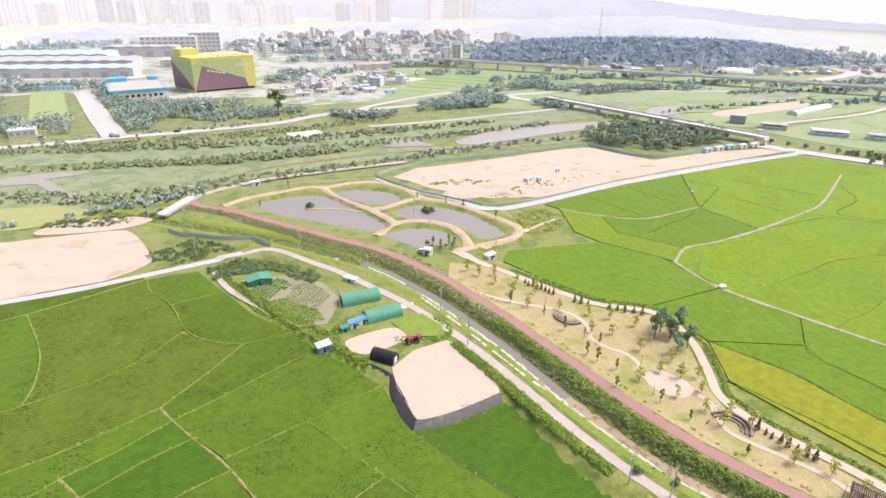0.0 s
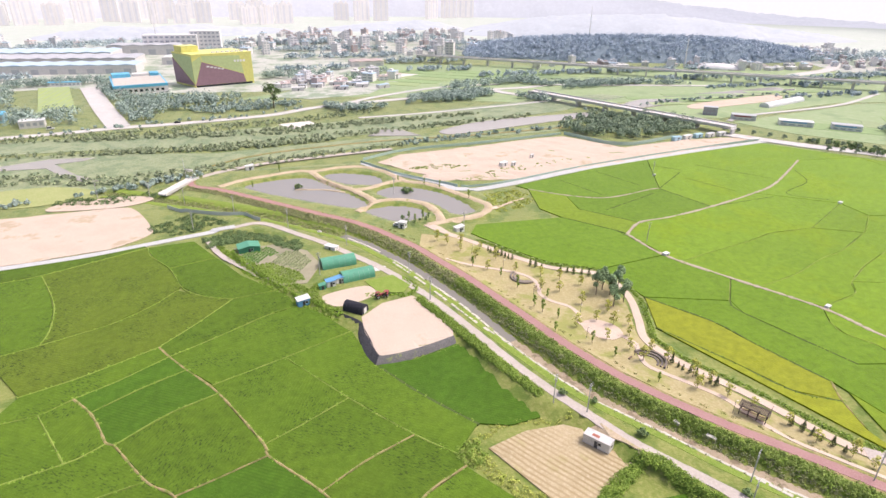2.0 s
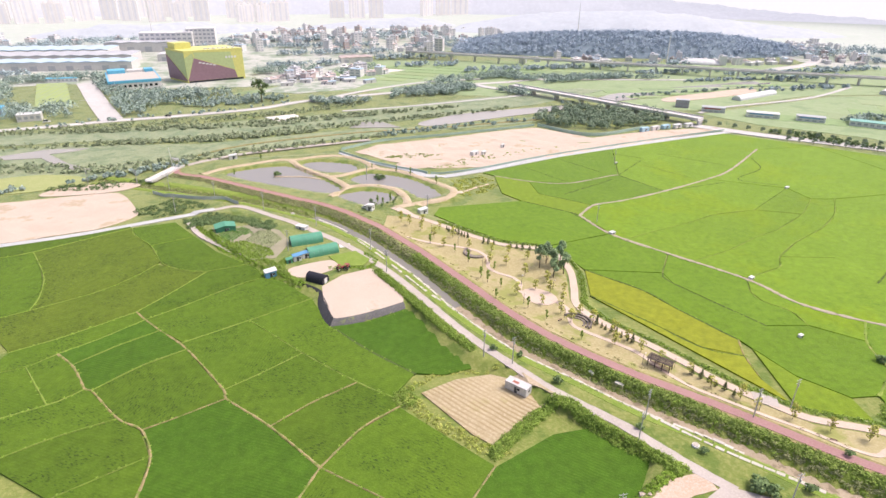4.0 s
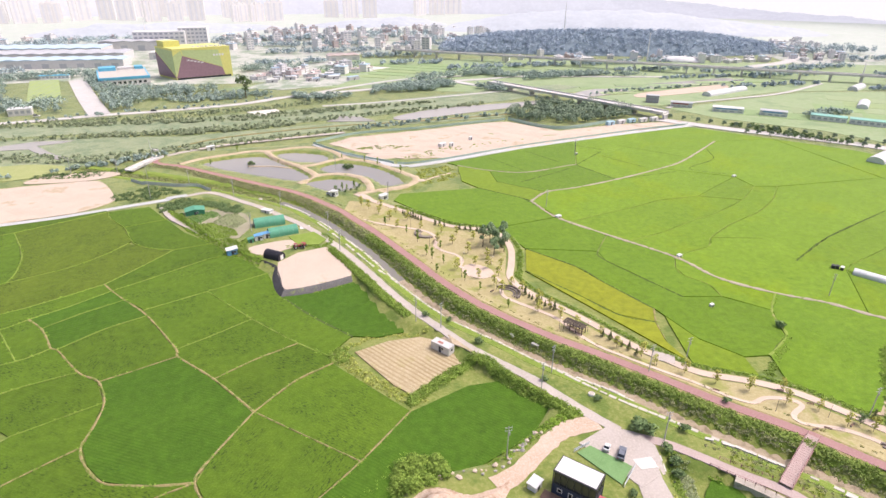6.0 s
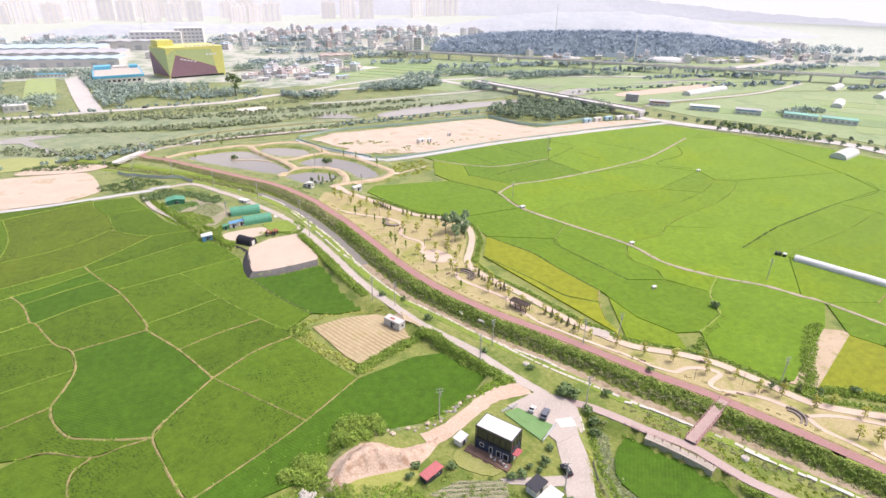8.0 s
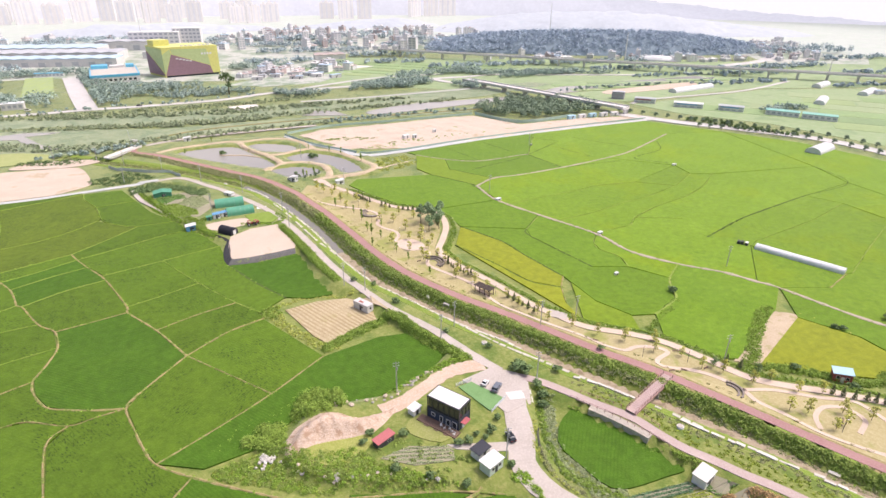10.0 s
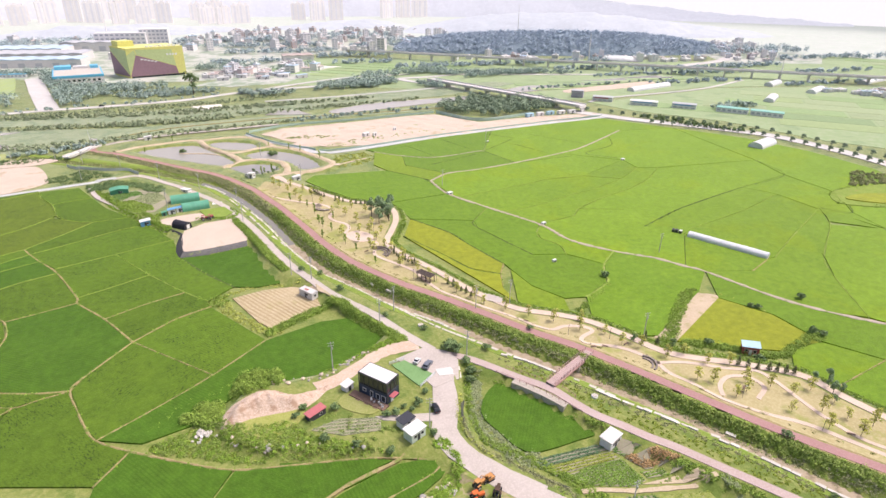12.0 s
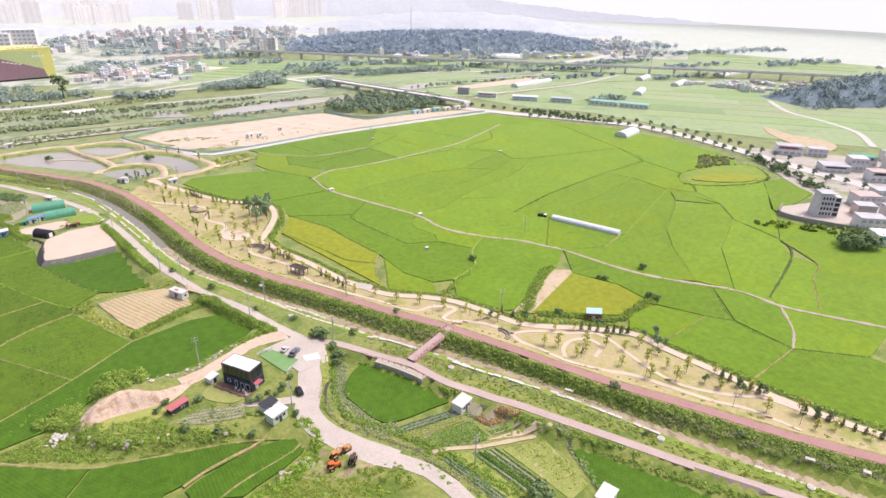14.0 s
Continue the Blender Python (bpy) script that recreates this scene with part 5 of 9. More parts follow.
INNER = [
    (1.5, [(45, 198), (55, 191), (65, 184.5), (71, 180), (74, 175), (74.5, 169), (72.5, 163), (74.5, 157.5), (79, 152.5), (80, 147), (78, 142), (80.5, 137.5)]),
    (1.5, [(87, 133), (89.5, 127), (87.8, 121), (87, 116), (90, 111), (95.5, 104), (100, 97), (102.5, 88), (106, 79), (109.5, 73.5), (117, 65), (124.5, 57), (130, 49.5), (134.5, 46.3), (139, 47.3), (144.5, 45.8), (147, 42.6), (141.8, 39.8), (141.2, 36.5), (149, 33), (154, 28.5), (157.5, 22), (158, 17), (162, 10), (165.5, 2.3), (172.5, -5), (180, -11), (186, -19), (193, -29)]),
    (1.3, [(157.5, 22), (166, 20), (176, 14.5), (183.5, 11.5), (185.5, 6), (186, -2), (187, -11), (190, -20), (197, -27), (203, -31), (208, -34), (214, -44)]),
    (1.3, [(166.5, 4), (169, 8.5), (174, 11), (179, 9.5), (180.5, 4.5), (175, 0.5)]),
    (1.2, [(193, -29), (200, -36), (205, -47)]),
]
for wide, pts in INNER:
    pts = clear_of_red(pts)
    ribbon("garden_path", pts, wide, M_PARKP, 0.19, "narrow winding sandy garden path", "path", across=2, step=1.5)
patch("park_plaza", [(78, 141), (83, 143), (88, 139), (89, 133), (84, 130), (78.5, 134)], M_PARKP, 0.17, "pale sandy oval park clearing", "plaza", smooth=True, cell=3)
patch("path_apron", [(121, 74), (126, 70), (124, 66.5), (119, 70)], M_CONC, 0.26, "small pale concrete apron", "pavement", cell=2)
ribbon("farm_dirt_strip", [(-49, 239), (-42, 223), (-30, 207), (-17, 189)], 2.4, M_CONC, 0.3, "pale dirt strip beside a paddy", "track", wobble=0.2, flat=0.2)
ribbon("fence_road", [(-150, 226), (-118, 231), (-93, 236), (-66, 244.5), (-48, 250), (-39, 252.5)], 3.6, surface("grey_blue_gravel", ((0.44, 0.45, 0.43), (0.53, 0.54, 0.52), (0.58, 0.58, 0.56)), 6, 0.5, bump=0.15), 0.3, "pale grey service road along a plot", "road")
ribbon("fence_road", [(29, 338), (39, 322), (50, 309), (66, 293), (75, 280), (103, 284.5), (163, 303.5), (253, 324), (313, 335)], 5.0, MATS["grey_blue_gravel"], 0.3, "pale grey service road along a plot", "road")
patch("crop_plot", [(-38, 228), (-22, 231), (-8, 219), (-3, 205), (-9, 190), (-18, 190), (-34, 212)], surface("garden_soil", ((0.29, 0.265, 0.18), (0.37, 0.335, 0.24), (0.31, 0.32, 0.18)), 4, 0.5, bump=0.4), 0.15, "small farm plot of soil and vegetables", "plot", cell=4)
patch("grass_plot", [(12, 186.5), (23, 189.5), (28, 180), (24.5, 175), (16, 176.5)], surface("bright_weeds", ((0.17, 0.27, 0.035), (0.23, 0.32, 0.055), (0.29, 0.34, 0.09)), 3, 0.5, bump=0.5), 0.3, "bright green weedy plot", "plot", cell=4)
M_TARP = surface("black_ground_sheet", ((0.04, 0.04, 0.045), (0.06, 0.06, 0.066), (0.10, 0.10, 0.10)), 2, 0.3, rough=0.95, bump=0.3)


def sloped_bank(foot, top, material, label):
    """A smooth sheeted slope between its foot and its top edge."""
    f, t = spline(foot, 1.5), spline(top, 1.5)
    n = max(len(f), len(t))
    bm = bmesh.new()
    rows = []
    for i in range(n):
        a, b = f[round(i * (len(f) - 1) / (n - 1))], t[round(i * (len(t) - 1) / (n - 1))]
        zt = lev(b.x + 0.5, b.y + 0.5) + 0.16
        out = (a - b).normalized() * 0.5
        rows.append([bm.verts.new(p) for p in ((a.x + out.x, a.y + out.y, -0.3), (a.x, a.y, 0.5), (*a.lerp(b, 0.5), 0.5 + (zt - 0.5) * 0.56 + 0.05 * (i % 2)), (b.x, b.y, zt), (b.x - out.x, b.y - out.y, zt - 0.3))])
    for p, q in zip(rows[:-1], rows[1:]):
        for k in range(4):
            bm.faces.new((p[k], p[k + 1], q[k + 1], q[k]))
    bmesh.ops.recalc_face_normals(bm, faces=bm.faces[:])
    link("sheeted_bank", bm, material, None, label, "bank", kind="structure")


sloped_bank([(-0.5, 166.9), (3.2, 162.1), (5.8, 158), (6.1, 151.6), (6.6, 144.4), (7.9, 139.1), (9.3, 136)], [(0.2, 167.2), (4.4, 162.6), (7.2, 158.8), (8.4, 152.3), (9.3, 146.7), (9.8, 142.4), (10.6, 138.4)], M_TARP, "bank covered with black sheeting")
sloped_bank([(9.3, 136), (11.5, 136), (16.8, 136.1), (22.6, 137.6), (30.5, 139.8), (35.7, 141.8)], [(10.6, 138.4), (11.8, 137.9), (17.1, 138.3), (22.9, 139.6), (28.8, 141.4), (35.4, 143.8)], surface("grey_stone_bank", ((0.10, 0.10, 0.10), (0.15, 0.145, 0.14), (0.22, 0.21, 0.19)), 3, 0.3, bump=0.5, spots=((0.20, 0.24, 0.10), 5.0, 0.36)), "weathered grey sheeted bank of the sandy yard")

greenery("weeds", along([(22, 136.8), (26, 138), (30.5, 139.2), (36.4, 141.4)], 1.0, 0.6, 197, (0.4, 0.9), 0.9, 0.0), 14, 0.26, M_VINE, "weeds at the foot of a bank", seed=197)
M_STEEL = paint("galvanised_steel", (0.50, 0.51, 0.52), 0.45, 0.6)
M_GREENNET = paint("green_fence_net", (0.50, 0.64, 0.55), 0.7)
M_PANEL = paint("grey_blue_sheet_fence", (0.56, 0.60, 0.60), 0.55)


def fence(pts, tall, gap, material, label):
    """A sheet fence: a post and a panel every gap metres."""
    line = spline(pts, gap)
    ob = thing("site_fence", Matrix.Translation((line[0].x, line[0].y, lev(*line[0]))), label, "fence", "site fences")
    inv = ob.matrix_world.inverted()
    for a, b in zip(line[:-1], line[1:]):
        za, zb = lev(*a), lev(*b)
        d = (b - a).normalized()
        nrm = Vector((-d.y, d.x)) * 0.04
        bm = rod((a.x, a.y, za - 0.3), (a.x, a.y, za + tall + 0.15), 0.05, None, 5)
        bm.transform(inv)
        part("post", bm, M_STEEL, ob)
        bm = bmesh.new()
        v = [bm.verts.new((p.x + s * nrm.x, p.y + s * nrm.y, z)) for s in (-1, 1) for p, z in ((a, za + 0.05), (b, zb + 0.05), (b, zb + tall), (a, za + tall))]
        for f in ((0, 1, 2, 3), (7, 6, 5, 4), (0, 4, 5, 1), (1, 5, 6, 2), (2, 6, 7, 3), (3, 7, 4, 0)):
            bm.faces.new([v[i] for i in f])
        bm.transform(inv)
        part("panel", bm, material, ob)
    return ob


fence([(-28, 257), (-31, 260), (-36, 266), (-46, 268), (-63, 276), (-73, 285)], 1.8, 3.0, M_PANEL, "grey-blue sheet fence round a plot")
fence([(28, 342), (37, 325), (48, 312), (64, 296), (74, 284)], 1.6, 4.0, M_GREENNET, "green net fence beside a service road")
fence([(30, 346), (60, 362), (110, 369), (178, 382)], 1.8, 5.0, M_GREENNET, "green net fence behind a sand plot")
fence([(180, 381), (207, 346), (256, 357)], 2.4, 5.0, M_GREENNET, "green net fence beside a grove")
fence([(76, 284), (104, 288), (163, 307), (253, 328), (312, 339)], 1.3, 6.0, M_GREENNET, "low green net fence along a sand plot")

# ---------------------------------------------------------------- footbridge and river wall
M_PINK = paint("dusty_pink_paint", (0.46, 0.29, 0.26), 0.6)
M_DECK = surface("weathered_deck", ((0.40, 0.29, 0.26), (0.48, 0.36, 0.32), (0.52, 0.42, 0.38)), 2, 0.3, bump=0.3)
M_GREYC = surface("stained_concrete", ((0.30, 0.28, 0.25), (0.40, 0.37, 0.33), (0.47, 0.44, 0.40)), 1.6, 0.3, bump=0.2, spots=((0.25, 0.23, 0.18), 1.5, 0.30))


def railing(ob, a, b, gap=2.0, tall=1.1):
    """Posts and two rails from a to b, in the thing's own space."""
    a, b = Vector(a), Vector(b)
    n = max(1, round((b - a).length / gap))
    for i in range(n + 1):
        p = a.lerp(b, i / n)
        part("rail_post", box(p.x - 0.06, p.y - 0.06, p.z, p.x + 0.06, p.y + 0.06, p.z + tall), M_PINK, ob)
    for z in (0.5, tall - 0.05):
        part("rail", rod(a + Vector((0, 0, z)), b + Vector((0, 0, z)), 0.045, None, 5), M_PINK, ob)


A, B = Vector((122.5, 20.4)), Vector((139.4, 31.1))
zb = 2.95
bridge = thing("footbridge", Matrix.Translation((A.x, A.y, zb)) @ Matrix.Rotation(math.atan2(B.y - A.y, B.x - A.x), 4, "Z"), "dusty pink steel footbridge over the stream", "bridge")
LB = (B - A).length
for i in range(24):
    x0 = -0.8 + (LB + 1.6) * i / 24
    part("deck_board", box(x0 + 0.02, -1.3, -0.12, x0 + (LB + 1.6) / 24 - 0.02, 1.3, 0.06), M_DECK, bridge)
for s in (-1.35, 1.35):
    part("girder", box(-0.6, s - 0.12, -0.75, LB + 0.6, s + 0.12, -0.12), M_PINK, bridge)
    railing(bridge, (-0.5, s, 0.05), (LB + 0.5, s, 0.05), 1.6)
for x in (0.0, LB):
    part("abutment", box(x - 0.7, -1.7, -3.4, x + 0.7, 1.7, -0.76), M_GREYC, bridge)
for x in (LB * 0.33, LB * 0.67):
    part("pier", box(x - 0.3, -1.2, -3.6, x + 0.3, 1.2, -0.76), M_GREYC, bridge)

wall_pts = [(112.3, 24.5), (115, 21.4), (117.7, 18), (120.3, 14.4), (122.3, 11)]
M_WALLC = surface("tan_stained_concrete", ((0.40, 0.35, 0.28), (0.50, 0.45, 0.37), (0.57, 0.52, 0.44)), 1.6, 0.3, bump=0.2, spots=((0.30, 0.27, 0.20), 1.8, 0.36))
river_wall = thing("retaining_wall", Matrix.Identity(4), "stained grey concrete wall below the path", "wall")
for a, b in zip(spline(wall_pts, 2.4)[:-1], spline(wall_pts, 2.4)[1:]):
    d = (b - a).normalized()
    nrm = Vector((-d.y, d.x)) * 0.75
    bm = bmesh.new()
    hi = 2.32
    v = [bm.verts.new((p.x, p.y, z)) for z in (-0.4, hi) for p in (a - nrm + d * 0.02, b - nrm - d * 0.02, b + nrm * 1.9 - d * 0.02, a + nrm * 1.9 + d * 0.02)]
    for f in ((3, 2, 1, 0), (4, 5, 6, 7), (0, 1, 5, 4), (1, 2, 6, 5), (2, 3, 7, 6), (3, 0, 4, 7)):
        bm.faces.new([v[i] for i in f])
    part("wall_panel", bm, M_WALLC, river_wall)
path_rail = thing("path_railing", Matrix.Identity(4), "low pink steel railing along the bank path", "railing")
for line in ([(109, 29.2), (112.6, 25), (118.2, 18.6), (122.6, 11.8), (125.2, 7)], [(112.6, 30.6), (117.6, 25.6), (120.6, 22.6)], [(124.8, 18.2), (126.4, 13.4)]):
    for a, b in zip(line[:-1], line[1:]):
        railing(path_rail, (*a, 2.4), (*b, 2.4), 2.2, 1.0)

# ---------------------------------------------------------------- farm buildings
M_GREENROOF = paint("green_tarpaulin", (0.12, 0.36, 0.23), 0.6)
M_GREENDARK = paint("dark_green_sheet", (0.07, 0.24, 0.14), 0.6)
M_BLACK = paint("black_shade_cloth", (0.035, 0.035, 0.045), 0.8)
M_WHITE = paint("white_sheet_metal", (0.78, 0.77, 0.74), 0.5)
M_BLUE = paint("blue_sheet_metal", (0.16, 0.38, 0.62), 0.5)
M_PALEBLUE = paint("pale_blue_sheet", (0.45, 0.66, 0.76), 0.5)
M_REDP = paint("red_painted_metal", (0.36, 0.09, 0.09), 0.5)
M_DARK = paint("dark_grey_panel", (0.06, 0.062, 0.07), 0.4)
M_FILM = paint("white_greenhouse_film", (0.72, 0.73, 0.72), 0.35)
M_WOOD = surface("brown_timber", ((0.16, 0.10, 0.07), (0.23, 0.15, 0.11), (0.29, 0.21, 0.16)), 1.2, 0.15, bump=0.3, local=True)
M_ORANGE = paint("orange_machine_paint", (0.56, 0.28, 0.09), 0.5)
M_TYRE = paint("black_rubber", (0.03, 0.03, 0.03), 0.85)
M_GLASS = bpy.data.materials.new("tinted_window_glass")
M_GLASS.use_nodes = True
_g = M_GLASS.node_tree.nodes["Principled BSDF"]
_g.inputs["Base Color"].default_value = (0.03, 0.035, 0.04, 1)
_g.inputs["Roughness"].default_value = 0.07
_g.inputs["Specular IOR Level"].default_value = 0.6


def place(x, y, turn=0.0, lift=0.15, z=None):
    return Matrix.Translation((x, y, (lev(x, y) if z is None else z) + lift)) @ Matrix.Rotation(radians(turn), 4, "Z")


def tunnel(m, wide, long, tall, cover, label, category="greenhouse", name="tunnel_shed", door=None, ribs=6):
    """An arched tunnel with a cover, two ends, hoops and a door."""
    ob = thing(name, m, label, category)
    n = 14
    arc = [(math.cos(math.pi * i / n) * wide / 2, 0.4 + (tall - 0.4) * math.sin(math.pi * i / n) ** 0.8) for i in range(n + 1)]
    out = [(wide / 2, 0)] + arc + [(-wide / 2, 0)]
    bm = bmesh.new()
    k = max(2, round(long / 3))
    rows = [[bm.verts.new((x, -long / 2 + long * j / k, z + (0.02 * ((j * 7 + i * 3) % 5) if 1 < i < n else 0))) for i, (x, z) in enumerate(out)] for j in range(k + 1)]
    for r0, r1 in zip(rows[:-1], rows[1:]):
        for i in range(len(out) - 1):
            bm.faces.new((r0[i], r0[i + 1], r1[i + 1], r1[i]))
    bmesh.ops.recalc_face_normals(bm, faces=bm.faces[:])
    part("cover", bm, cover, ob)
    for s in (-1, 1):
        bm = bmesh.new()
        f = bm.faces.new([bm.verts.new((x, s * (long / 2 - 0.04), z)) for x, z in out])
        ext = bmesh.ops.extrude_face_region(bm, geom=[f])
        bmesh.ops.translate(bm, vec=(0, -s * 0.06, 0), verts=[v for v in ext["geom"] if isinstance(v, bmesh.types.BMVert)])
        bmesh.ops.recalc_face_normals(bm, faces=bm.faces[:])
        part("end_wall", bm, cover if door is None else door, ob)
        part("door", box(-0.8, s * long / 2 - 0.03, 0.0, 0.8, s * long / 2 + 0.05, min(2.0, tall - 0.5)), M_WHITE if door is None else M_DARK, ob, "pale sliding door")
    for j in range(ribs + 1):
        y = -long / 2 + long * j / ribs
        bm = None
        for (x0, z0), (x1, z1) in zip(arc[:-1:2], arc[2::2]):
            bm = rod((x0 * 1.01, y, z0 + 0.03), (x1 * 1.01, y, z1 + 0.03), 0.035, None, 4, bm)
        part("hoop", bm, M_STEEL if cover is not M_BLACK else M_DARK, ob)
    return ob


def hut(m, wide, deep, tall, walls, roof, label, category="shed", name="shed", slope=0.4, gable=False, windows=2, over=0.25, trim=None, group=""):
    """A small building: four walls, a roof with overhang, a door and windows."""
    ob = thing(name, m, label, category, group)
    w, d = wide / 2, deep / 2
    for x0, y0, x1, y1 in ((-w, -d, w, -d + 0.12), (-w, d - 0.12, w, d), (-w, -d + 0.12, -w + 0.12, d - 0.12), (w - 0.12, -d + 0.12, w, d - 0.12)):
        part("wall", box(x0, y0, 0, x1, y1, tall), walls, ob)
    if gable:
        bm = prism([(-w - over, tall), (0, tall + slope), (w + over, tall), (w + over, tall + 0.12), (0, tall + slope + 0.14), (-w - over, tall + 0.12)], deep + 2 * over)
        part("roof", bm, roof, ob)
        for s in (-1, 1):
            bm = bmesh.new()
            f = bm.faces.new([bm.verts.new((x, s * (d - 0.01), z)) for x, z in ((-w, tall), (w, tall), (0, tall + slope - 0.01))])
            ext = bmesh.ops.extrude_face_region(bm, geom=[f])
            bmesh.ops.translate(bm, vec=(0, -s * 0.1, 0), verts=[v for v in ext["geom"] if isinstance(v, bmesh.types.BMVert)])
            bmesh.ops.recalc_face_normals(bm, faces=bm.faces[:])
            part("gable_wall", bm, walls, ob)
    else:
        bm = box(-w - over, -d - over, 0, w + over, d + over, 0.14)
        for v in bm.verts:
            v.co.z += tall + slope * (v.co.x + w + over) / (2 * (w + over))
        part("roof", bm, roof, ob)
    door = part("door", box(-0.45, -d - 0.04, 0.0, 0.45, -d + 0.02, min(2.0, tall - 0.2)), trim or M_DARK, ob)
    for i in range(windows):
        x = -w + wide * (i + 0.5) / windows
        if abs(x) < 0.8:
            x += 0.9
        if abs(x) + 0.5 > w:
            continue
        win = part("window", box(x - 0.5, -d - 0.05, tall * 0.42, x + 0.5, -d - 0.01, tall * 0.8), trim or M_WHITE, ob)
        part("pane", box(x - 0.42, -d - 0.06, tall * 0.45, x + 0.42, -d - 0.045, tall * 0.77), M_GLASS, win)
        win2 = part("window", box(w + 0.01, -0.5, tall * 0.42, w + 0.05, 0.5, tall * 0.8), trim or M_WHITE, ob) if i == 0 else None
        if win2:
            part("pane", box(w + 0.045, -0.42, tall * 0.45, w + 0.06, 0.42, tall * 0.77), M_GLASS, win2)
    return ob


# farmstead by the road
tunnel(place(3.5, 203.5, 100, 0), 6.0, 13.5, 3.6, M_GREENROOF, "green tarpaulin tunnel shed", name="tunnel_shed", door=M_GREENDARK)
tunnel(place(9.7, 191, 104, 0), 5.6, 12.5, 3.4, M_GREENROOF, "green tarpaulin tunnel shed by the road", name="tunnel_shed", door=M_GREENDARK)
hut(place(-31.5, 225, 12, 0), 8.5, 5.5, 2.4, M_GREENDARK, M_GREENROOF, "green sheet farm shed with a low gable", gable=True, slope=0.8, windows=1)
tunnel(place(6.6, 166.4, 52, 0.1), 4.2, 7.6, 3.1, M_BLACK, "black shade-cloth tunnel store", name="tunnel_store")
hut(place(-10.8, 177.3, 15, 0.1), 4.2, 3.0, 2.4, M_BLUE, M_WHITE, "small blue and white field hut on blocks", windows=1)
hut(place(-0.5, 186.5, 12, 0), 3.2, 2.6, 2.1, M_WHITE, M_BLUE, "small shed with a bright blue roof", windows=1)
hut(place(2.8, 188.3, 12, 0), 2.8, 2.4, 2.1, M_WHITE, M_BLUE, "small shed with a bright blue roof", windows=1)
hut(place(-3.6, 184.6, 12, 0), 2.2, 1.8, 1.6, M_GREENROOF, M_GREENROOF, "low green covered store", windows=0)
tagged(link("white_canopy", box(17, 194.5, 1.3, 21.5, 198, 1.5, None, 0.05), M_WHITE), "white canopy sheet over stored goods", "canopy")
hut(place(2, 219, -45, 0), 5.5, 2.4, 1.2, M_WHITE, M_WHITE, "low white storage box by the road", windows=0)
# container at the bare field
hut(place(58.8, 91.2, -52, 0.0, 0.5), 7.0, 2.8, 2.5, paint("dirty_white_panel", (0.66, 0.64, 0.60), 0.6, dirt=0.3), MATS["dirty_white_panel"], "dirty white site container with rusty roof", windows=1, slope=0.1, over=0.05, name="site_container")
part("rust_patch", box(-1.6, -0.7, 2.68, 0.3, 0.2, 2.72), paint("rust_red", (0.42, 0.16, 0.11), 0.8), bpy.data.objects["site_container"])
# garden shed, red house and others
hut(place(128.3, -2.6, 28, 0.1), 4.6, 3.2, 2.6, M_WHITE, paint("cream_roof_sheet", (0.70, 0.68, 0.62), 0.5), "white panel garden shed", windows=2, slope=0.3)
hut(place(145, -44, 28, 0.1), 4.6, 3.2, 2.6, M_WHITE, MATS["cream_roof_sheet"], "white panel garden shed", windows=1, slope=0.3)
hut(place(191, 22.3, -36, 0.1), 4.8, 3.6, 2.7, M_REDP, M_PALEBLUE, "small dark red hut with a pale blue roof", windows=2, slope=0.5, trim=M_WHITE, name="garden_house")
hut(place(66.3, 32.6, 35, 0.1), 2.6, 2.2, 1.7, M_WHITE, M_WHITE, "small white tool box shed", windows=0)
hut(place(57, 23.6, 32, 0.0), 5.0, 2.2, 1.7, M_DARK, paint("faded_red_roof", (0.52, 0.17, 0.17), 0.5), "long shed with a faded red sheet roof", windows=1, slope=0.35)
hut(place(80.6, 10.2, 30, 0.0), 4.6, 3.2, 2.7, paint("pale_green_panel", (0.60, 0.68, 0.56), 0.6), M_WHITE, "pale green cabin with a white roof", windows=2, slope=0.2)
hut(place(79.2, 14.6, 30, 0.0), 3.8, 2.8, 2.1, M_WHITE, M_DARK, "shed with a dark grey tarpaulin roof", windows=0, slope=0.3)
# white hut by the ponds, kiosk, gate hut and shade sail
hut(place(59.5, 227, 20, 0.1), 4.2, 2.6, 2.4, M_WHITE, M_WHITE, "small white hut beside the pond path", windows=1)
hut(place(35.0, 235, -40, 0.1), 3.4, 2.4, 2.6, M_WHITE, M_WHITE, "small white kiosk beside the red path", windows=1)
hut(place(-37, 339, 15, 0.1), 4.6, 2.8, 2.4, M_WHITE, M_WHITE, "small white gate hut", windows=1)
sail = thing("shade_sail", place(-70.5, 331, 20), "white tensioned shade sail on a mast", "canopy")
part("mast", rod((0, 0, 0), (-0.6, 0, 10.5), 0.16, 0.08), M_WHITE, sail)
for dx, dy in ((4, 1.2), (3.2, -2.4)):
    part("post", rod((dx, dy, 0), (dx * 1.05, dy, 3.2), 0.08), M_WHITE, sail)
bm = bmesh.new()
v = [bm.verts.new(p) for p in ((-0.3, 0.1, 4.6), (4.2, 1.25, 3.2), (3.4, -2.4, 3.2), (1.6, -0.2, 2.3))]
bm.faces.new((v[0], v[1], v[3])), bm.faces.new((v[0], v[3], v[2])), bm.faces.new((v[1], v[2], v[3]))
bmesh.ops.solidify(bm, geom=bm.faces[:], thickness=0.04)
part("sail", bm, M_WHITE, sail)

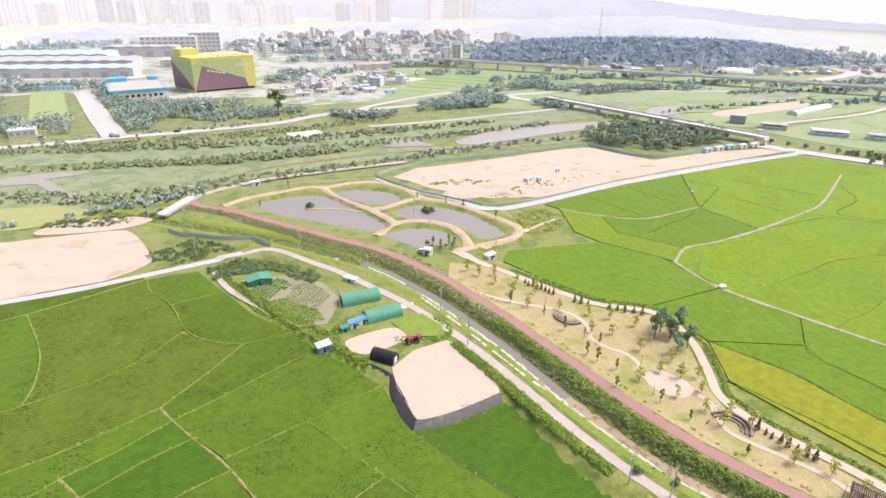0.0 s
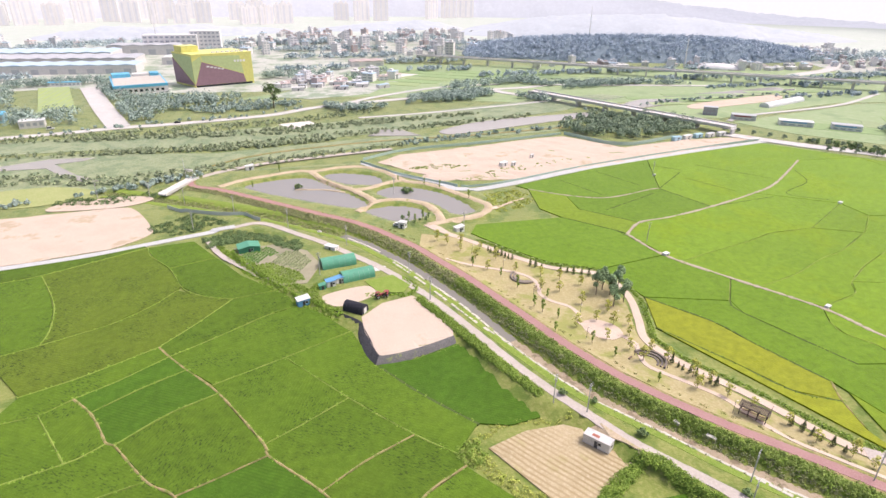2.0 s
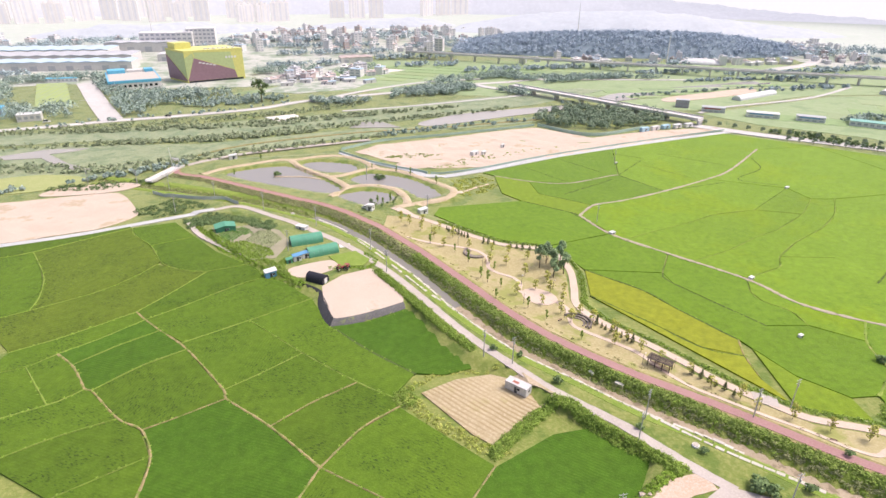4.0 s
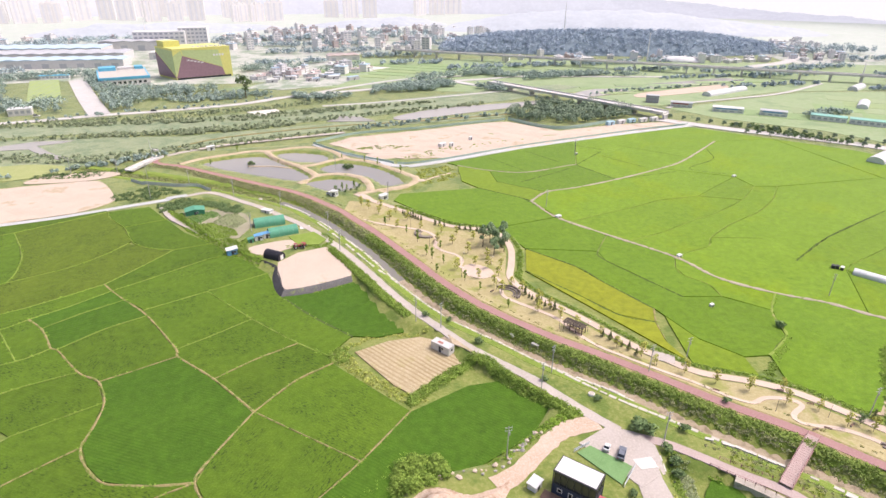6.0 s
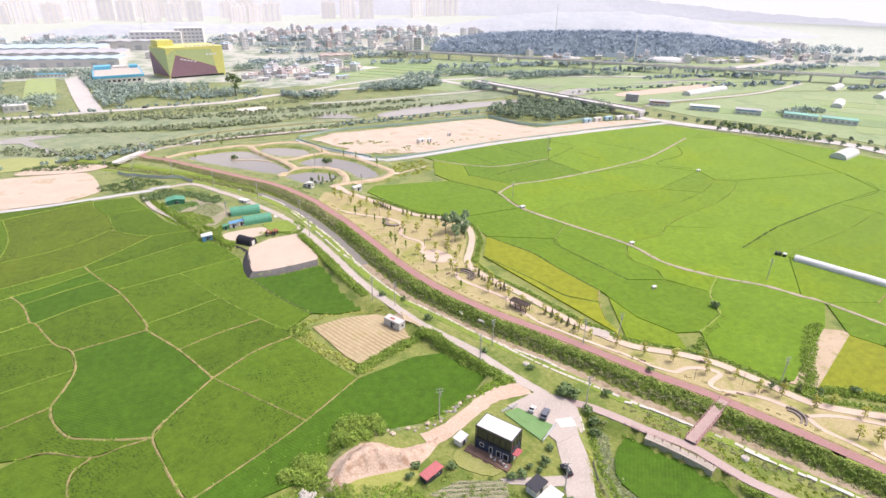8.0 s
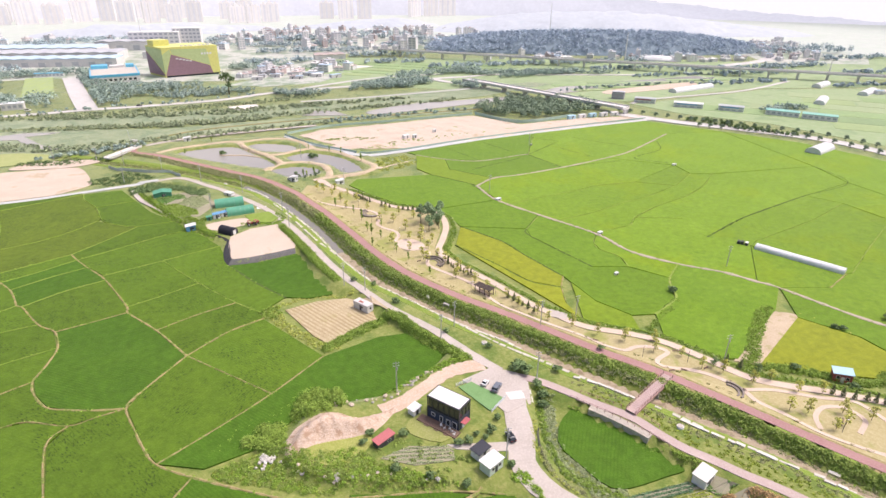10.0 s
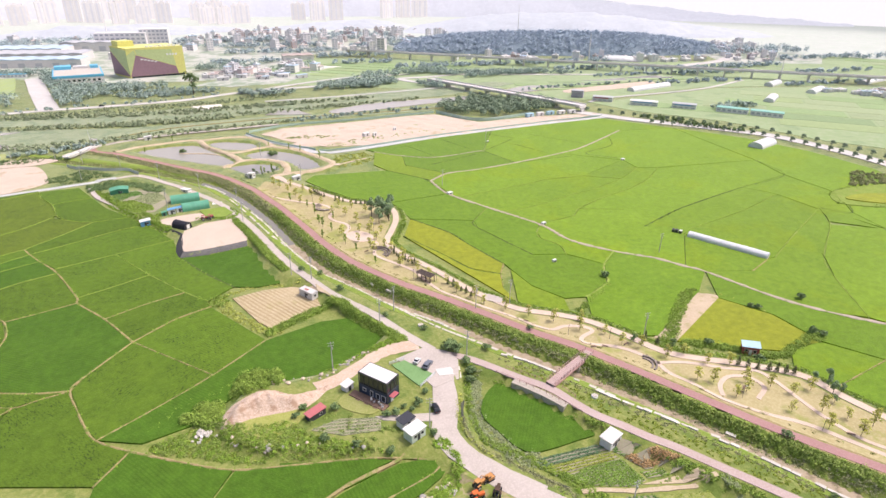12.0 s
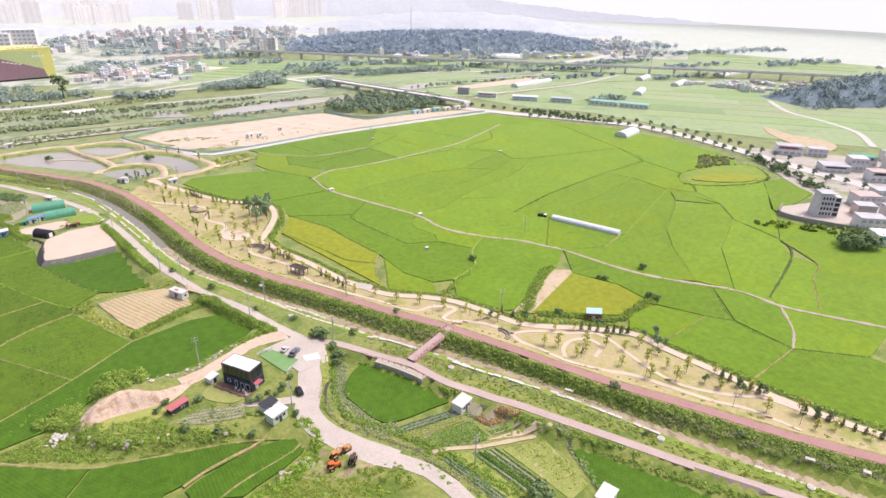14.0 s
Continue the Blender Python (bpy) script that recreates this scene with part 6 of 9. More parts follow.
# the long film tunnel in the paddies
tunnel(place(238, 91.8, 33, 0.35, 0), 4.0, 33.5, 2.1, M_FILM, "long low white film greenhouse in a paddy", name="film_greenhouse", ribs=16)
for i, (dx, dy) in enumerate(((226.6, 109), (225.6, 110.4), (224.4, 111.2))):
    hut(place(dx, dy, 33 + 8 * i, 0.35, 0), 1.5, 1.2, 1.3, M_DARK, M_DARK if i else M_WHITE, "dark machine box at a greenhouse", windows=0, name="machine_box", over=0.05, slope=0.1)

# ---------------------------------------------------------------- black house
house = thing("black_house", Matrix.Translation((76.0, 23.1, 2.35)) @ Matrix.Rotation(math.atan2(7.3, -6.7), 4, "Z"), "two-storey black framed house with a flat white roof", "house")
HL, HW, HH = 9.9, 5.2, 6.9        # length towards the heap, width, height
# local x runs along the long garden side, y towards the garden
part("lower_wall", box(0.12, -HW + 0.12, 0, HL - 0.12, -0.12, 3.1), paint("navy_panel", (0.045, 0.06, 0.10), 0.5), house)
part("upper_wall", box(0.25, -HW + 0.25, 3.3, HL - 0.25, -0.25, 6.5), M_GLASS, house, "dark glazed upper storey")
part("floor_band", box(0, -HW, 3.1, HL, 0, 3.3), M_DARK, house)
part("roof_frame", box(-0.05, -HW - 0.05, 6.5, HL + 0.05, 0.05, HH), M_DARK, house)
part("roof", box(0.22, -HW + 0.22, HH + 0.004, HL - 0.22, -0.22, HH + 0.05), paint("white_roof_membrane", (0.80, 0.78, 0.74), 0.6), house, "flat white roof membrane")
for x in (0, HL - 0.2):
    for y in (-HW, -0.2):
        part("corner_post", box(x, y, 0, x + 0.2, y + 0.2, 6.5), M_DARK, house)
for i in range(1, 6):
    x = HL * i / 6
    part("mullion", box(x - 0.04, -0.2, 3.3, x + 0.04, -0.1, 6.5), M_DARK, house)
for i in range(1, 3):
    y = -HW * i / 3
    for x in (0.1, HL - 0.2):
        part("mullion", box(x, y - 0.04, 3.3, x + 0.1, y + 0.04, 6.5), M_DARK, house)
for x0, x1, z0, z1 in ((0.7, 2.2, 0.2, 2.2), (2.7, 4.0, 0.2, 2.1), (5.0, 6.0, 0.3, 2.3), (7.4, 8.6, 1.1, 2.2)):
    w = part("window", box(x0, -0.13, z0, x1, -0.06, z1), M_WHITE, house, "white framed garden window")
    part("pane", box(x0 + 0.15, -0.062, z0 + 0.15, x1 - 0.15, -0.05, z1 - 0.15), M_GLASS, w)
part("entrance_awning", box(-1.5, -3.2, 2.5, 0.0, -0.6, 2.65), paint("red_awning", (0.48, 0.14, 0.15), 0.6), house, "red entrance awning")
part("entrance_door", box(-0.04, -2.6, 0, 0.1, -1.5, 2.2), M_WHITE, house)
deck = thing("timber_deck", house.matrix_world @ Matrix.Translation((0, 0, 0)), "brown timber terrace along the house", "deck")
for i in range(16):
    part("board", box(-0.6, 0.12 + i * 0.16, -0.1, HL + 1.5, 0.27 + i * 0.16, 0.28), M_WOOD, deck)
for i in range(3):
    part("step", box(1.5 + 3 * i, 2.72, -0.1, 2.9 + 3 * i, 3.1, 0.12), M_WOOD, deck)
for k, (x, y) in enumerate(((1.2, 1.4), (2.2, 1.0), (3.4, 1.5), (0.2, 1.9), (4.6, 1.2))):
    s = thing("garden_chair", house.matrix_world @ Matrix.Translation((x, y, 0.28)) @ Matrix.Rotation(k, 4, "Z"), "white plastic garden chair on a deck", "chair", "deck chairs")
    part("seat", box(-0.25, -0.25, 0.38, 0.25, 0.25, 0.44), M_WHITE, s)
    part("backrest", box(-0.25, 0.2, 0.44, 0.25, 0.26, 0.9), M_WHITE, s)
    for dx in (-0.21, 0.21):
        for dy in (-0.21, 0.21):
            part("leg", box(dx - 0.03, dy - 0.03, 0, dx + 0.03, dy + 0.03, 0.38), M_WHITE, s)
patch("artificial_turf", [(80.2, 40.2), (84.3, 41.6), (91, 33.2), (86, 28.8)], surface("green_turf", ((0.15, 0.28, 0.10), (0.19, 0.34, 0.13), (0.22, 0.36, 0.15)), 5, 0.4, bump=0.2), 0.3, "bright artificial turf lawn", "lawn", cell=3)
patch("garden_lawn", [(64, 29.5), (69.5, 31.5), (75.5, 24), (71, 20.5), (64, 25)], surface("yellow_green_lawn", ((0.26, 0.29, 0.07), (0.32, 0.335, 0.11), (0.38, 0.37, 0.16)), 4, 0.5, bump=0.4), 0.2, "yellow-green house lawn", "lawn", cell=2, smooth=True)
patch("rough_lawn", [(37.2, 25.3), (42.6, 26.6), (49.7, 26.8), (54.3, 27.2), (54.2, 23.7), (51.7, 21), (48.2, 18.4), (42.8, 19), (38.6, 22)], surface("yellow_rough_grass", ((0.27, 0.30, 0.06), (0.33, 0.36, 0.09), (0.40, 0.39, 0.15)), 4, 0.5, bump=0.5), 0.22, "yellow-green rough grass", "lawn", cell=2, smooth=True)
patch("concrete_apron", [(92.2, 35.2), (99.5, 34.8), (99.2, 31.3), (92.6, 31.8)], paint("fresh_concrete", (0.70, 0.67, 0.61), 0.8), 0.3, "pale new concrete apron", "pavement", cell=3)
patch("lane_branch", [(72, 19.5), (78, 18.5), (88, 17), (88, 14), (82, 15), (74, 17.5)], M_CONC, 0.16, "short concrete lane to the cabin", "road", cell=3)
ribbon("dirt_track", [(58, 35), (64, 37.5), (72, 43), (80, 48), (90, 49)], 5.0, surface("pinkish_sand_track", ((0.50, 0.37, 0.26), (0.59, 0.46, 0.35), (0.66, 0.55, 0.44)), 5, 0.5, bump=0.4), 0.10, "wide pinkish sandy track", "track", wobble=0.2)
yard_fence = thing("yard_fence", Matrix.Identity(4), "pale steel fence round a turf lawn", "fence")
for a, b in (((79.6, 40.6), (84.4, 42.2)), ((91.6, 33.0), (86.2, 28.2))):
    n = 4
    for i in range(n + 1):
        x, y = a[0] + (b[0] - a[0]) * i / n, a[1] + (b[1] - a[1]) * i / n
        part("post", box(x - 0.06, y - 0.06, 2.3, x + 0.06, y + 0.06, 3.5), M_WHITE, yard_fence)
        if i < n:
            x2, y2 = a[0] + (b[0] - a[0]) * (i + 1) / n, a[1] + (b[1] - a[1]) * (i + 1) / n
            bm = None
            for z in (2.55, 2.8, 3.05, 3.3):
                bm = rod((x, y, z), (x2, y2, z), 0.06, None, 4, bm)
            part("fence_panel", bm, M_PANEL, yard_fence)


def mound(name, poly, tall, material, label, category, seed=1, cell=0.9):
    """A heap of loose stuff on an outline, highest in its middle."""
    p = [tuple(v) for v in spline(poly, 1.0, True)]
    lo, hi = np.min(p, 0), np.max(p, 0)
    xs, ys = np.arange(lo[0] - cell, hi[0] + 2 * cell, cell), np.arange(lo[1] - cell, hi[1] + 2 * cell, cell)
    X, Y = np.meshgrid(xs, ys)
    d = far_from(X.ravel(), Y.ravel(), p + p[:1])
    ins = within(X.ravel(), Y.ravel(), p)
    rise = np.where(ins, tall * ramp(d, 0, tall * 1.5), -0.4 * ramp(d, 0, cell))
    rough = np.array([noise.fractal(Vector((x * 0.5, y * 0.5, seed)), 1.0, 2.0, 4) for x, y in zip(X.ravel(), Y.ravel())])
    gully = np.abs(np.sin(X.ravel() * 1.1 + Y.ravel() * 0.25 + 2.2 * rough))
    rise = np.where(ins, rise * (1 - 0.22 * (1 - gully) ** 2), rise)
    z = level(X.ravel(), Y.ravel()) + 0.1 + rise + np.where(ins, rough * 0.28 * np.clip(rise, 0.2, 1), 0)
    nx_ = len(xs)
    keep = ins | (d < cell * 1.5)
    faces = []
    for j in range(len(ys) - 1):
        for i in range(nx_ - 1):
            q = (j * nx_ + i, j * nx_ + i + 1, (j + 1) * nx_ + i + 1, (j + 1) * nx_ + i)
            if all(keep[k] for k in q):
                faces.append(q)
    me = mesh_of(list(zip(X.ravel(), Y.ravel(), z)), faces, name)
    bm = bmesh.new()
    bm.from_mesh(me)
    bmesh.ops.delete(bm, geom=[v for v in bm.verts if not v.link_faces], context="VERTS")
    bpy.data.meshes.remove(me)
    return link(name, bm, material, None, label, category, smooth=True)


M_HEAP = surface("pinkish_sand_heap", ((0.48, 0.35, 0.25), (0.58, 0.45, 0.34), (0.67, 0.55, 0.44)), 2.2, 0.5, bump=0.8, spots=((0.40, 0.27, 0.18), 2.8, 0.42))
mound("sand_heap", [(33.6, 25.6), (34.5, 31.1), (37.4, 34.6), (42.4, 37.6), (46.9, 36.8), (51.3, 34), (58, 34.5), (62, 36), (59, 31.5), (54.1, 27.3), (49.7, 26.5), (42.7, 26.3), (37.9, 25)], 3.6, M_HEAP, "long heap of pinkish excavated sand", "heap", 2, 0.55)
rubble = thing("rubble_heap", place(28.8, 25.6, 0, 0.0), "small heap of white broken concrete", "heap")
rub_rng = random.Random(9)
for k in range(34):
    piece = new("rubble_piece", SLABS[k % 4])
    px, py = rub_rng.gauss(0, 1.25), rub_rng.gauss(0, 1.0)
    piece.matrix_world = Matrix.Translation((px, py, 0.25 + max(0, 0.7 - 0.3 * math.hypot(px, py)))) @ Euler((rub_rng.uniform(-0.6, 0.6), rub_rng.uniform(-0.6, 0.6), rub_rng.uniform(0, 6.28))).to_matrix().to_4x4() @ Matrix.Diagonal((rub_rng.uniform(0.5, 1.3), rub_rng.uniform(0.4, 0.9), rub_rng.uniform(0.3, 0.6), 1))
    piece.parent = rubble
mound("sand_ridge", [(120, 297), (160, 308), (220, 322), (270, 333), (300, 340), (260, 336), (200, 326), (140, 308)], 2.4, M_SAND, "long low ridge of dug sand", "heap", 4, 2.5)
mound("sand_ridge", [(60, 300), (80, 299), (100, 302), (84, 308), (64, 312)], 1.3, M_SAND, "low uneven sand heap", "heap", 5, 2.0)

# loose stones round the heap
rock_rng = random.Random(5)
rocks = []
for k in range(4):
    bm = bmesh.new()
    bmesh.ops.create_icosphere(bm, subdivisions=1, radius=0.5)
    for v in bm.verts:
        v.co *= rock_rng.uniform(0.7, 1.2)
        v.co.z *= 0.6
    me = bpy.data.meshes.new("boulder")
    bm.to_mesh(me), bm.free()
    me.materials.append(M_GREYC if k % 2 else M_SAND)
    rocks.append(me)
for band, n in (([(46, 40.5), (54, 39.5), (60, 40.5), (66, 44), (74, 50)], 34), ([(36, 20), (44, 15.5), (58, 12.5), (70, 9)], 14), ([(78, -8), (83, -6), (86, -8)], 14)):
    line = spline(band, 0.5)
    for _ in range(n):
        p = rock_rng.choice(line)
        x, y, s = p.x + rock_rng.uniform(-1.3, 1.3), p.y + rock_rng.uniform(-1.3, 1.3), rock_rng.uniform(0.5, 1.7)
        o = new("boulder", rock_rng.choice(rocks))
        o.matrix_world = place(x, y, rock_rng.uniform(0, 360), 0.1) @ Matrix.Diagonal((s, s, s, 1))
        tagged(o, "pale broken stone lying in weeds", "stone", "loose stones")

M_EDGING = surface("pale_edging_stone", ((0.50, 0.46, 0.38), (0.60, 0.56, 0.48), (0.68, 0.64, 0.57)), 1.2, 0.2, bump=0.4, spots=((0.30, 0.29, 0.2), 1.0, 0.34))
# pale broken stone edging of the stream
edging = thing("stone_edging", Matrix.Identity(4), "broken line of pale stone edging beside the stream", "edging")
edge_rng = random.Random(8)
line = spline([(24, 203), (31, 186.5), (38.6, 166), (45, 149), (52, 134), (58, 122), (65.5, 108.5), (76.5, 89.5), (87, 74), (98, 58), (110, 44), (118.4, 34), (124.2, 27.4), (129.8, 21.2), (134.2, 15.5), (139.1, 8.4), (145.6, 1.1), (150, -4.7), (157, -11.7), (163, -19.4), (176, -38)], 2.6)
for a, b in zip(line[:-1], line[1:]):
    if edge_rng.random() < 0.24:
        continue
    d = (b - a).normalized()
    z = max(lev(a.x, a.y), lev(b.x, b.y))
    w, h = edge_rng.uniform(0.3, 0.55), edge_rng.uniform(0.1, 0.22)
    bm = box(0, -w, -0.7, (b - a).length * edge_rng.uniform(0.7, 0.97), w, h, None, 0.05)
    bm.transform(Matrix.Translation((a.x, a.y, z)) @ Matrix.Rotation(math.atan2(d.y, d.x), 4, "Z"))
    part("edging_slab", bm, M_EDGING, edging)

# gutter ditch beside the lower road
ribbon("gutter_ditch", [(102.3, 34.4), (99.9, 29.4), (98.3, 24.9), (95.6, 18.7), (94.3, 11.7), (95.9, 6.1), (99.3, -0.1), (103.1, -4.4), (106.9, -8.2), (112, -13)], 0.7, surface("wet_dark_mud", ((0.04, 0.045, 0.035), (0.07, 0.075, 0.06), (0.12, 0.12, 0.10)), 2, 0.3, rough=0.5, bump=0.2), 0.12, "narrow dark gutter ditch along a lane", "ditch")
greenery("ditch_grass", along([(104, 30.5), (101.4, 26), (99, 21), (97.6, 15), (98, 9), (100.5, 3.4), (104.5, -2), (109, -5)], 2.6, 0.7, 171, (0.45, 0.8), 0.6, 0.0), 16, 0.24, M_REED, "grey-green grass beside a ditch", seed=171)
greenery("ditch_grass", along([(101, 33), (98.6, 28), (97, 24), (94.4, 18.6), (93.2, 11.7), (94.6, 5.6), (98, -1)], 1.2, 0.7, 172, (0.35, 0.6), 0.6, 0.0, skip=0.2), 14, 0.22, M_GRASS, "yellow-green grass beside a ditch", seed=172)
greenery("bank_weeds", along([(124.8, 5.2), (128.6, 0.6), (131, -1.8)], 3.0, 0.7, 173, (0.5, 0.9), 0.7, 0.0), 16, 0.26, M_BUSH, "weeds on the bank below a path", seed=173)

greenery("wall_weeds", along([(107.6, 27.6), (111.2, 24), (113.8, 20.9), (116.5, 17.5), (119, 13.9), (121.2, 10.2), (124, 6.6)], 1.3, 0.6, 196, (0.3, 0.55), 0.6, 0.0, skip=0.25), 14, 0.22, M_HEDGE, "low weeds at the foot of a wall", seed=196)

# ---------------------------------------------------------------- crops in rows
M_CROP = surface("crop_leaves", ((0.10, 0.22, 0.04), (0.15, 0.29, 0.06), (0.20, 0.33, 0.09)), 3, 0.4, bump=0, leafy=True)
M_CORN = surface("dry_corn", ((0.36, 0.22, 0.09), (0.47, 0.31, 0.14), (0.55, 0.40, 0.21)), 3, 0.4, bump=0, leafy=True)
M_SOIL = MATS["garden_soil"]


def crop(poly, spacing, way, material, size, tall, n, leaf, label, seed, soil=M_SOIL):
    """A plot with planted rows: soil and, on it, lines of plants."""
    patch("crop_soil", poly, soil, 0.12, "tilled soil of a vegetable plot", "plot", cell=4)
    rng = random.Random(seed)
    c = Vector((sum(p[0] for p in poly) / len(poly), sum(p[1] for p in poly) / len(poly)))
    u = Vector((math.cos(radians(way)), math.sin(radians(way))))
    v = Vector((-u.y, u.x))
    spots = []
    for i in range(-60, 61):
        for j in range(-90, 91):
            q = c + v * (i * spacing) + u * (j * size * 1.1 + rng.uniform(-0.1, 0.1))
            spots.append((q.x, q.y))
    s = np.array(spots)
    s = s[within(s[:, 0], s[:, 1], [tuple(p) for p in poly])]
    z = level(s[:, 0], s[:, 1]) + 0.1
    rad = np.array([size * rng.uniform(0.7, 1.15) for _ in s])
    greenery("crop_rows", np.column_stack([s, z, rad, rad * tall]), n, leaf, material, label, "crop", seed)


M_LEEK = surface("blue_green_vegetable", ((0.10, 0.19, 0.09), (0.15, 0.255, 0.125), (0.21, 0.32, 0.17)), 3, 0.4, bump=0, leafy=True)
M_SWEET = surface("yellow_green_vegetable", ((0.27, 0.33, 0.04), (0.35, 0.40, 0.07), (0.43, 0.46, 0.11)), 3, 0.4, bump=0, leafy=True)
M_LEAFY = surface("bright_green_vegetable", ((0.15, 0.27, 0.035), (0.22, 0.355, 0.055), (0.31, 0.43, 0.10)), 3, 0.4, bump=0, leafy=True)
crop([(129.4, -7.8), (137.2, -8.2), (141.2, -12.8), (132.4, -12.4)], 0.75, -2, M_CORN, 0.45, 2.2, 10, 0.3, "dry brown corn standing in rows", 51)
crop([(107.4, -3.4), (124.7, -2.0), (126.6, -4.3), (108.8, -5.8)], 1.0, 3, M_LEEK, 0.45, 0.8, 12, 0.24, "dark blue-green vegetable rows", 52)
crop([(109.3, -6.3), (127, -4.9), (127.9, -7.2), (110.5, -9.0)], 0.9, 3, M_SWEET, 0.42, 0.8, 12, 0.24, "yellow-green vegetable strip", 64)
crop([(111.9, -9.5), (128.1, -7.6), (130.6, -15.4), (126.7, -16.4), (115.8, -13)], 0.75, 3, M_LEAFY, 0.5, 0.8, 12, 0.26, "leafy bright green vegetables", 53)
crop([(126.9, -4.3), (131.3, -3), (134.4, -6.8), (129.6, -7.3)], 0.85, -20, M_CROP, 0.42, 0.8, 12, 0.24, "leafy green vegetables behind the corn", 54)
crop([(130.9, -12.9), (141, -13.6), (143, -15.6), (131.3, -14.9)], 0.8, 3, M_LEAFY, 0.42, 0.8, 12, 0.24, "bright green vegetable strip", 55)
crop([(123.4, -18.6), (130.1, -19.9), (135.3, -33.9), (129.0, -34.2)], 1.25, -70, M_CROP, 0.48, 1.0, 12, 0.26, "dark green rows of tall vegetables", 56)
crop([(124.6, -19.4), (127.4, -20), (133, -33.8), (130.6, -34)], 2.5, -70, M_LEAFY, 0.5, 1.2, 12, 0.26, "bright rows between darker vegetables", 65)
crop([(115.8, -17.4), (118, -17.6), (125.2, -35.2), (122.6, -35.4)], 0.9, -68, M_LEEK, 0.45, 0.7, 12, 0.24, "blue-green netted vegetable rows", 66)
patch("grass_plot", [(118.7, -17.2), (123.2, -18.6), (128.6, -34.4), (132.4, -38.4), (124.9, -35.4)], surface("rank_plot_grass", ((0.22, 0.28, 0.045), (0.31, 0.35, 0.075), (0.40, 0.39, 0.14)), 4, 0.5, bump=0.6, spots=((0.15, 0.23, 0.04), 3.0, 0.42)), 0.2, "yellow-green grassy plot between crops", "plot", cell=4)
greenery("plot_grass", inside([(118.7, -17.2), (123.2, -18.6), (128.6, -34.4), (132.4, -38.4), (124.9, -35.4)], 170, 67, (0.3, 0.6), 0.5), 8, 0.26, M_VERGE, "rough grass on a plot", "grass", seed=67)
ribbon("garden_track", [(114.4, -14.8), (118.3, -15.2), (126.3, -17.6), (133.9, -18.8), (140.5, -19.8), (146.4, -19.6)], 1.3, M_BARE, 0.24, "bare earth track between plots", "track", across=2, wobble=0.25)
greenery("ditch_weeds", along([(94.8, 14), (94.6, 8), (96.6, 3), (104.6, -6.4), (110.9, -13.8), (116, -22.8), (120.3, -32)], 2.2, 0.55, 68, (0.35, 0.75), 0.8, 0.0), 12, 0.24, M_SCRUB, "tangled grey-green weeds along a ditch", seed=68)
greenery("border_reeds", along([(147.8, -20.5), (147.6, -29.2), (146, -41.6)], 2.0, 0.6, 69, (0.4, 0.8), 1.0, 0.0), 14, 0.26, M_REED, "pale reeds along a paddy edge", seed=69)
crop([(55.5, 18.5), (63, 21), (73.3, 18.6), (72.8, 14.2), (63.2, 14.6)], 1.2, -8, M_REED, 0.42, 0.7, 12, 0.24, "grey-green netted vegetable rows", 57)
crop([(-36, 226), (-24, 229), (-19, 221), (-30, 209)], 1.5, 60, M_CROP, 0.62, 0.8, 18, 0.34, "vegetable rows on a farm plot", 58)
crop([(-18.4, 220.6), (-12, 220), (-6, 208), (-11, 201), (-22, 211)], 1.5, 60, M_REED, 0.62, 0.8, 18, 0.34, "grey-green vegetable rows on a farm plot", 59)
crop([(-29.6, 208.4), (-22.6, 210.4), (-11.6, 200.2), (-9.6, 193), (-18, 191)], 1.2, 60, M_BUSH, 0.6, 0.8, 18, 0.34, "dark green vegetable rows on a farm plot", 60)
patch("sandy_plot", [(128.8, -16.2), (139, -16), (143.5, -17), (145.4, -19.4), (138.7, -18.4)], M_BARE, 0.14, "bare earth plot with a few shrubs", "plot", cell=4)
patch("fallow_plot", [(131.2, -20.4), (142.9, -22.0), (144.6, -38.5), (138, -40.5), (136, -34.1)], surface("fallow_grass", ((0.21, 0.27, 0.05), (0.29, 0.33, 0.085), (0.37, 0.35, 0.15)), 4, 0.5, bump=0.6, spots=((0.42, 0.37, 0.22), 3.0, 0.36)), 0.14, "fallow yellow-green weedy plot", "plot", cell=4)
greenery("plot_grass", inside([(134, -20.8), (142.9, -22.0), (144.6, -38.5), (140, -39.5)], 260, 70, (0.3, 0.6), 0.5), 8, 0.26, M_VERGE, "rough weeds on a fallow plot", "grass", seed=70)
plant_spot = make_tree("round_bush", 4.4, 3.2, 0.2, 90, 0.4, M_TREE, "large rounded grey-green bush between plots", 33, "round")
plant_spot.matrix_world = Matrix.Translation((131.6, -37.4, lev(131.6, -37.4)))
greenery("sedge", inside([(140, -17.3), (132, -17.3), (136, -16.3), (146, -15.6)], 16, 62, (0.3, 0.6), 1.0), 14, 0.24, M_BUSH, "small shrubs on sand", seed=62)
greenery("berry_shrubs", along(REDPATH[8:], 1.2, 1.2, 63, (0.5, 0.9), 0.6, 4.4, skip=0.62), 18, 0.22, surface("brownish_shrub", ((0.16, 0.17, 0.05), (0.23, 0.23, 0.07), (0.30, 0.28, 0.11)), 3, 0.4, bump=0, leafy=True), "low brownish shrubs on the park lawn", seed=63)

# ---------------------------------------------------------------- vehicles and machines
def wheel(ob, x, y, r, w):
    t = part("wheel", rod((x, y - w / 2, r), (x, y + w / 2, r), r, None, 14), M_TYRE, ob)
    part("rim", rod((x, y - w / 2 - 0.01, r), (x, y + w / 2 + 0.01, r), r * 0.58, None, 10), M_STEEL, t)


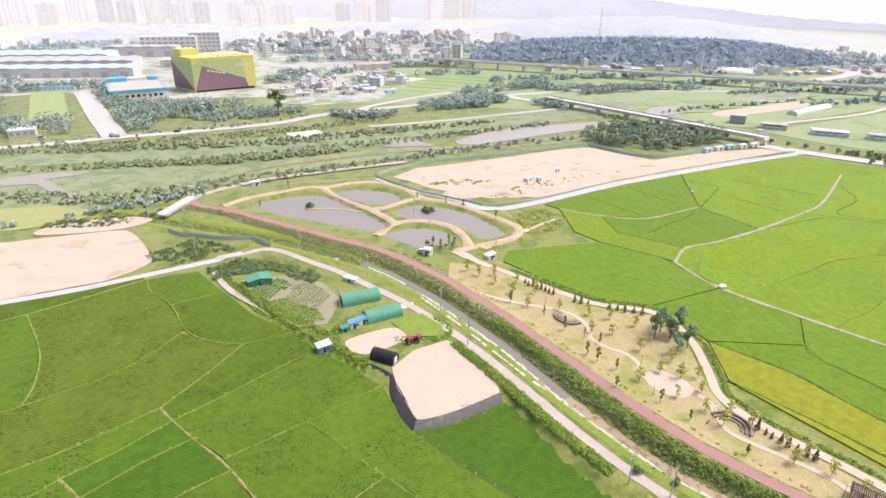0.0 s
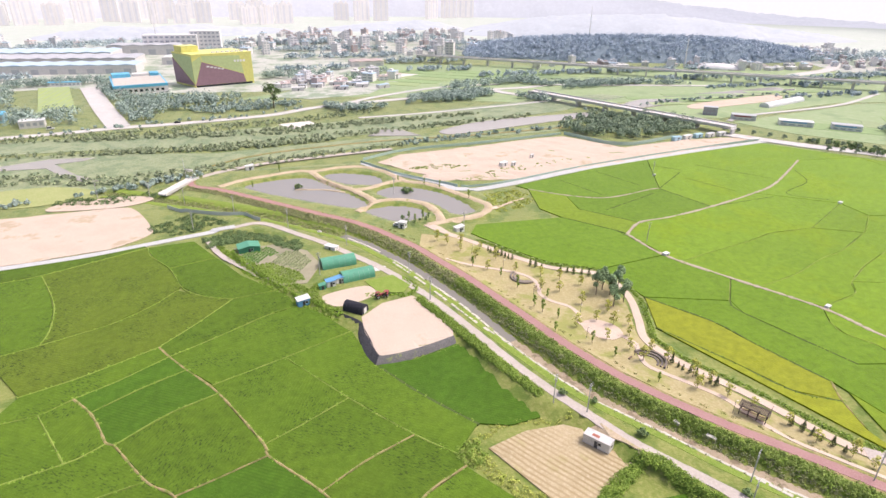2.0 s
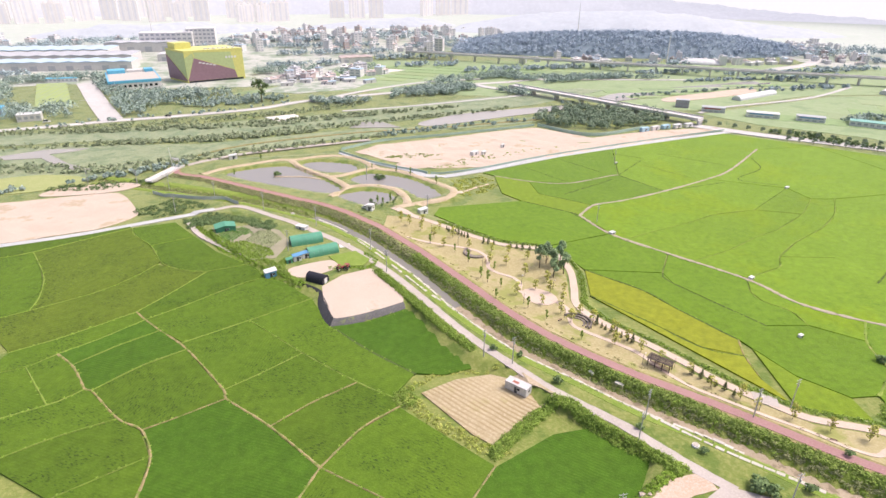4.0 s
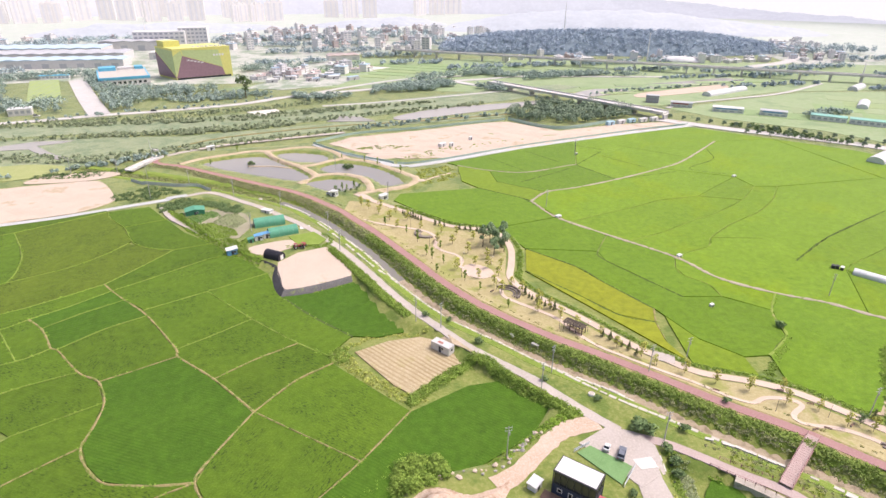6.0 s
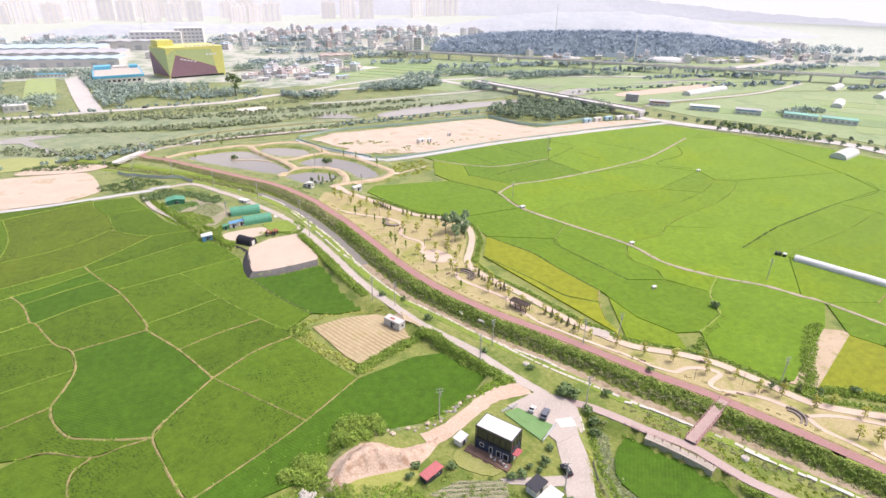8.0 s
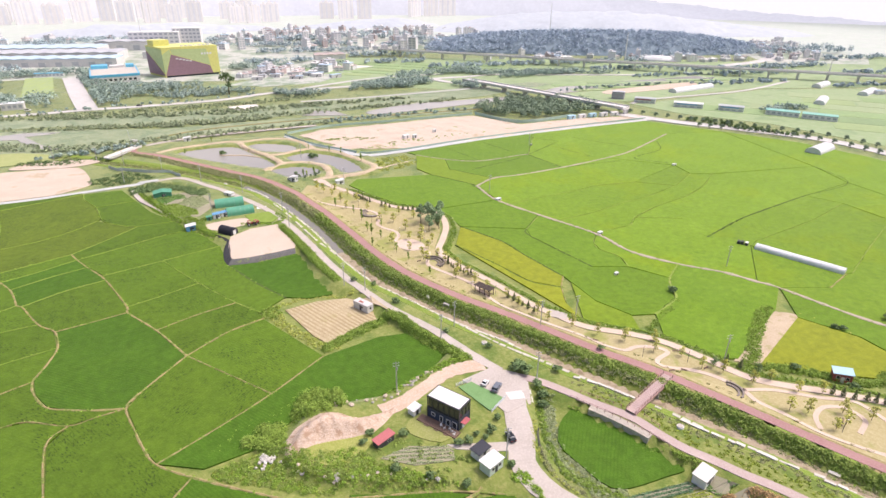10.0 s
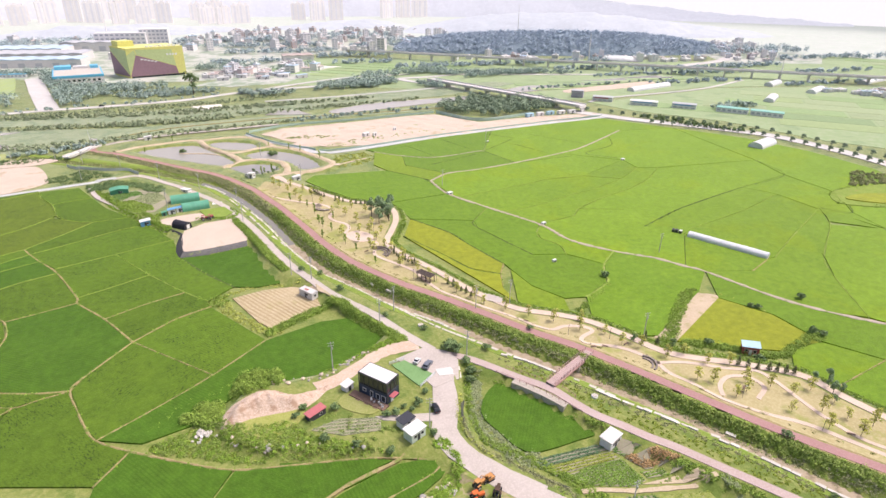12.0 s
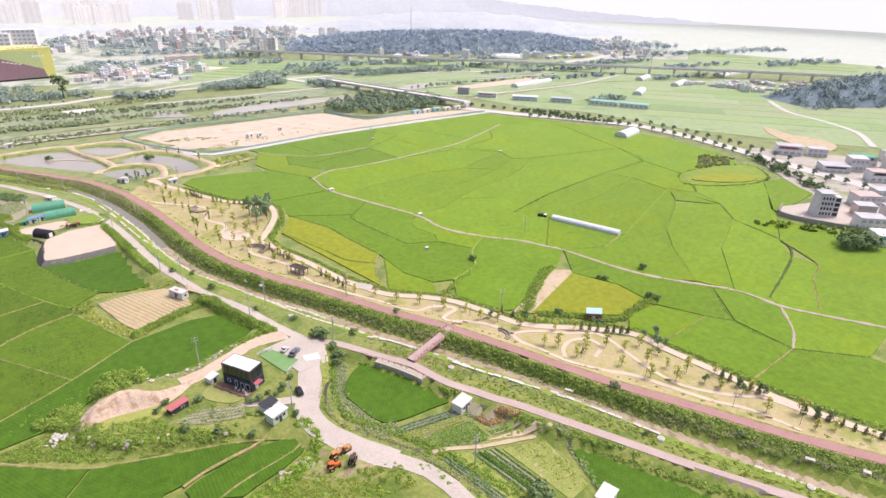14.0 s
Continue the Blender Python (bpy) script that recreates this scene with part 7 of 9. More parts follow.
def car(m, colour, label, long=4.5, wide=1.8, tall=1.5):
    ob = thing("car", m, label, "car", "parked cars")
    l, w = long / 2, wide / 2
    prof = [(-l, 0.35), (l, 0.35), (l, 0.75), (l - 0.15, 0.9), (l * 0.42, 0.98), (-l + 0.1, 1.0), (-l, 0.8)]
    bm = prism(prof, wide)
    bmesh.ops.bevel(bm, geom=bm.edges[:], offset=0.06, segments=2, affect="EDGES")
    part("body", bm, colour, ob)
    bm = prism([(-l + 0.35, 0.97), (l * 0.40, 0.97), (l * 0.12, tall - 0.04), (-l + 0.75, tall - 0.04)], wide - 0.2)
    bmesh.ops.bevel(bm, geom=bm.edges[:], offset=0.05, segments=1, affect="EDGES")
    part("glazing", bm, M_GLASS, ob, "tinted glass")
    part("roof", box(-l + 0.8, -w + 0.2, tall - 0.05, l * 0.1, w - 0.2, tall + 0.01, None, 0.02), colour, ob)
    for x in (-l * 0.62, l * 0.62):
        for y in (-w + 0.1, w - 0.1):
            wheel(ob, x, y, 0.32, 0.2)
    for y in (-w + 0.3, w - 0.3):
        part("headlight", box(l - 0.05, y - 0.18, 0.62, l + 0.02, y + 0.18, 0.78), M_WHITE, ob)
        part("tail_light", box(-l - 0.02, y - 0.16, 0.65, -l + 0.05, y + 0.16, 0.85), M_REDP, ob)
    return ob


car(place(90.3, 37.0, 52, 0.26), paint("silver_grey_paint", (0.22, 0.24, 0.27), 0.3, 0.4), "grey family car parked on concrete")
car(place(88.0, 18.0, 96, 0.22), paint("black_car_paint", (0.03, 0.033, 0.04), 0.3, 0.2), "black car standing on the lane", 3.7, 1.6, 1.45)
car(place(87.7, 39.5, 48, 0.26), paint("white_car_paint", (0.75, 0.75, 0.74), 0.35), "small white car parked on concrete", 2.6, 1.4, 1.45)
car(place(33.3, 236.8, -40, 0.25), MATS["white_car_paint"], "white car parked by the ponds")
car(place(-181, 466, 12, 0.45), MATS["white_car_paint"], "white van on a far road", 5.0, 1.9, 2.1)
car(place(-96, 469, 12, 0.45), MATS["black_car_paint"], "dark car on a far road")


def digger(m, colour, label, scale=1.0):
    ob = thing("excavator", m @ Matrix.Diagonal((scale, scale, scale, 1)), label, "excavator", "machines")
    for y in (-0.9, 0.9):
        bm = prism([(-1.5, 0.1), (1.5, 0.1), (1.75, 0.4), (1.5, 0.75), (-1.5, 0.75), (-1.75, 0.4)], 0.5)
        bm.transform(Matrix.Translation((0, y, 0)))
        part("track", bm, M_TYRE, ob)
    part("body", box(-1.5, -1.1, 0.8, 0.9, 1.1, 1.75, None, 0.08), colour, ob)
    cab = part("cab", box(-0.1, 0.1, 1.75, 1.1, 1.05, 2.7, None, 0.06), colour, ob)
    part("window", box(0.05, 0.05, 1.95, 1.14, 1.09, 2.5), M_GLASS, cab)
    part("boom", rod((0.8, -0.4, 1.5), (3.0, -0.4, 3.2), 0.22, 0.16), colour, ob)
    arm = part("arm", rod((3.0, -0.4, 3.2), (4.2, -0.4, 1.3), 0.16, 0.12), colour, ob)
    part("bucket", box(3.8, -0.8, 0.5, 4.6, 0.0, 1.3, None, 0.1), M_DARK, arm)
    part("counterweight", box(-1.8, -1.0, 0.85, -1.5, 1.0, 1.6, None, 0.05), M_DARK, ob)
    return ob


def tractor(m, colour, label, name="tractor"):
    ob = thing(name, m, label, "tractor", "machines")
    part("bonnet", box(0.2, -0.4, 0.8, 1.9, 0.4, 1.5, None, 0.08), colour, ob)
    part("chassis", box(-1.2, -0.3, 0.55, 1.9, 0.3, 0.8), M_DARK, ob)
    part("seat", box(-0.8, -0.3, 1.0, -0.3, 0.3, 1.3, None, 0.05), M_TYRE, ob)
    part("roll_bar", rod((-1.0, -0.5, 0.8), (-1.0, -0.5, 2.3), 0.05), M_DARK, ob)
    part("roll_bar", rod((-1.0, 0.5, 0.8), (-1.0, 0.5, 2.3), 0.05), M_DARK, ob)
    part("canopy", box(-1.2, -0.6, 2.28, 0.3, 0.6, 2.36, None, 0.03), colour, ob)
    for y in (-0.75, 0.75):
        part("mudguard", box(-1.3, y - 0.2, 1.35, -0.2, y + 0.2, 1.45, None, 0.03), colour, ob)
        wheel(ob, -0.75, y, 0.65, 0.35)
        wheel(ob, 1.45, y * 0.85, 0.4, 0.25)
    return ob


digger(place(94.4, -7.2, 200, 0.05), M_ORANGE, "orange excavator on a dirt patch", 0.72)
tractor(place(91.6, -8.3, 30, 0.05), M_ORANGE, "orange farm loader on a dirt patch")
tractor(place(95, -11.4, 60, 0.05), paint("black_orange_machine", (0.10, 0.06, 0.04), 0.5), "dark tractor with orange panels")
tractor(place(90.4, -10.6, 10, 0.05), paint("bright_orange_implement", (0.70, 0.16, 0.04), 0.5), "small orange tractor implement")
tractor(place(15.6, 173, 20, 0.3), M_REDP, "red tractor at the edge of a sandy yard")
tractor(place(18.2, 173.6, 60, 0.3), M_REDP, "red farm machine at the edge of a sandy yard")
patch("machine_yard", [(86, -4), (94, -5), (101, -13), (96, -15), (86, -13), (82, -8)], surface("brown_dirt_yard", ((0.30, 0.25, 0.13), (0.40, 0.33, 0.19), (0.46, 0.39, 0.26)), 3, 0.5, bump=0.5, spots=((0.23, 0.29, 0.06), 4.0, 0.48)), 0.1, "bare brown dirt patch", "ground", cell=3, smooth=True)

# ---------------------------------------------------------------- poles, lamps, park furniture
M_POLE = paint("grey_concrete_pole", (0.50, 0.49, 0.46), 0.8)


def utility_pole(tall=9.5):
    ob = thing("utility_pole", Matrix.Identity(4), "grey concrete utility pole with cross-arms", "pole", "utility poles")
    part("pole", rod((0, 0, -0.3), (0, 0, tall), 0.17, 0.10, 8), M_POLE, ob)
    for z in (tall - 0.4, tall - 1.3):
        arm = part("cross_arm", box(-0.9, -0.05, z - 0.05, 0.9, 0.05, z + 0.05), M_STEEL, ob)
        for x in (-0.75, 0.0, 0.75):
            part("insulator", rod((x, 0, z + 0.05), (x, 0, z + 0.25), 0.05, None, 6), M_WHITE, arm)
    part("transformer", rod((0.28, 0, tall - 2.6), (0.28, 0, tall - 1.8), 0.2, None, 8), M_STEEL, ob)
    return ob


def park_lamp():
    ob = thing("park_lamp", Matrix.Identity(4), "slim dark park lamp with a white head", "lamp post", "park lamps")
    part("post", rod((0, 0, -0.2), (0, 0, 4.0), 0.06, 0.04, 6), M_DARK, ob)
    part("arm", rod((0, 0, 3.9), (0.5, 0, 4.1), 0.03, None, 5), M_DARK, ob)
    part("head", box(0.3, -0.13, 4.06, 0.8, 0.13, 4.16, None, 0.03), M_WHITE, ob)
    part("base", rod((0, 0, -0.1), (0, 0, 0.25), 0.12, 0.1, 6), M_GREYC, ob)
    return ob


def bench():
    ob = thing("park_bench", Matrix.Identity(4), "grey-brown timber park bench", "bench", "park benches")
    for y in (-0.18, 0.0, 0.18):
        part("slat", box(-0.9, y - 0.07, 0.42, 0.9, y + 0.07, 0.47), M_WOOD, ob)
    for x in (-0.7, 0.7):
        part("leg", box(x - 0.06, -0.2, 0, x + 0.06, 0.2, 0.42), M_GREYC, ob)
    return ob


def scatter(maker, places):
    first = maker()
    for x, y, a in places:
        copy_thing(first, place(x, y, a, 0.0))
    for o in (*[c for c in first.children_recursive][::-1], first):
        bpy.data.objects.remove(o)


scatter(utility_pole, [(53.3, 106.5, 30), (86.5, 71, 30), (60.5, 101, 30), (114, 64.5, 10), (80.5, 64, 30), (161, 35, 0), (127, 66, 10), (122.5, -22.5, 10), (-66, 291, 40), (-41, 273, 40), (-15.5, 246, 40), (8.5, 221, 40), (29.5, 189.5, 30), (-57, 254, 20), (85, 12.3, 0), (63.2, 42.8, 0), (103, 39, 0), (62, 228, 0), (-110, 308, 0), (-84, 302, 0), (137.5, 199, 0), (190, 280, 0), (205, 93, 0), (-4, 196, 0), (33, 168, 0), (39, 284, 0)])
scatter(park_lamp, [(70, 163, 0), (80, 146, 40), (76, 133, 10), (92, 113, 70), (86, 121, 20), (98, 92, 0), (106, 88, 0), (118, 67, 50), (150, 37, 0), (138, 42, 0), (171, 2, 0), (182, -14, 0), (196, -33, 0), (207, -45, 0), (66, 185, 0), (58, 201, 0), (90, 140, 0)])
scatter(bench, [(145.5, 49, -30), (149.5, 42.5, -35), (146.5, 33.5, -40), (153.5, 33, 20), (84, 120, 30), (73, 168, 60), (172, 4, 0), (174.5, 5.5, 40), (156, 25.5, 40), (128, 53, -40), (188, -17, -40), (201.5, -40, -40), (142.5, 33.5, 0)])

pavilion = thing("pergola", place(102.2, 89.6, -54, 0.1), "dark timber pergola with a slatted roof", "pergola")
M_DARKWOOD = surface("dark_stained_timber", ((0.06, 0.045, 0.04), (0.09, 0.07, 0.06), (0.12, 0.10, 0.085)), 1.0, 0.15, bump=0.3, local=True)
for x in (-3.2, -1.07, 1.07, 3.2):
    for y in (-1.2, 1.2):
        part("post", box(x - 0.1, y - 0.1, 0, x + 0.1, y + 0.1, 2.6), M_DARKWOOD, pavilion)
for y in (-1.2, 1.2):
    part("beam", box(-3.6, y - 0.08, 2.6, 3.6, y + 0.08, 2.8), M_DARKWOOD, pavilion)
for i in range(19):
    x = -3.5 + 7.0 * i / 18
    part("slat", box(x - 0.17, -1.7, 2.8, x + 0.11, 1.7, 2.92), M_DARKWOOD, pavilion)
for y in (-0.9, 0.9):
    part("seat", box(-2.9, y - 0.22, 0.4, 2.9, y + 0.22, 0.48), M_WOOD, pavilion)


def terrace(x, y, r0, a0, a1, rows, label):
    """Curved stone seat steps round a centre."""
    ob = thing("curved_seating", place(x, y, 0, 0.0), label, "seating", "curved seat steps")
    for k in range(rows):
        r, h = r0 + 1.1 * k, 0.35 + 0.25 * k
        n = 14
        bm = bmesh.new()
        ring = []
        for i in range(n + 1):
            a = radians(a0 + (a1 - a0) * i / n)
            ring.append([bm.verts.new((q * math.cos(a), q * math.sin(a), z)) for q, z in ((r, -0.2), (r + 0.55, -0.2), (r + 0.55, h), (r, h))])
        for p, q in zip(ring[:-1], ring[1:]):
            for i in range(4):
                bm.faces.new((p[i], p[(i + 1) % 4], q[(i + 1) % 4], q[i]))
        bm.faces.new(ring[0][::-1]), bm.faces.new(ring[-1])
        bmesh.ops.recalc_face_normals(bm, faces=bm.faces[:])
        part("seat_step", bm, surface("grey_brown_stone", ((0.20, 0.17, 0.14), (0.28, 0.24, 0.20), (0.35, 0.31, 0.27)), 1.0, 0.2, bump=0.3), ob)


terrace(71.5, 176.5, 2.6, 120, 290, 3, "curved stone seat steps in the lawn")
terrace(88.5, 117.5, 2.6, -60, 110, 3, "curved stone seat steps beside the park path")
terrace(153.0, 22.5, 2.6, -70, 60, 2, "curved stone seat steps by a winding path")


def manhole(x, y, r=0.9):
    ob = thing("concrete_manhole", place(x, y, 0, 0.0), "round pale concrete manhole in the grass", "manhole", "manholes")
    part("shaft", rod((0, 0, -0.3), (0, 0, 0.5), r, None, 14), M_WHITE, ob)
    part("lid", rod((0, 0, 0.5), (0, 0, 0.6), r * 0.8, None, 14), M_CONC, ob)


for x, y in ((-2, 238.5), (93.4, 59.3), (169, -35), (190.2, -60.8), (131.8, 12.5)):
    manhole(x, y)
# white pump caps and stone weirs in the paddies
for x, y, w in ((262, 220, 2.2), (158, 96, 1.5), (138, 185, 2.6), (192, 281, 1.2), (170, 134, 2.0)):
    hut(place(x, y, 20, 0.4, 0), w, w * 0.7, 0.8, M_WHITE, M_WHITE, "small white concrete pump box in the paddies", "pump box", "pump_box", windows=0, over=0.05, slope=0.05, group="pump boxes")

# plank walks and stones in the ponds
for x, y in ((16, 298), (18, 296), (29, 275), (31, 274), (54, 257), (55, 254)):
    o = new("boulder", rocks[int(x) % 4])
    o.matrix_world = place(x, y, x * 20, 0.2, 0.3) @ Matrix.Diagonal((2.4, 1.8, 1.6, 1))
    tagged(o, "dark stone at a pond weir", "stone", "pond stones")

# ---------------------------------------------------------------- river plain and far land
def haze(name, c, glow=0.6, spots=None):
    """Backdrop with distance haze painted as colour: part of its light is its own."""
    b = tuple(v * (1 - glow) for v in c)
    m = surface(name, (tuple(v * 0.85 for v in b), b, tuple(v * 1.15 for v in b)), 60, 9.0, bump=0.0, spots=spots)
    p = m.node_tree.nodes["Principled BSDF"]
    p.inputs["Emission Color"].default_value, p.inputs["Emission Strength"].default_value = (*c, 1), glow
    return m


# Pale colours and sheen on this far ground stand in for haze.
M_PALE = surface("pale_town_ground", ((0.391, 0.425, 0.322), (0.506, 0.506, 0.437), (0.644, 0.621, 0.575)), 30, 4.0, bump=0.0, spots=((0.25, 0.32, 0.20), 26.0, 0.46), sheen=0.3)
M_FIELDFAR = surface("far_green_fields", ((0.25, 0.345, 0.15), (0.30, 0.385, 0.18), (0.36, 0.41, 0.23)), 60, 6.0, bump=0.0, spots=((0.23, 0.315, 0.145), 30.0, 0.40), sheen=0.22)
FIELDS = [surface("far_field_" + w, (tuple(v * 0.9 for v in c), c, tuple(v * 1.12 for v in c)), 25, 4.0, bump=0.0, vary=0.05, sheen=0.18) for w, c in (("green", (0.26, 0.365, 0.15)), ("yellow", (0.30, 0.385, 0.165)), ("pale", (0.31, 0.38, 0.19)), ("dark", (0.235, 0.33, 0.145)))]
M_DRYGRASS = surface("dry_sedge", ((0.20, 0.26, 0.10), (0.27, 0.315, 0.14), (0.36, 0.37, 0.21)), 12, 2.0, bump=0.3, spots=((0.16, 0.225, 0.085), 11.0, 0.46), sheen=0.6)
M_WIDEROAD = surface("pale_far_road", ((0.50, 0.48, 0.44), (0.58, 0.56, 0.52), (0.62, 0.60, 0.57)), 12, 2.0, bump=0.0)

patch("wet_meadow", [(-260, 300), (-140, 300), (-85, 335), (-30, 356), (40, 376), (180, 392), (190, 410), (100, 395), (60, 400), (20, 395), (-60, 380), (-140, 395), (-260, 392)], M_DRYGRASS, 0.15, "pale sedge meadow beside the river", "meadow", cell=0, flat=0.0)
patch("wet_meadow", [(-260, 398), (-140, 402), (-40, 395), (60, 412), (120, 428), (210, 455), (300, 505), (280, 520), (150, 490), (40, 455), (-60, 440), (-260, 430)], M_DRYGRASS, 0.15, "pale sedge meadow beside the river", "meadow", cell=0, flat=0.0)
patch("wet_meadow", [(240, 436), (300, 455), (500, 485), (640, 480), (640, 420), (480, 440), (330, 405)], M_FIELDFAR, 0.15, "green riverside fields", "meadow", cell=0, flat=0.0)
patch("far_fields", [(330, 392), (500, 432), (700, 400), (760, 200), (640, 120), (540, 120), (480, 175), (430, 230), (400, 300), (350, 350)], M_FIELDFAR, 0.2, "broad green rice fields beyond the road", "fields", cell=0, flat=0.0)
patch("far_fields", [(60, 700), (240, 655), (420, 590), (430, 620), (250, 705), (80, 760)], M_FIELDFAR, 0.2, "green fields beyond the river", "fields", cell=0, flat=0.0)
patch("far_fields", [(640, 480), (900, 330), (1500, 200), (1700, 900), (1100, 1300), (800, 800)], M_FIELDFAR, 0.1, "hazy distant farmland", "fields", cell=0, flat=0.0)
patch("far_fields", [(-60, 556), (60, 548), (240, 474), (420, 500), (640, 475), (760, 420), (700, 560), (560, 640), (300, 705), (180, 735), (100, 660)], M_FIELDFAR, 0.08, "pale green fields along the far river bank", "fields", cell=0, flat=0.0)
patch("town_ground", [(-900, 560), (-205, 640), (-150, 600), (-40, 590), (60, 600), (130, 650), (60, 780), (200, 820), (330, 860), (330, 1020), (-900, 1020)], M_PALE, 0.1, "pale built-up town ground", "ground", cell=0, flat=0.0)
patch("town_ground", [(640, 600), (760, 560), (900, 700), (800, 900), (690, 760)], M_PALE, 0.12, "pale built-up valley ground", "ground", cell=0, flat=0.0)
patch("town_ground", [(378, 66), (396, 110), (418, 150), (436, 168), (458, 150), (490, 120), (560, 40), (640, -40), (520, -120), (380, 0)], surface("dusty_roadside_ground", ((0.36, 0.33, 0.28), (0.45, 0.42, 0.36), (0.52, 0.49, 0.43)), 14, 1.5, bump=0.1, spots=((0.27, 0.30, 0.17), 16.0, 0.42)), 0.3, "dusty paved roadside ground", "ground", cell=0, flat=0.0)
patch("sand_site", [(500, 211), (499, 184), (507, 166), (497, 147), (468, 141), (474, 164), (483, 190)], M_BARE, 0.45, "bare sandy plot beside a road", "ground", cell=0, flat=0.0, smooth=True)
patch("salt_pan", [(-22, 451), (1, 458), (9, 442), (-11, 436)], surface("white_plot", ((0.66, 0.62, 0.55), (0.72, 0.68, 0.62), (0.75, 0.72, 0.66)), 8, 1.0), 0.35, "levelled white plot in the meadow", "ground", cell=0, flat=0.0)
patch("creek_water", [(-180, 374), (-155, 386), (-130, 384), (-136, 378), (-150, 374), (-132, 350), (-116, 336), (-122, 334), (-140, 350), (-152, 366), (-180, 366)], M_POND, 0.0, "narrow creek winding through a meadow", "water", cell=0, flat=0.35)
patch("river_water", [(40, 404), (78, 398), (66, 418), (50, 420)], M_POND, 0.0, "shallow river bend", "water", cell=0, flat=0.3)
patch("yellow_field", [(-150, 300), (-118, 306), (-112, 318), (-140, 330), (-170, 322)], surface("mown_yellow_green", ((0.30, 0.35, 0.12), (0.37, 0.40, 0.16), (0.42, 0.43, 0.21)), 10, 1.0), 0.3, "mown yellow-green field", "field", cell=0, flat=0.0, smooth=True)
patch("sand_site", [(-128, 292), (-96, 291), (-82, 300), (-94, 306), (-122, 303)], M_SAND, 0.35, "bare sandy yard beside the creek", "ground", cell=0, flat=0.0, smooth=True)
patch("island_field", [(332, 122), (342, 138), (366, 142), (392, 140), (398, 132), (386, 114), (360, 110)], M_WEEDS, 0.7, "raised grassy island in the paddies", "field", cell=0, flat=0.0, smooth=True, skirt=0.8)
greenery("island_scrub", along([(332, 122), (342, 138), (366, 142), (392, 140), (398, 132), (386, 114), (360, 110), (334, 120)], 3.0, 1.2, 190, (0.6, 1.4), 0.8, 0.0), 14, 0.5, M_BUSH, "dark weeds round a raised island field", seed=190)
patch("rice_paddy", [(340, 127), (352, 131), (370, 127), (382, 117), (370, 112), (352, 117)], RICE[3], 1.1, "ripening yellow-green rice on a raised island", "rice paddy", "", cell=0, flat=0.0, smooth=True, skirt=0.6, group="rice paddies")


# strips of farmland beyond the tree-lined road
field_rng = random.Random(14)


def strips(poly, turn, wide, deep, gap=1.2):
    c = Vector((sum(p[0] for p in poly) / len(poly), sum(p[1] for p in poly) / len(poly)))
    u = Vector((math.cos(radians(turn)), math.sin(radians(turn))))
    v = Vector((-u.y, u.x))
    for i in range(-14, 15):
        x = -14 * wide
        while x < 14 * wide:
            w = wide * field_rng.uniform(0.6, 1.6)
            q = [c + u * (x + a) + v * (i * deep + b) for a, b in ((gap, gap), (w - gap, gap), (w - gap, deep - gap), (gap, deep - gap))]
            x += w
            if all(within(np.array([p.x]), np.array([p.y]), poly)[0] for p in q):
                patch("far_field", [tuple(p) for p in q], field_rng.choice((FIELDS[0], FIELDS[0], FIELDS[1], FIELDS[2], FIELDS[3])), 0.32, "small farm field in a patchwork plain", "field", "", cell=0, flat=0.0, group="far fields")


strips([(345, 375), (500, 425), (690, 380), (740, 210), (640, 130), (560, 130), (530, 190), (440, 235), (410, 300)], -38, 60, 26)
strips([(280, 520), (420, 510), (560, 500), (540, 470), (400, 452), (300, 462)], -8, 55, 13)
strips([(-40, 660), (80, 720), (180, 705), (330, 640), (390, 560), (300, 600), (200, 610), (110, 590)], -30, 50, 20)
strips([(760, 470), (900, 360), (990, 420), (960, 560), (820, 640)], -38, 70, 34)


def farroad(name, pts, wide, label, lift=0.4, material=M_WIDEROAD):
    return ribbon(name, pts, wide, material, lift, label, "road", flat=0.0, step=12, across=1, skirt=0.4)


farroad("levee_road", [(-420, 410), (-198, 447), (-136, 462), (-100, 467), (-47, 479), (-23, 487), (4, 505), (42, 519), (126, 540), (180, 560), (222, 566)], 8, "pale levee road along the river")
farroad("town_road", [(-202, 640), (-164, 537), (-136, 466)], 16, "wide pale industrial road")
farroad("levee_track", [(-77, 303), (-65, 328), (-40, 345), (-27, 350), (0, 356), (24, 361), (51, 366)], 4, "narrow paved levee road", 0.9, M_CONC)
farroad("levee_track", [(-60, 352), (-30, 372), (40, 388), (110, 392), (200, 402)], 2.6, "reddish dirt track in the meadow", 0.35, M_DIRT)
farroad("levee_track", [(40, 462), (100, 470), (180, 488), (230, 500)], 4, "pale track along the far bank", 0.35)
farroad("highway", [(296, 360), (330, 322), (363, 292), (401, 253), (415, 215), (421, 180), (424, 126), (431, 71), (440, 0), (452, -120)], 11, "wide pale road lined with trees", 0.5)
farroad("far_lane", [(601, 290), (572, 245), (568, 210), (556, 172), (524, 138)], 5, "pale winding lane past a wooded hill", 0.45)
farroad("far_lane", [(222, 566), (260, 575), (330, 560), (420, 540)], 7, "pale road behind the river", 0.45)
farroad("far_lane", [(180, 560), (190, 542), (200, 530), (210, 519)], 9, "pale road leading onto a bridge", 0.6)
farroad("far_lane", [(20, 505), (60, 540), (130, 580), (200, 590)], 6, "pale slip road", 0.5)
farroad("far_lane", [(560, 585), (650, 620), (720, 700), (800, 900)], 14, "broad pale road into a valley", 0.45)
farroad("far_lane", [(330, 395), (360, 410), (470, 430), (560, 470)], 4, "pale riverside lane", 0.4)

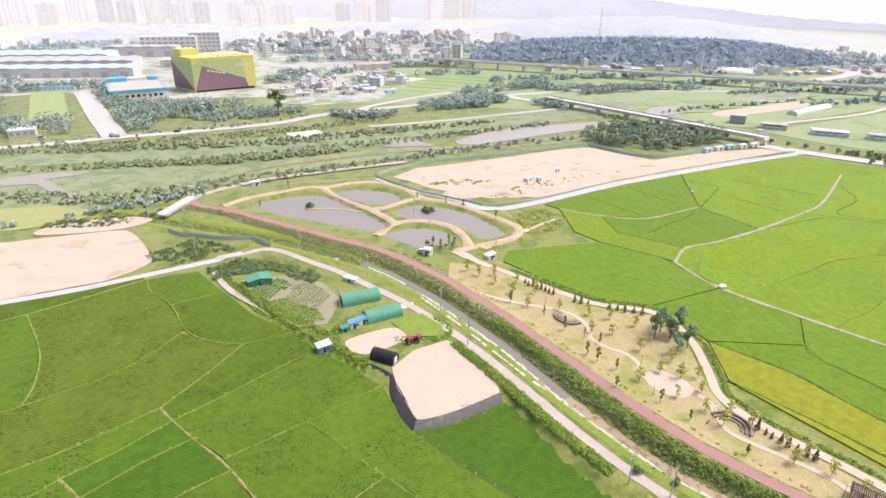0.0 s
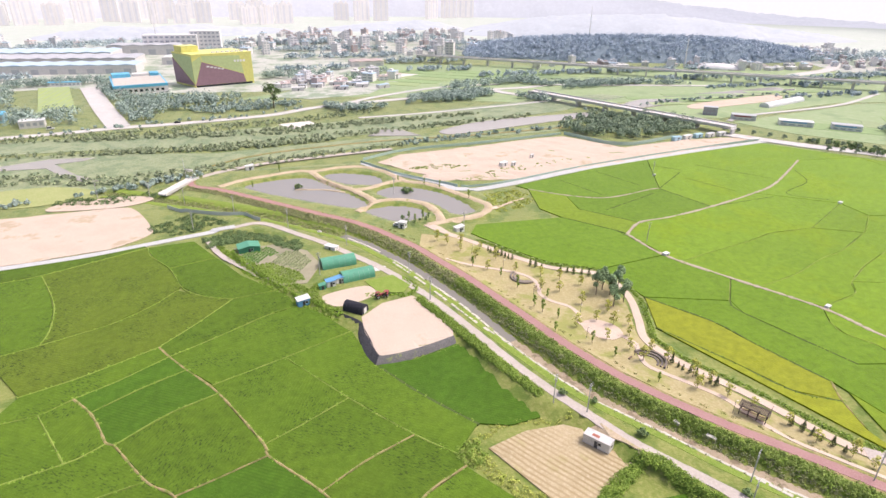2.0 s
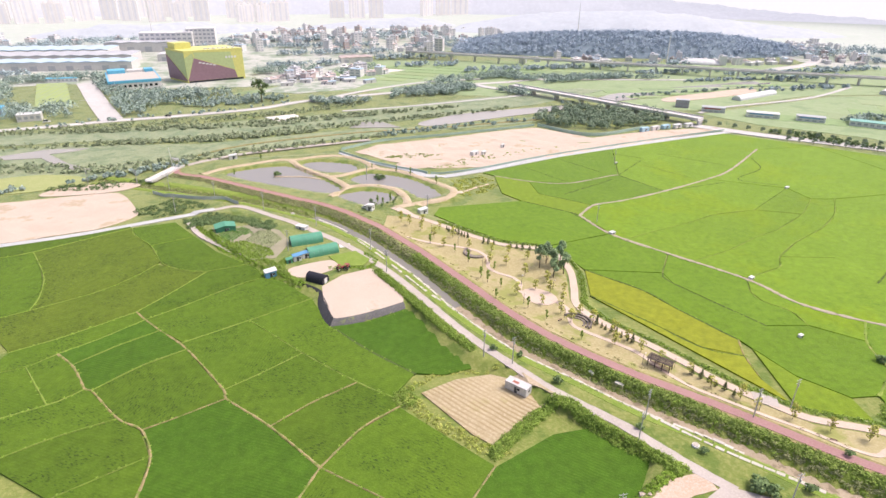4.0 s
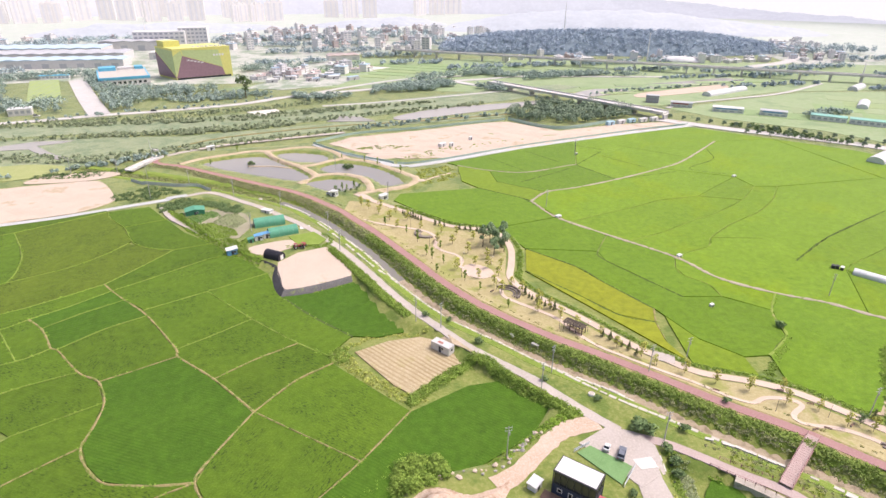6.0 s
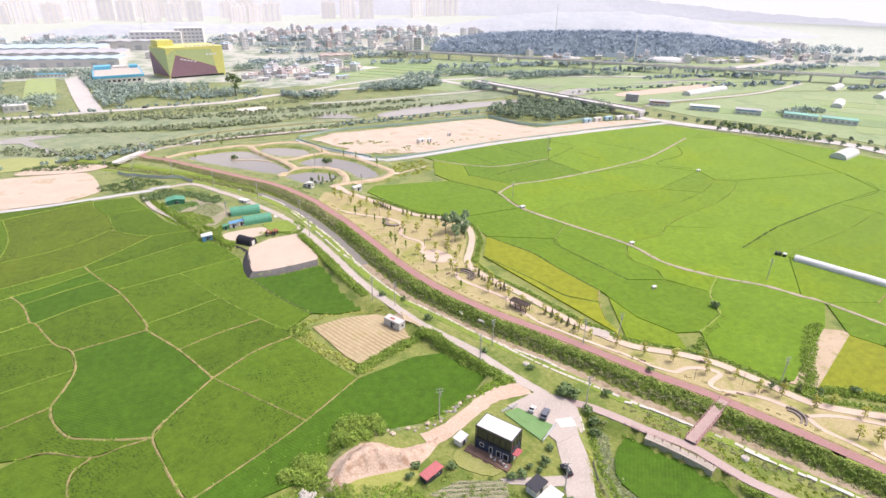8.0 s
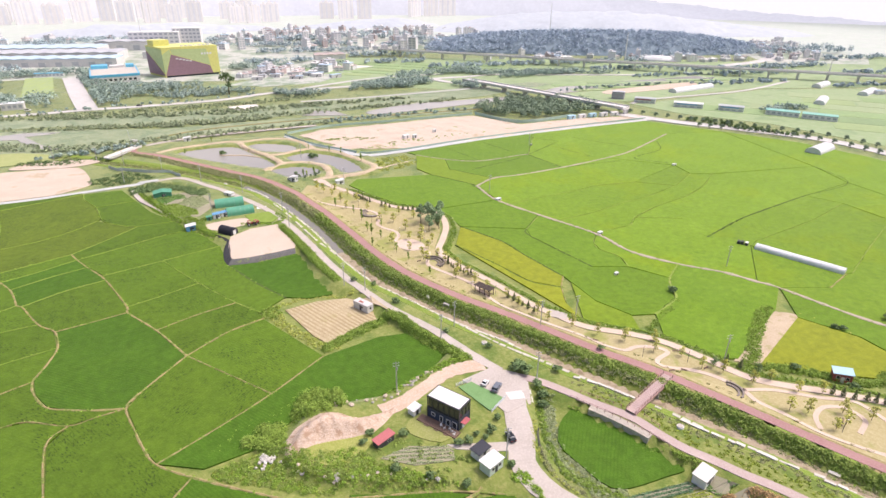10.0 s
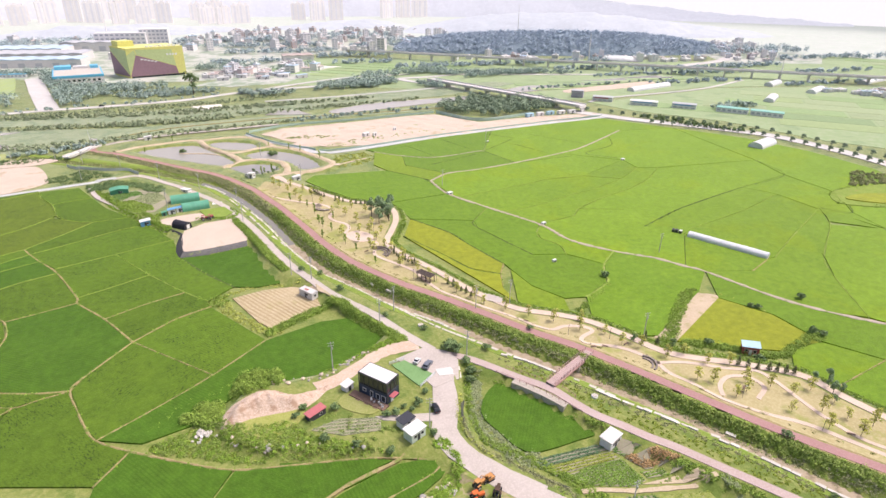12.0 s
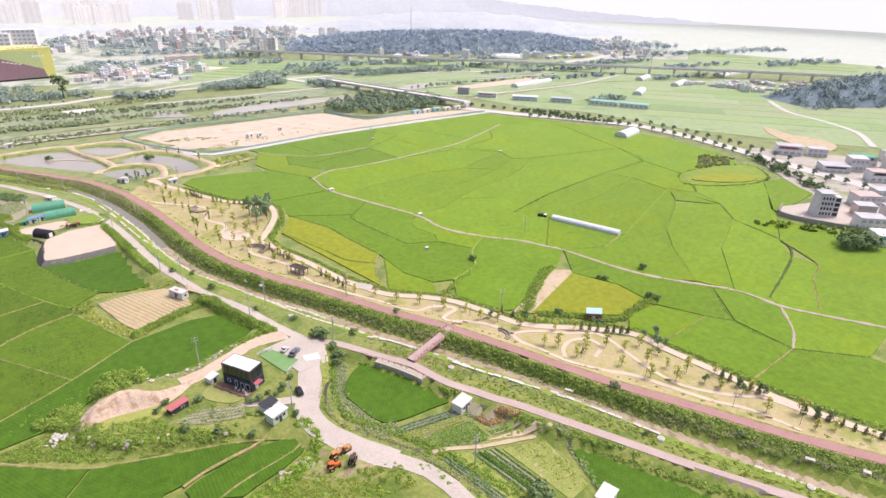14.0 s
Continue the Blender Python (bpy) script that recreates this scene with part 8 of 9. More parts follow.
# ---------------------------------------------------------------- bridges
M_CONCB = paint("pale_bridge_concrete", (0.66, 0.64, 0.60), 0.8)


def long_bridge(name, a, b, wide, high, gap, label):
    a, b = Vector(a), Vector(b)
    L = (b - a).length
    ob = thing(name, Matrix.Translation((a.x, a.y, 0)) @ Matrix.Rotation(math.atan2(b.y - a.y, b.x - a.x), 4, "Z"), label, "bridge")
    part("deck", box(0, -wide / 2, high - 1.2, L, wide / 2, high), M_CONCB, ob)
    for s in (-1, 1):
        part("parapet", box(0, s * wide / 2 - 0.2, high, L, s * wide / 2 + 0.2, high + 0.9), M_CONCB, ob)
    n = round(L / gap)
    for i in range(n + 1):
        x = L * i / n
        p = part("pier", box(x - 0.8, -wide * 0.3, -0.5, x + 0.8, wide * 0.3, high - 2.2), M_CONCB, ob)
        part("pier_cap", box(x - 1.0, -wide * 0.42, high - 2.2, x + 1.0, wide * 0.42, high - 1.2), M_CONCB, p)
    return ob


long_bridge("road_bridge", (209, 521), (304, 358), 10, 5.5, 27, "long pale concrete road bridge over the river")
long_bridge("rail_viaduct", (150, 768), (410, 592), 9, 8.5, 30, "pale concrete viaduct across the valley")
long_bridge("rail_viaduct", (410, 592), (700, 400), 9, 8.5, 30, "pale concrete viaduct across fields")
long_bridge("rail_viaduct", (700, 400), (1020, 150), 9, 8.5, 34, "pale concrete viaduct across fields")
small = thing("lane_bridge", Matrix.Translation((-77, 303, 0)) @ Matrix.Rotation(math.atan2(22, 10.8), 4, "Z"), "narrow pale concrete bridge over the stream", "bridge")
part("deck", box(-2, -2.2, 1.2, 27, 2.2, 1.9), M_CONCB, small)
for s in (-2.2, 2.2):
    part("parapet", box(-2, s - 0.12, 1.9, 27, s + 0.12, 2.6), M_CONCB, small)
for x in (3, 12, 21):
    part("pier", box(x - 0.4, -1.8, -1.2, x + 0.4, 1.8, 1.2), M_GREYC, small)

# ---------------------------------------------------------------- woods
# Grove and scrub leaves are lightened in place of the haze before them.
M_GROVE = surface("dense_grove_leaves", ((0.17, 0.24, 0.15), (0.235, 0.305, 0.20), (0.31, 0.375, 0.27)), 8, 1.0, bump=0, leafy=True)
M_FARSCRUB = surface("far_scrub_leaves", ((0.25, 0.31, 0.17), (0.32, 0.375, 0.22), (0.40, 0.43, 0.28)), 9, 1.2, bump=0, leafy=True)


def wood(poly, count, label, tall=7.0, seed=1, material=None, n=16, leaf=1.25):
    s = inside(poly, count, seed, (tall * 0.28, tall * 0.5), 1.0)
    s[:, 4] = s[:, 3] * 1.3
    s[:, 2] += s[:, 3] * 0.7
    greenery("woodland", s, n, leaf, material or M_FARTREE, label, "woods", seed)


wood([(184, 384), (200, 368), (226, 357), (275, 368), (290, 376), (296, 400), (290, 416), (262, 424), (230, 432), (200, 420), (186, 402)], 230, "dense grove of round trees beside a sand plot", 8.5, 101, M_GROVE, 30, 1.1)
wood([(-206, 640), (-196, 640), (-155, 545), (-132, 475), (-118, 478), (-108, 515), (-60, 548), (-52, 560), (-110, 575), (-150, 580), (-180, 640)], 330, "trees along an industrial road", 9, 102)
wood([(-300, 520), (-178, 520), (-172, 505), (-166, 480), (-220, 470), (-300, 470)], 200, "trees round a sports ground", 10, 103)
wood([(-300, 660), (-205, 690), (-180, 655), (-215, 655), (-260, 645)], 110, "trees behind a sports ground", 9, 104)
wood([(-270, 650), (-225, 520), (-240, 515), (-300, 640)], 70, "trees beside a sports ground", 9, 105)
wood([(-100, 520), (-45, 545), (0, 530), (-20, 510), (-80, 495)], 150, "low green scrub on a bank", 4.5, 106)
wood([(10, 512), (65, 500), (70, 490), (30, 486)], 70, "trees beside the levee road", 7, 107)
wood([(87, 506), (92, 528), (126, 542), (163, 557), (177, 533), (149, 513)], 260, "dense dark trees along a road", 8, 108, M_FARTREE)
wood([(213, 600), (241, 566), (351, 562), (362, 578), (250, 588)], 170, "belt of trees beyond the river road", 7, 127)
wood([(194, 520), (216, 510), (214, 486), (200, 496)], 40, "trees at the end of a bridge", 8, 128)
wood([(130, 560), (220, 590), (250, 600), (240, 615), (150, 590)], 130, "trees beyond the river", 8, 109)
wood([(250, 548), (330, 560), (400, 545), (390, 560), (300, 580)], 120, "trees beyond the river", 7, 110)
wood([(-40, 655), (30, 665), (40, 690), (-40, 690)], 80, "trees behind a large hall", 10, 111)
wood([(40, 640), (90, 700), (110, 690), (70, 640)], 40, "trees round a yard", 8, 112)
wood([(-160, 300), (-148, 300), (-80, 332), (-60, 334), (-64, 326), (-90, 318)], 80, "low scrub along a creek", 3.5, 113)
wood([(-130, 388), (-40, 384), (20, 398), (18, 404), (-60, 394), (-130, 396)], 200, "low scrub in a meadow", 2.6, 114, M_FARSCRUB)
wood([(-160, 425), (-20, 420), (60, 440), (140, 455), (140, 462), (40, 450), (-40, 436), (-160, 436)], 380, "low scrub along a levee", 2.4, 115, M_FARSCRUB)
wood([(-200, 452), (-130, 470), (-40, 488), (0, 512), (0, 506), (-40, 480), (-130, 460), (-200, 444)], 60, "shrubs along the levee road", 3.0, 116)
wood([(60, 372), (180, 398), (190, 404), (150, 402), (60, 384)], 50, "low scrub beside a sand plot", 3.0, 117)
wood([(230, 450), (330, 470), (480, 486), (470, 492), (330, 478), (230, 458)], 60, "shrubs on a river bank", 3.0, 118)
wood([(338, 330), (352, 330), (380, 292), (398, 262), (390, 260), (366, 285)], 60, "trees along a road embankment", 4.5, 119, M_TREE)
wood([(359, 144), (387, 167), (402, 152), (385, 141)], 120, "grey-green weeds at the edge of an island field", 2.4, 120, M_SCRUB, 20, 0.6)
wood([(404, 100), (414, 120), (416, 150), (412, 150), (402, 120), (396, 96), (388, 78), (396, 80)], 40, "trees at the edge of a road", 5.0, 121, M_TREE)
wood([(329, 27), (337, 34), (347, 31), (344, 22), (334, 20)], 26, "large dark green trees beside houses", 9.0, 122, M_TREE)
wood([(320, 68), (345, 50), (360, 38), (356, 34), (336, 46), (318, 62)], 40, "pale green weeds below a wall", 2.5, 123, M_BUSH)
wood([(424, 330), (468, 342), (462, 356), (420, 344)], 40, "trees behind a greenhouse", 6.0, 124)
# Blue-grey of the hazy air is painted into these far leaves.
M_BLUETREE = surface("haze_blue_woodland", ((0.32, 0.405, 0.41), (0.39, 0.47, 0.48), (0.46, 0.53, 0.54)), 40, 4.0, bump=0, leafy=True)
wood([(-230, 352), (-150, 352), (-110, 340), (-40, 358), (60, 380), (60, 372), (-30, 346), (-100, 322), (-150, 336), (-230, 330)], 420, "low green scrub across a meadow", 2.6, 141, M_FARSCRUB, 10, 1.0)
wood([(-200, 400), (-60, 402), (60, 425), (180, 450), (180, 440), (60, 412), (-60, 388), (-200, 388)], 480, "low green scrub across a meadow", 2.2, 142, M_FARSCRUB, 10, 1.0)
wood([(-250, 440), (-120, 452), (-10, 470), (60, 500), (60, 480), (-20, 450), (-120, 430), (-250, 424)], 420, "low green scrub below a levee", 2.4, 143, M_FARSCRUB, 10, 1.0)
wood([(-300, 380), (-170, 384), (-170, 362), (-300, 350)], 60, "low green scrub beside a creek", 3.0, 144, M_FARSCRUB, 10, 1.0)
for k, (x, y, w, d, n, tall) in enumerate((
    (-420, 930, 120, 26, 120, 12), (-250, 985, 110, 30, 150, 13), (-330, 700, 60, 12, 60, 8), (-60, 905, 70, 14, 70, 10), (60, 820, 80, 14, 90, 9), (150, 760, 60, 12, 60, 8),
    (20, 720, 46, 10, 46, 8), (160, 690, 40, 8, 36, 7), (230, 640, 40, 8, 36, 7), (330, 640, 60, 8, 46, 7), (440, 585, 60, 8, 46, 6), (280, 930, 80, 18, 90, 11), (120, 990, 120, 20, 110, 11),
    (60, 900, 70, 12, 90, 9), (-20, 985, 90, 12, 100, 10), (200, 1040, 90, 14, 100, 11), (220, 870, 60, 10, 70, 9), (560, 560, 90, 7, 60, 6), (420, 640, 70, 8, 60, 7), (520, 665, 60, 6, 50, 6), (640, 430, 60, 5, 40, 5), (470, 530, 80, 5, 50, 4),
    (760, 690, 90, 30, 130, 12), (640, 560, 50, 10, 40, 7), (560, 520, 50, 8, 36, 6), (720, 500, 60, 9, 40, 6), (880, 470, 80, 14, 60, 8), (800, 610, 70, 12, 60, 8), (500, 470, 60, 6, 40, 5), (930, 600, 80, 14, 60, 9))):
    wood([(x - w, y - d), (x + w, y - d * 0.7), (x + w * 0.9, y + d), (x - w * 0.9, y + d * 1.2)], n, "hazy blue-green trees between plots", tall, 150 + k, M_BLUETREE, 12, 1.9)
BIGTREE = make_tree("tall_broadleaf_tree", 20, 7, 0.5, 60, 0.9, M_TREE, "tall dark broadleaf tree beside a road", 30, "round")
BIGTREE.matrix_world = Matrix.Translation((-26, 512, 0))
STREET = make_tree("street_tree", 4.4, 1.8, 0.12, 70, 0.34, M_GROVE, "small round street tree beside a road", 31, "round", "street trees")
for line, shift in (([(296, 360), (330, 322), (363, 292), (401, 253), (415, 215), (421, 180), (424, 126)], 7.5), ([(340, 310), (363, 292), (401, 253), (415, 215), (421, 180), (424, 126), (431, 71)], -8.0)):
    for x, y in row_of(line, 9.5, shift, 0.8, 77):
        copy_thing(STREET, Matrix.Translation((x, y, 0)))
STREET.matrix_world = Matrix.Translation((414, 96, 0))

# ---------------------------------------------------------------- far hills: plain backdrop of the hazy distance
def ridge(pts, deep, material, label, rough=3.0, seed=1):
    """A far wooded hill: (x, y, height) along its crest."""
    n, m = len(pts), 14
    line = spline([(p[0], p[1]) for p in pts], 9)
    hs = np.interp(np.linspace(0, n - 1, len(line)), range(n), [p[2] for p in pts])
    bm = bmesh.new()
    rows = []
    for i, p in enumerate(line):
        d = (line[min(i + 1, len(line) - 1)] - line[max(i - 1, 0)]).normalized()
        nrm = Vector((-d.y, d.x))
        row = []
        for k in range(-m, m + 1):
            s = k / m
            q = p + nrm * (s * deep)
            h = hs[i] * math.cos(s * math.pi / 2) ** 0.8 * (0 if i in (0, len(line) - 1) else 1)
            h += rough * (noise.noise(Vector((q.x * 0.02, q.y * 0.02, seed))) + 0.8 * noise.noise(Vector((q.x * 0.07, q.y * 0.07, seed)))) * min(1, h / 8)
            row.append(bm.verts.new((q.x, q.y, h - 1)))
        rows.append(row)
    for a, b in zip(rows[:-1], rows[1:]):
        for k in range(2 * m):
            bm.faces.new((a[k], a[k + 1], b[k + 1], b[k]))
    bmesh.ops.recalc_face_normals(bm, faces=bm.faces[:])
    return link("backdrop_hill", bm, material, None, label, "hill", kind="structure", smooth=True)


def canopy(pts, deep, count, material, label, seed):
    """Tree crowns over a wooded hill."""
    rng = np.random.default_rng(seed)
    line = spline([(p[0], p[1]) for p in pts], 6)
    hs = np.interp(np.linspace(0, len(pts) - 1, len(line)), range(len(pts)), [p[2] for p in pts])
    i = rng.integers(1, len(line) - 1, count)
    side = rng.uniform(-1, 0.55, count)
    spots = []
    for k, f in zip(i, side):
        d = (line[k + 1] - line[k - 1]).normalized()
        q = line[k] + Vector((-d.y, d.x)) * (f * deep)
        r = rng.uniform(3.0, 5.5)
        spots.append((q.x, q.y, hs[k] * math.cos(f * math.pi / 2) ** 0.8, r, r * 1.1))
    greenery("woodland", np.array(spots), 12, 1.5, material, label, "woods", seed)


# Haze painted blue-grey into the hill trees, haze and shade into the floor.
M_HILLSOIL = surface("shaded_hazy_hill_floor", ((0.17, 0.225, 0.255), (0.205, 0.265, 0.295), (0.24, 0.30, 0.33)), 30, 6.0, bump=0.0)
M_HILLTREE = surface("haze_blue_hill_trees", ((0.36, 0.44, 0.51), (0.40, 0.48, 0.55), (0.44, 0.52, 0.585)), 40, 5.0, bump=0)
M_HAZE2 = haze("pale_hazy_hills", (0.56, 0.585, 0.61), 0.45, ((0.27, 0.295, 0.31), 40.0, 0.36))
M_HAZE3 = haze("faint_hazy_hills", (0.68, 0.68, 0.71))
HILL = [(250, 880, 4), (310, 850, 17), (380, 815, 23), (460, 785, 25), (540, 765, 25), (610, 760, 23), (670, 765, 15), (730, 790, 3)]
KNOLL = [(606, 282, 3), (640, 278, 15), (690, 266, 22), (750, 258, 21), (820, 264, 14), (870, 285, 3)]
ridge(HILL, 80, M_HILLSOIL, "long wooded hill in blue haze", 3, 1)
canopy(HILL, 80, 1900, M_HILLTREE, "haze-tinted woods on a long low hill", 131)
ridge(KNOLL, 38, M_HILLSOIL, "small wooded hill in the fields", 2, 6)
canopy(KNOLL, 38, 520, surface("knoll_trees", ((0.26, 0.335, 0.325), (0.30, 0.375, 0.36), (0.345, 0.415, 0.40)), 20, 4.0, bump=0), "dark woods on a small hill", 132)
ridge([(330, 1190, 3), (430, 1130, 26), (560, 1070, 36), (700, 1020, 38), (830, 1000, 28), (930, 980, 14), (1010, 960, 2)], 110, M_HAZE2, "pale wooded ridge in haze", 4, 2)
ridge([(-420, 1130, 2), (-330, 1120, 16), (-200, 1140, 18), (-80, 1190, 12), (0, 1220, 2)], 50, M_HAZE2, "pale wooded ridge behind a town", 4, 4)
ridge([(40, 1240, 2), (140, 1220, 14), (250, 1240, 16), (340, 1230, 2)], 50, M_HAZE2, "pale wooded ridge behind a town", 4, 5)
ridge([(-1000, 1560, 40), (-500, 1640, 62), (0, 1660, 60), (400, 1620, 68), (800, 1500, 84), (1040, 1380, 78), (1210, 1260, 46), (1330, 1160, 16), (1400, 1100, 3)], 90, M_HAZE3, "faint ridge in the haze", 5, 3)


def ring_at(r, z):
    return [(60 + r * math.sin(radians(a)), r * math.cos(radians(a)), z) for a in range(-92, 118, 3)]


# pale farmland and white haze at the end of sight, painted as glowing surfaces
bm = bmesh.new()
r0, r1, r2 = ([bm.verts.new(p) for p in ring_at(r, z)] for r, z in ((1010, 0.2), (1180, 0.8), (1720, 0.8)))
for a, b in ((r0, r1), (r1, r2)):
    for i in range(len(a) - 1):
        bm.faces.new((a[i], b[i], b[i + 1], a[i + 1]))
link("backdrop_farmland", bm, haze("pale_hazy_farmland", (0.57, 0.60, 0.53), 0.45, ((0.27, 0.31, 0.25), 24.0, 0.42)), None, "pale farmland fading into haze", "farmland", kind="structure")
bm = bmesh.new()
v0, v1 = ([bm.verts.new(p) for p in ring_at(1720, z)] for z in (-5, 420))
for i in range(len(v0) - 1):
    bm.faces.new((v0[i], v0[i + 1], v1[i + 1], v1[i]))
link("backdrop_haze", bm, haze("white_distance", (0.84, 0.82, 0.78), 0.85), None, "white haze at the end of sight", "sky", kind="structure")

# ---------------------------------------------------------------- far buildings
M_PLASTER = paint("pale_plaster", (0.70, 0.68, 0.65), 0.8)
M_TOWER = paint("white_tower_plaster", (0.80, 0.78, 0.75), 0.8)
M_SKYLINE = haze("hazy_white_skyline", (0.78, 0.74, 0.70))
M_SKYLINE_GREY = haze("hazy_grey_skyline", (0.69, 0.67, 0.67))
# Window grey is lightened to paint in the haze.
M_HAZYPANE = paint("haze_paled_window", (0.42, 0.44, 0.46), 0.4)
M_GREYROOF = paint("grey_roof_sheet", (0.50, 0.51, 0.52), 0.6)
# Brick colour is paled for haze, not by weather.
M_REDROOF = paint("haze_paled_brick_roof", (0.55, 0.45, 0.41), 0.7)
# Yellow, lime and plum of the hall are paled as if through haze.
M_YELLOW_P = paint("yellow_cladding", (0.76, 0.73, 0.24), 0.5)
M_LIME = paint("lime_cladding", (0.54, 0.63, 0.30), 0.5)
M_PURPLE = paint("plum_brown_cladding", (0.33, 0.21, 0.24), 0.5)
M_SKYROOF = paint("blue_factory_roof", (0.50, 0.63, 0.72), 0.5)
M_BRIGHTBLUE = paint("bright_blue_trim", (0.15, 0.50, 0.70), 0.5)


def block(name, m, wide, deep, tall, walls, roof, label, category, floors=2, bays=4, group="", parapet=0.4):
    """A plain building: body, roof slab with parapet, and windows with panes on two sides."""
    ob = thing(name, m, label, category, group)
    w, d = wide / 2, deep / 2
    body = part("wall", box(-w, -d, -0.3, w, d, tall), walls, ob)
    part("roof", box(-w - 0.15, -d - 0.15, tall, w + 0.15, d + 0.15, tall + parapet), roof, ob)
    fl = tall / floors
    for f in range(floors):
        for b in range(bays):
            x = -w + wide * (b + 0.5) / bays
            part("window", box(x - wide / bays * 0.3, -d - 0.06, f * fl + fl * 0.35, x + wide / bays * 0.3, -d + 0.01, f * fl + fl * 0.78), M_HAZYPANE, body)
    return ob


# big yellow and plum hall
hall = thing("event_hall", Matrix.Translation((-102, 622, 0)) @ Matrix.Rotation(math.atan2(20, 54), 4, "Z"), "large windowless hall clad in yellow, lime and plum", "hall")
part("body", box(0, 0, 0, 58, 78, 30), M_YELLOW_P, hall, "yellow cladding")
part("roof", box(-0.3, -0.3, 30, 58.3, 78.3, 31.2), M_YELLOW_P, hall)
part("roof_house", box(2, 44, 31.2, 18, 74, 37), M_YELLOW_P, hall)


def facet(pts, off, mat, name, label=""):
    bm = bmesh.new()
    f = bm.faces.new([bm.verts.new(p) for p in pts])
    ext = bmesh.ops.extrude_face_region(bm, geom=[f])
    bmesh.ops.translate(bm, vec=off, verts=[v for v in ext["geom"] if isinstance(v, bmesh.types.BMVert)])
    bmesh.ops.recalc_face_normals(bm, faces=bm.faces[:])
    part(name, bm, mat, hall, label)


facet([(0.3, 0, 2), (50, 0, 2), (48, 0, 10), (9, 0, 24)], (0, -0.4, 0), M_PURPLE, "cladding_panel", "plum cladding panel")
facet([(0, 0, 24), (8, 0, 29), (9, 0, 24.2), (0, 0, 3)], (0, -0.25, 0), M_LIME, "cladding_panel", "lime cladding panel")
facet([(9.6, 0, 24.2), (9, 0, 29.5), (46, 0, 28), (48.4, 0, 10.4)], (0, -0.2, 0), M_LIME, "cladding_panel", "lime cladding panel")
facet([(0, 0, 2), (0, 78, 2), (0, 78, 26), (0, 4, 4)], (-0.4, 0, 0), M_PURPLE, "cladding_panel", "plum cladding panel")
facet([(0, 0.4, 4.5), (0, 74, 26), (0, 76, 30), (0, 0.4, 29)], (-0.25, 0, 0), M_LIME, "cladding_panel", "lime cladding panel")
part("base_glazing", box(1, -0.5, 0, 56, 0.0, 1.9), M_GLASS, hall)
for i in range(5):
    part("sign_bar", box(13 + i * 3.4, -0.55, 18.6 - i * 0.75, 15.6 + i * 3.4, -0.42, 19.8 - i * 0.75), M_WHITE, hall)
for i in range(4):
    part("window", box(40 + 3 * i, -0.35, 22, 42 + 3 * i, -0.02, 24), M_WHITE, hall)
for i in range(7):
    part("roof_unit", box(22 + i * 4.6, 8, 31.2, 25 + i * 4.6, 11, 32.6), M_WHITE, hall)

for piece in hall.children:
    piece.data.transform(Matrix(((1, -0.13, 0, 0), (0, 0.46, 0, 0), (0, 0, 1, 0), (0, 0, 0, 1))))

# blue-rimmed factory, pitch, sheds and plants
fac = thing("factory", Matrix.Translation((-168, 592, 0)) @ Matrix.Rotation(math.atan2(13, 45), 4, "Z"), "white factory with a bright blue roof rim", "factory")
part("wall", box(0, 0, 0, 46, 62, 7), M_PLASTER, fac)
part("blue_band", box(-0.3, -0.3, 6.2, 46.3, 62.3, 8.6), M_BRIGHTBLUE, fac, "bright blue rim")
part("roof", box(1.2, 1.2, 8.604, 44.8, 60.8, 8.8), paint("beige_roof", (0.58, 0.54, 0.47), 0.8), fac)
for x, y, a, b, h in ((2, 46, 16, 14, 12), (20, 50, 14, 10, 11), (36, 48, 8, 12, 11.5)):
    part("roof_house", box(x, y, 8.8, x + a, y + b, h), M_BRIGHTBLUE if x != 20 else M_PLASTER, fac)
for i in range(9):
    part("window", box(3 + 4.6 * i, -0.08, 2.2, 5.6 + 4.6 * i, 0.01, 4.4), M_GLASS, fac)
patch("sports_pitch", [(-248, 645), (-222, 648), (-183, 532), (-210, 528)], surface("pitch_grass", ((0.29, 0.37, 0.16), (0.34, 0.42, 0.20), (0.39, 0.44, 0.24)), 9, 1.5, bump=0, stripes=((0.36, 0.45, 0.12), 6.0, 0.5)), 0.3, "mown green sports pitch", "pitch", cell=0, flat=0.0)
for k, (x, y) in enumerate(((-244, 640), (-186, 534))):
    g = thing("goal", Matrix.Translation((x + 12, y + 2, 0.3)), "small white football goal frame", "goal", "goals")
    for dx in (-3.6, 3.6):
        part("goal_post", rod((dx, 0, 0), (dx, 0, 2.4), 0.08), M_WHITE, g)
    part("crossbar", rod((-3.6, 0, 2.4), (3.6, 0, 2.4), 0.08), M_WHITE, g)
block("sports_hut", Matrix.Translation((-228, 656, 0)), 30, 6, 3.5, M_WHITE, M_BRIGHTBLUE, "long low white and blue changing hut", "hut", 1, 8)
block("workshop", Matrix.Translation((-232, 500, 0)) @ Matrix.Rotation(0.2, 4, "Z"), 20, 14, 6, M_PALEBLUE, M_BRIGHTBLUE, "pale workshop with a bright blue roof", "workshop", 1, 4)
block("workshop", Matrix.Translation((-196, 478, 0)) @ Matrix.Rotation(0.2, 4, "Z"), 16, 9, 5, M_PLASTER, M_WHITE, "small white workshop by the road", "workshop", 1, 4)


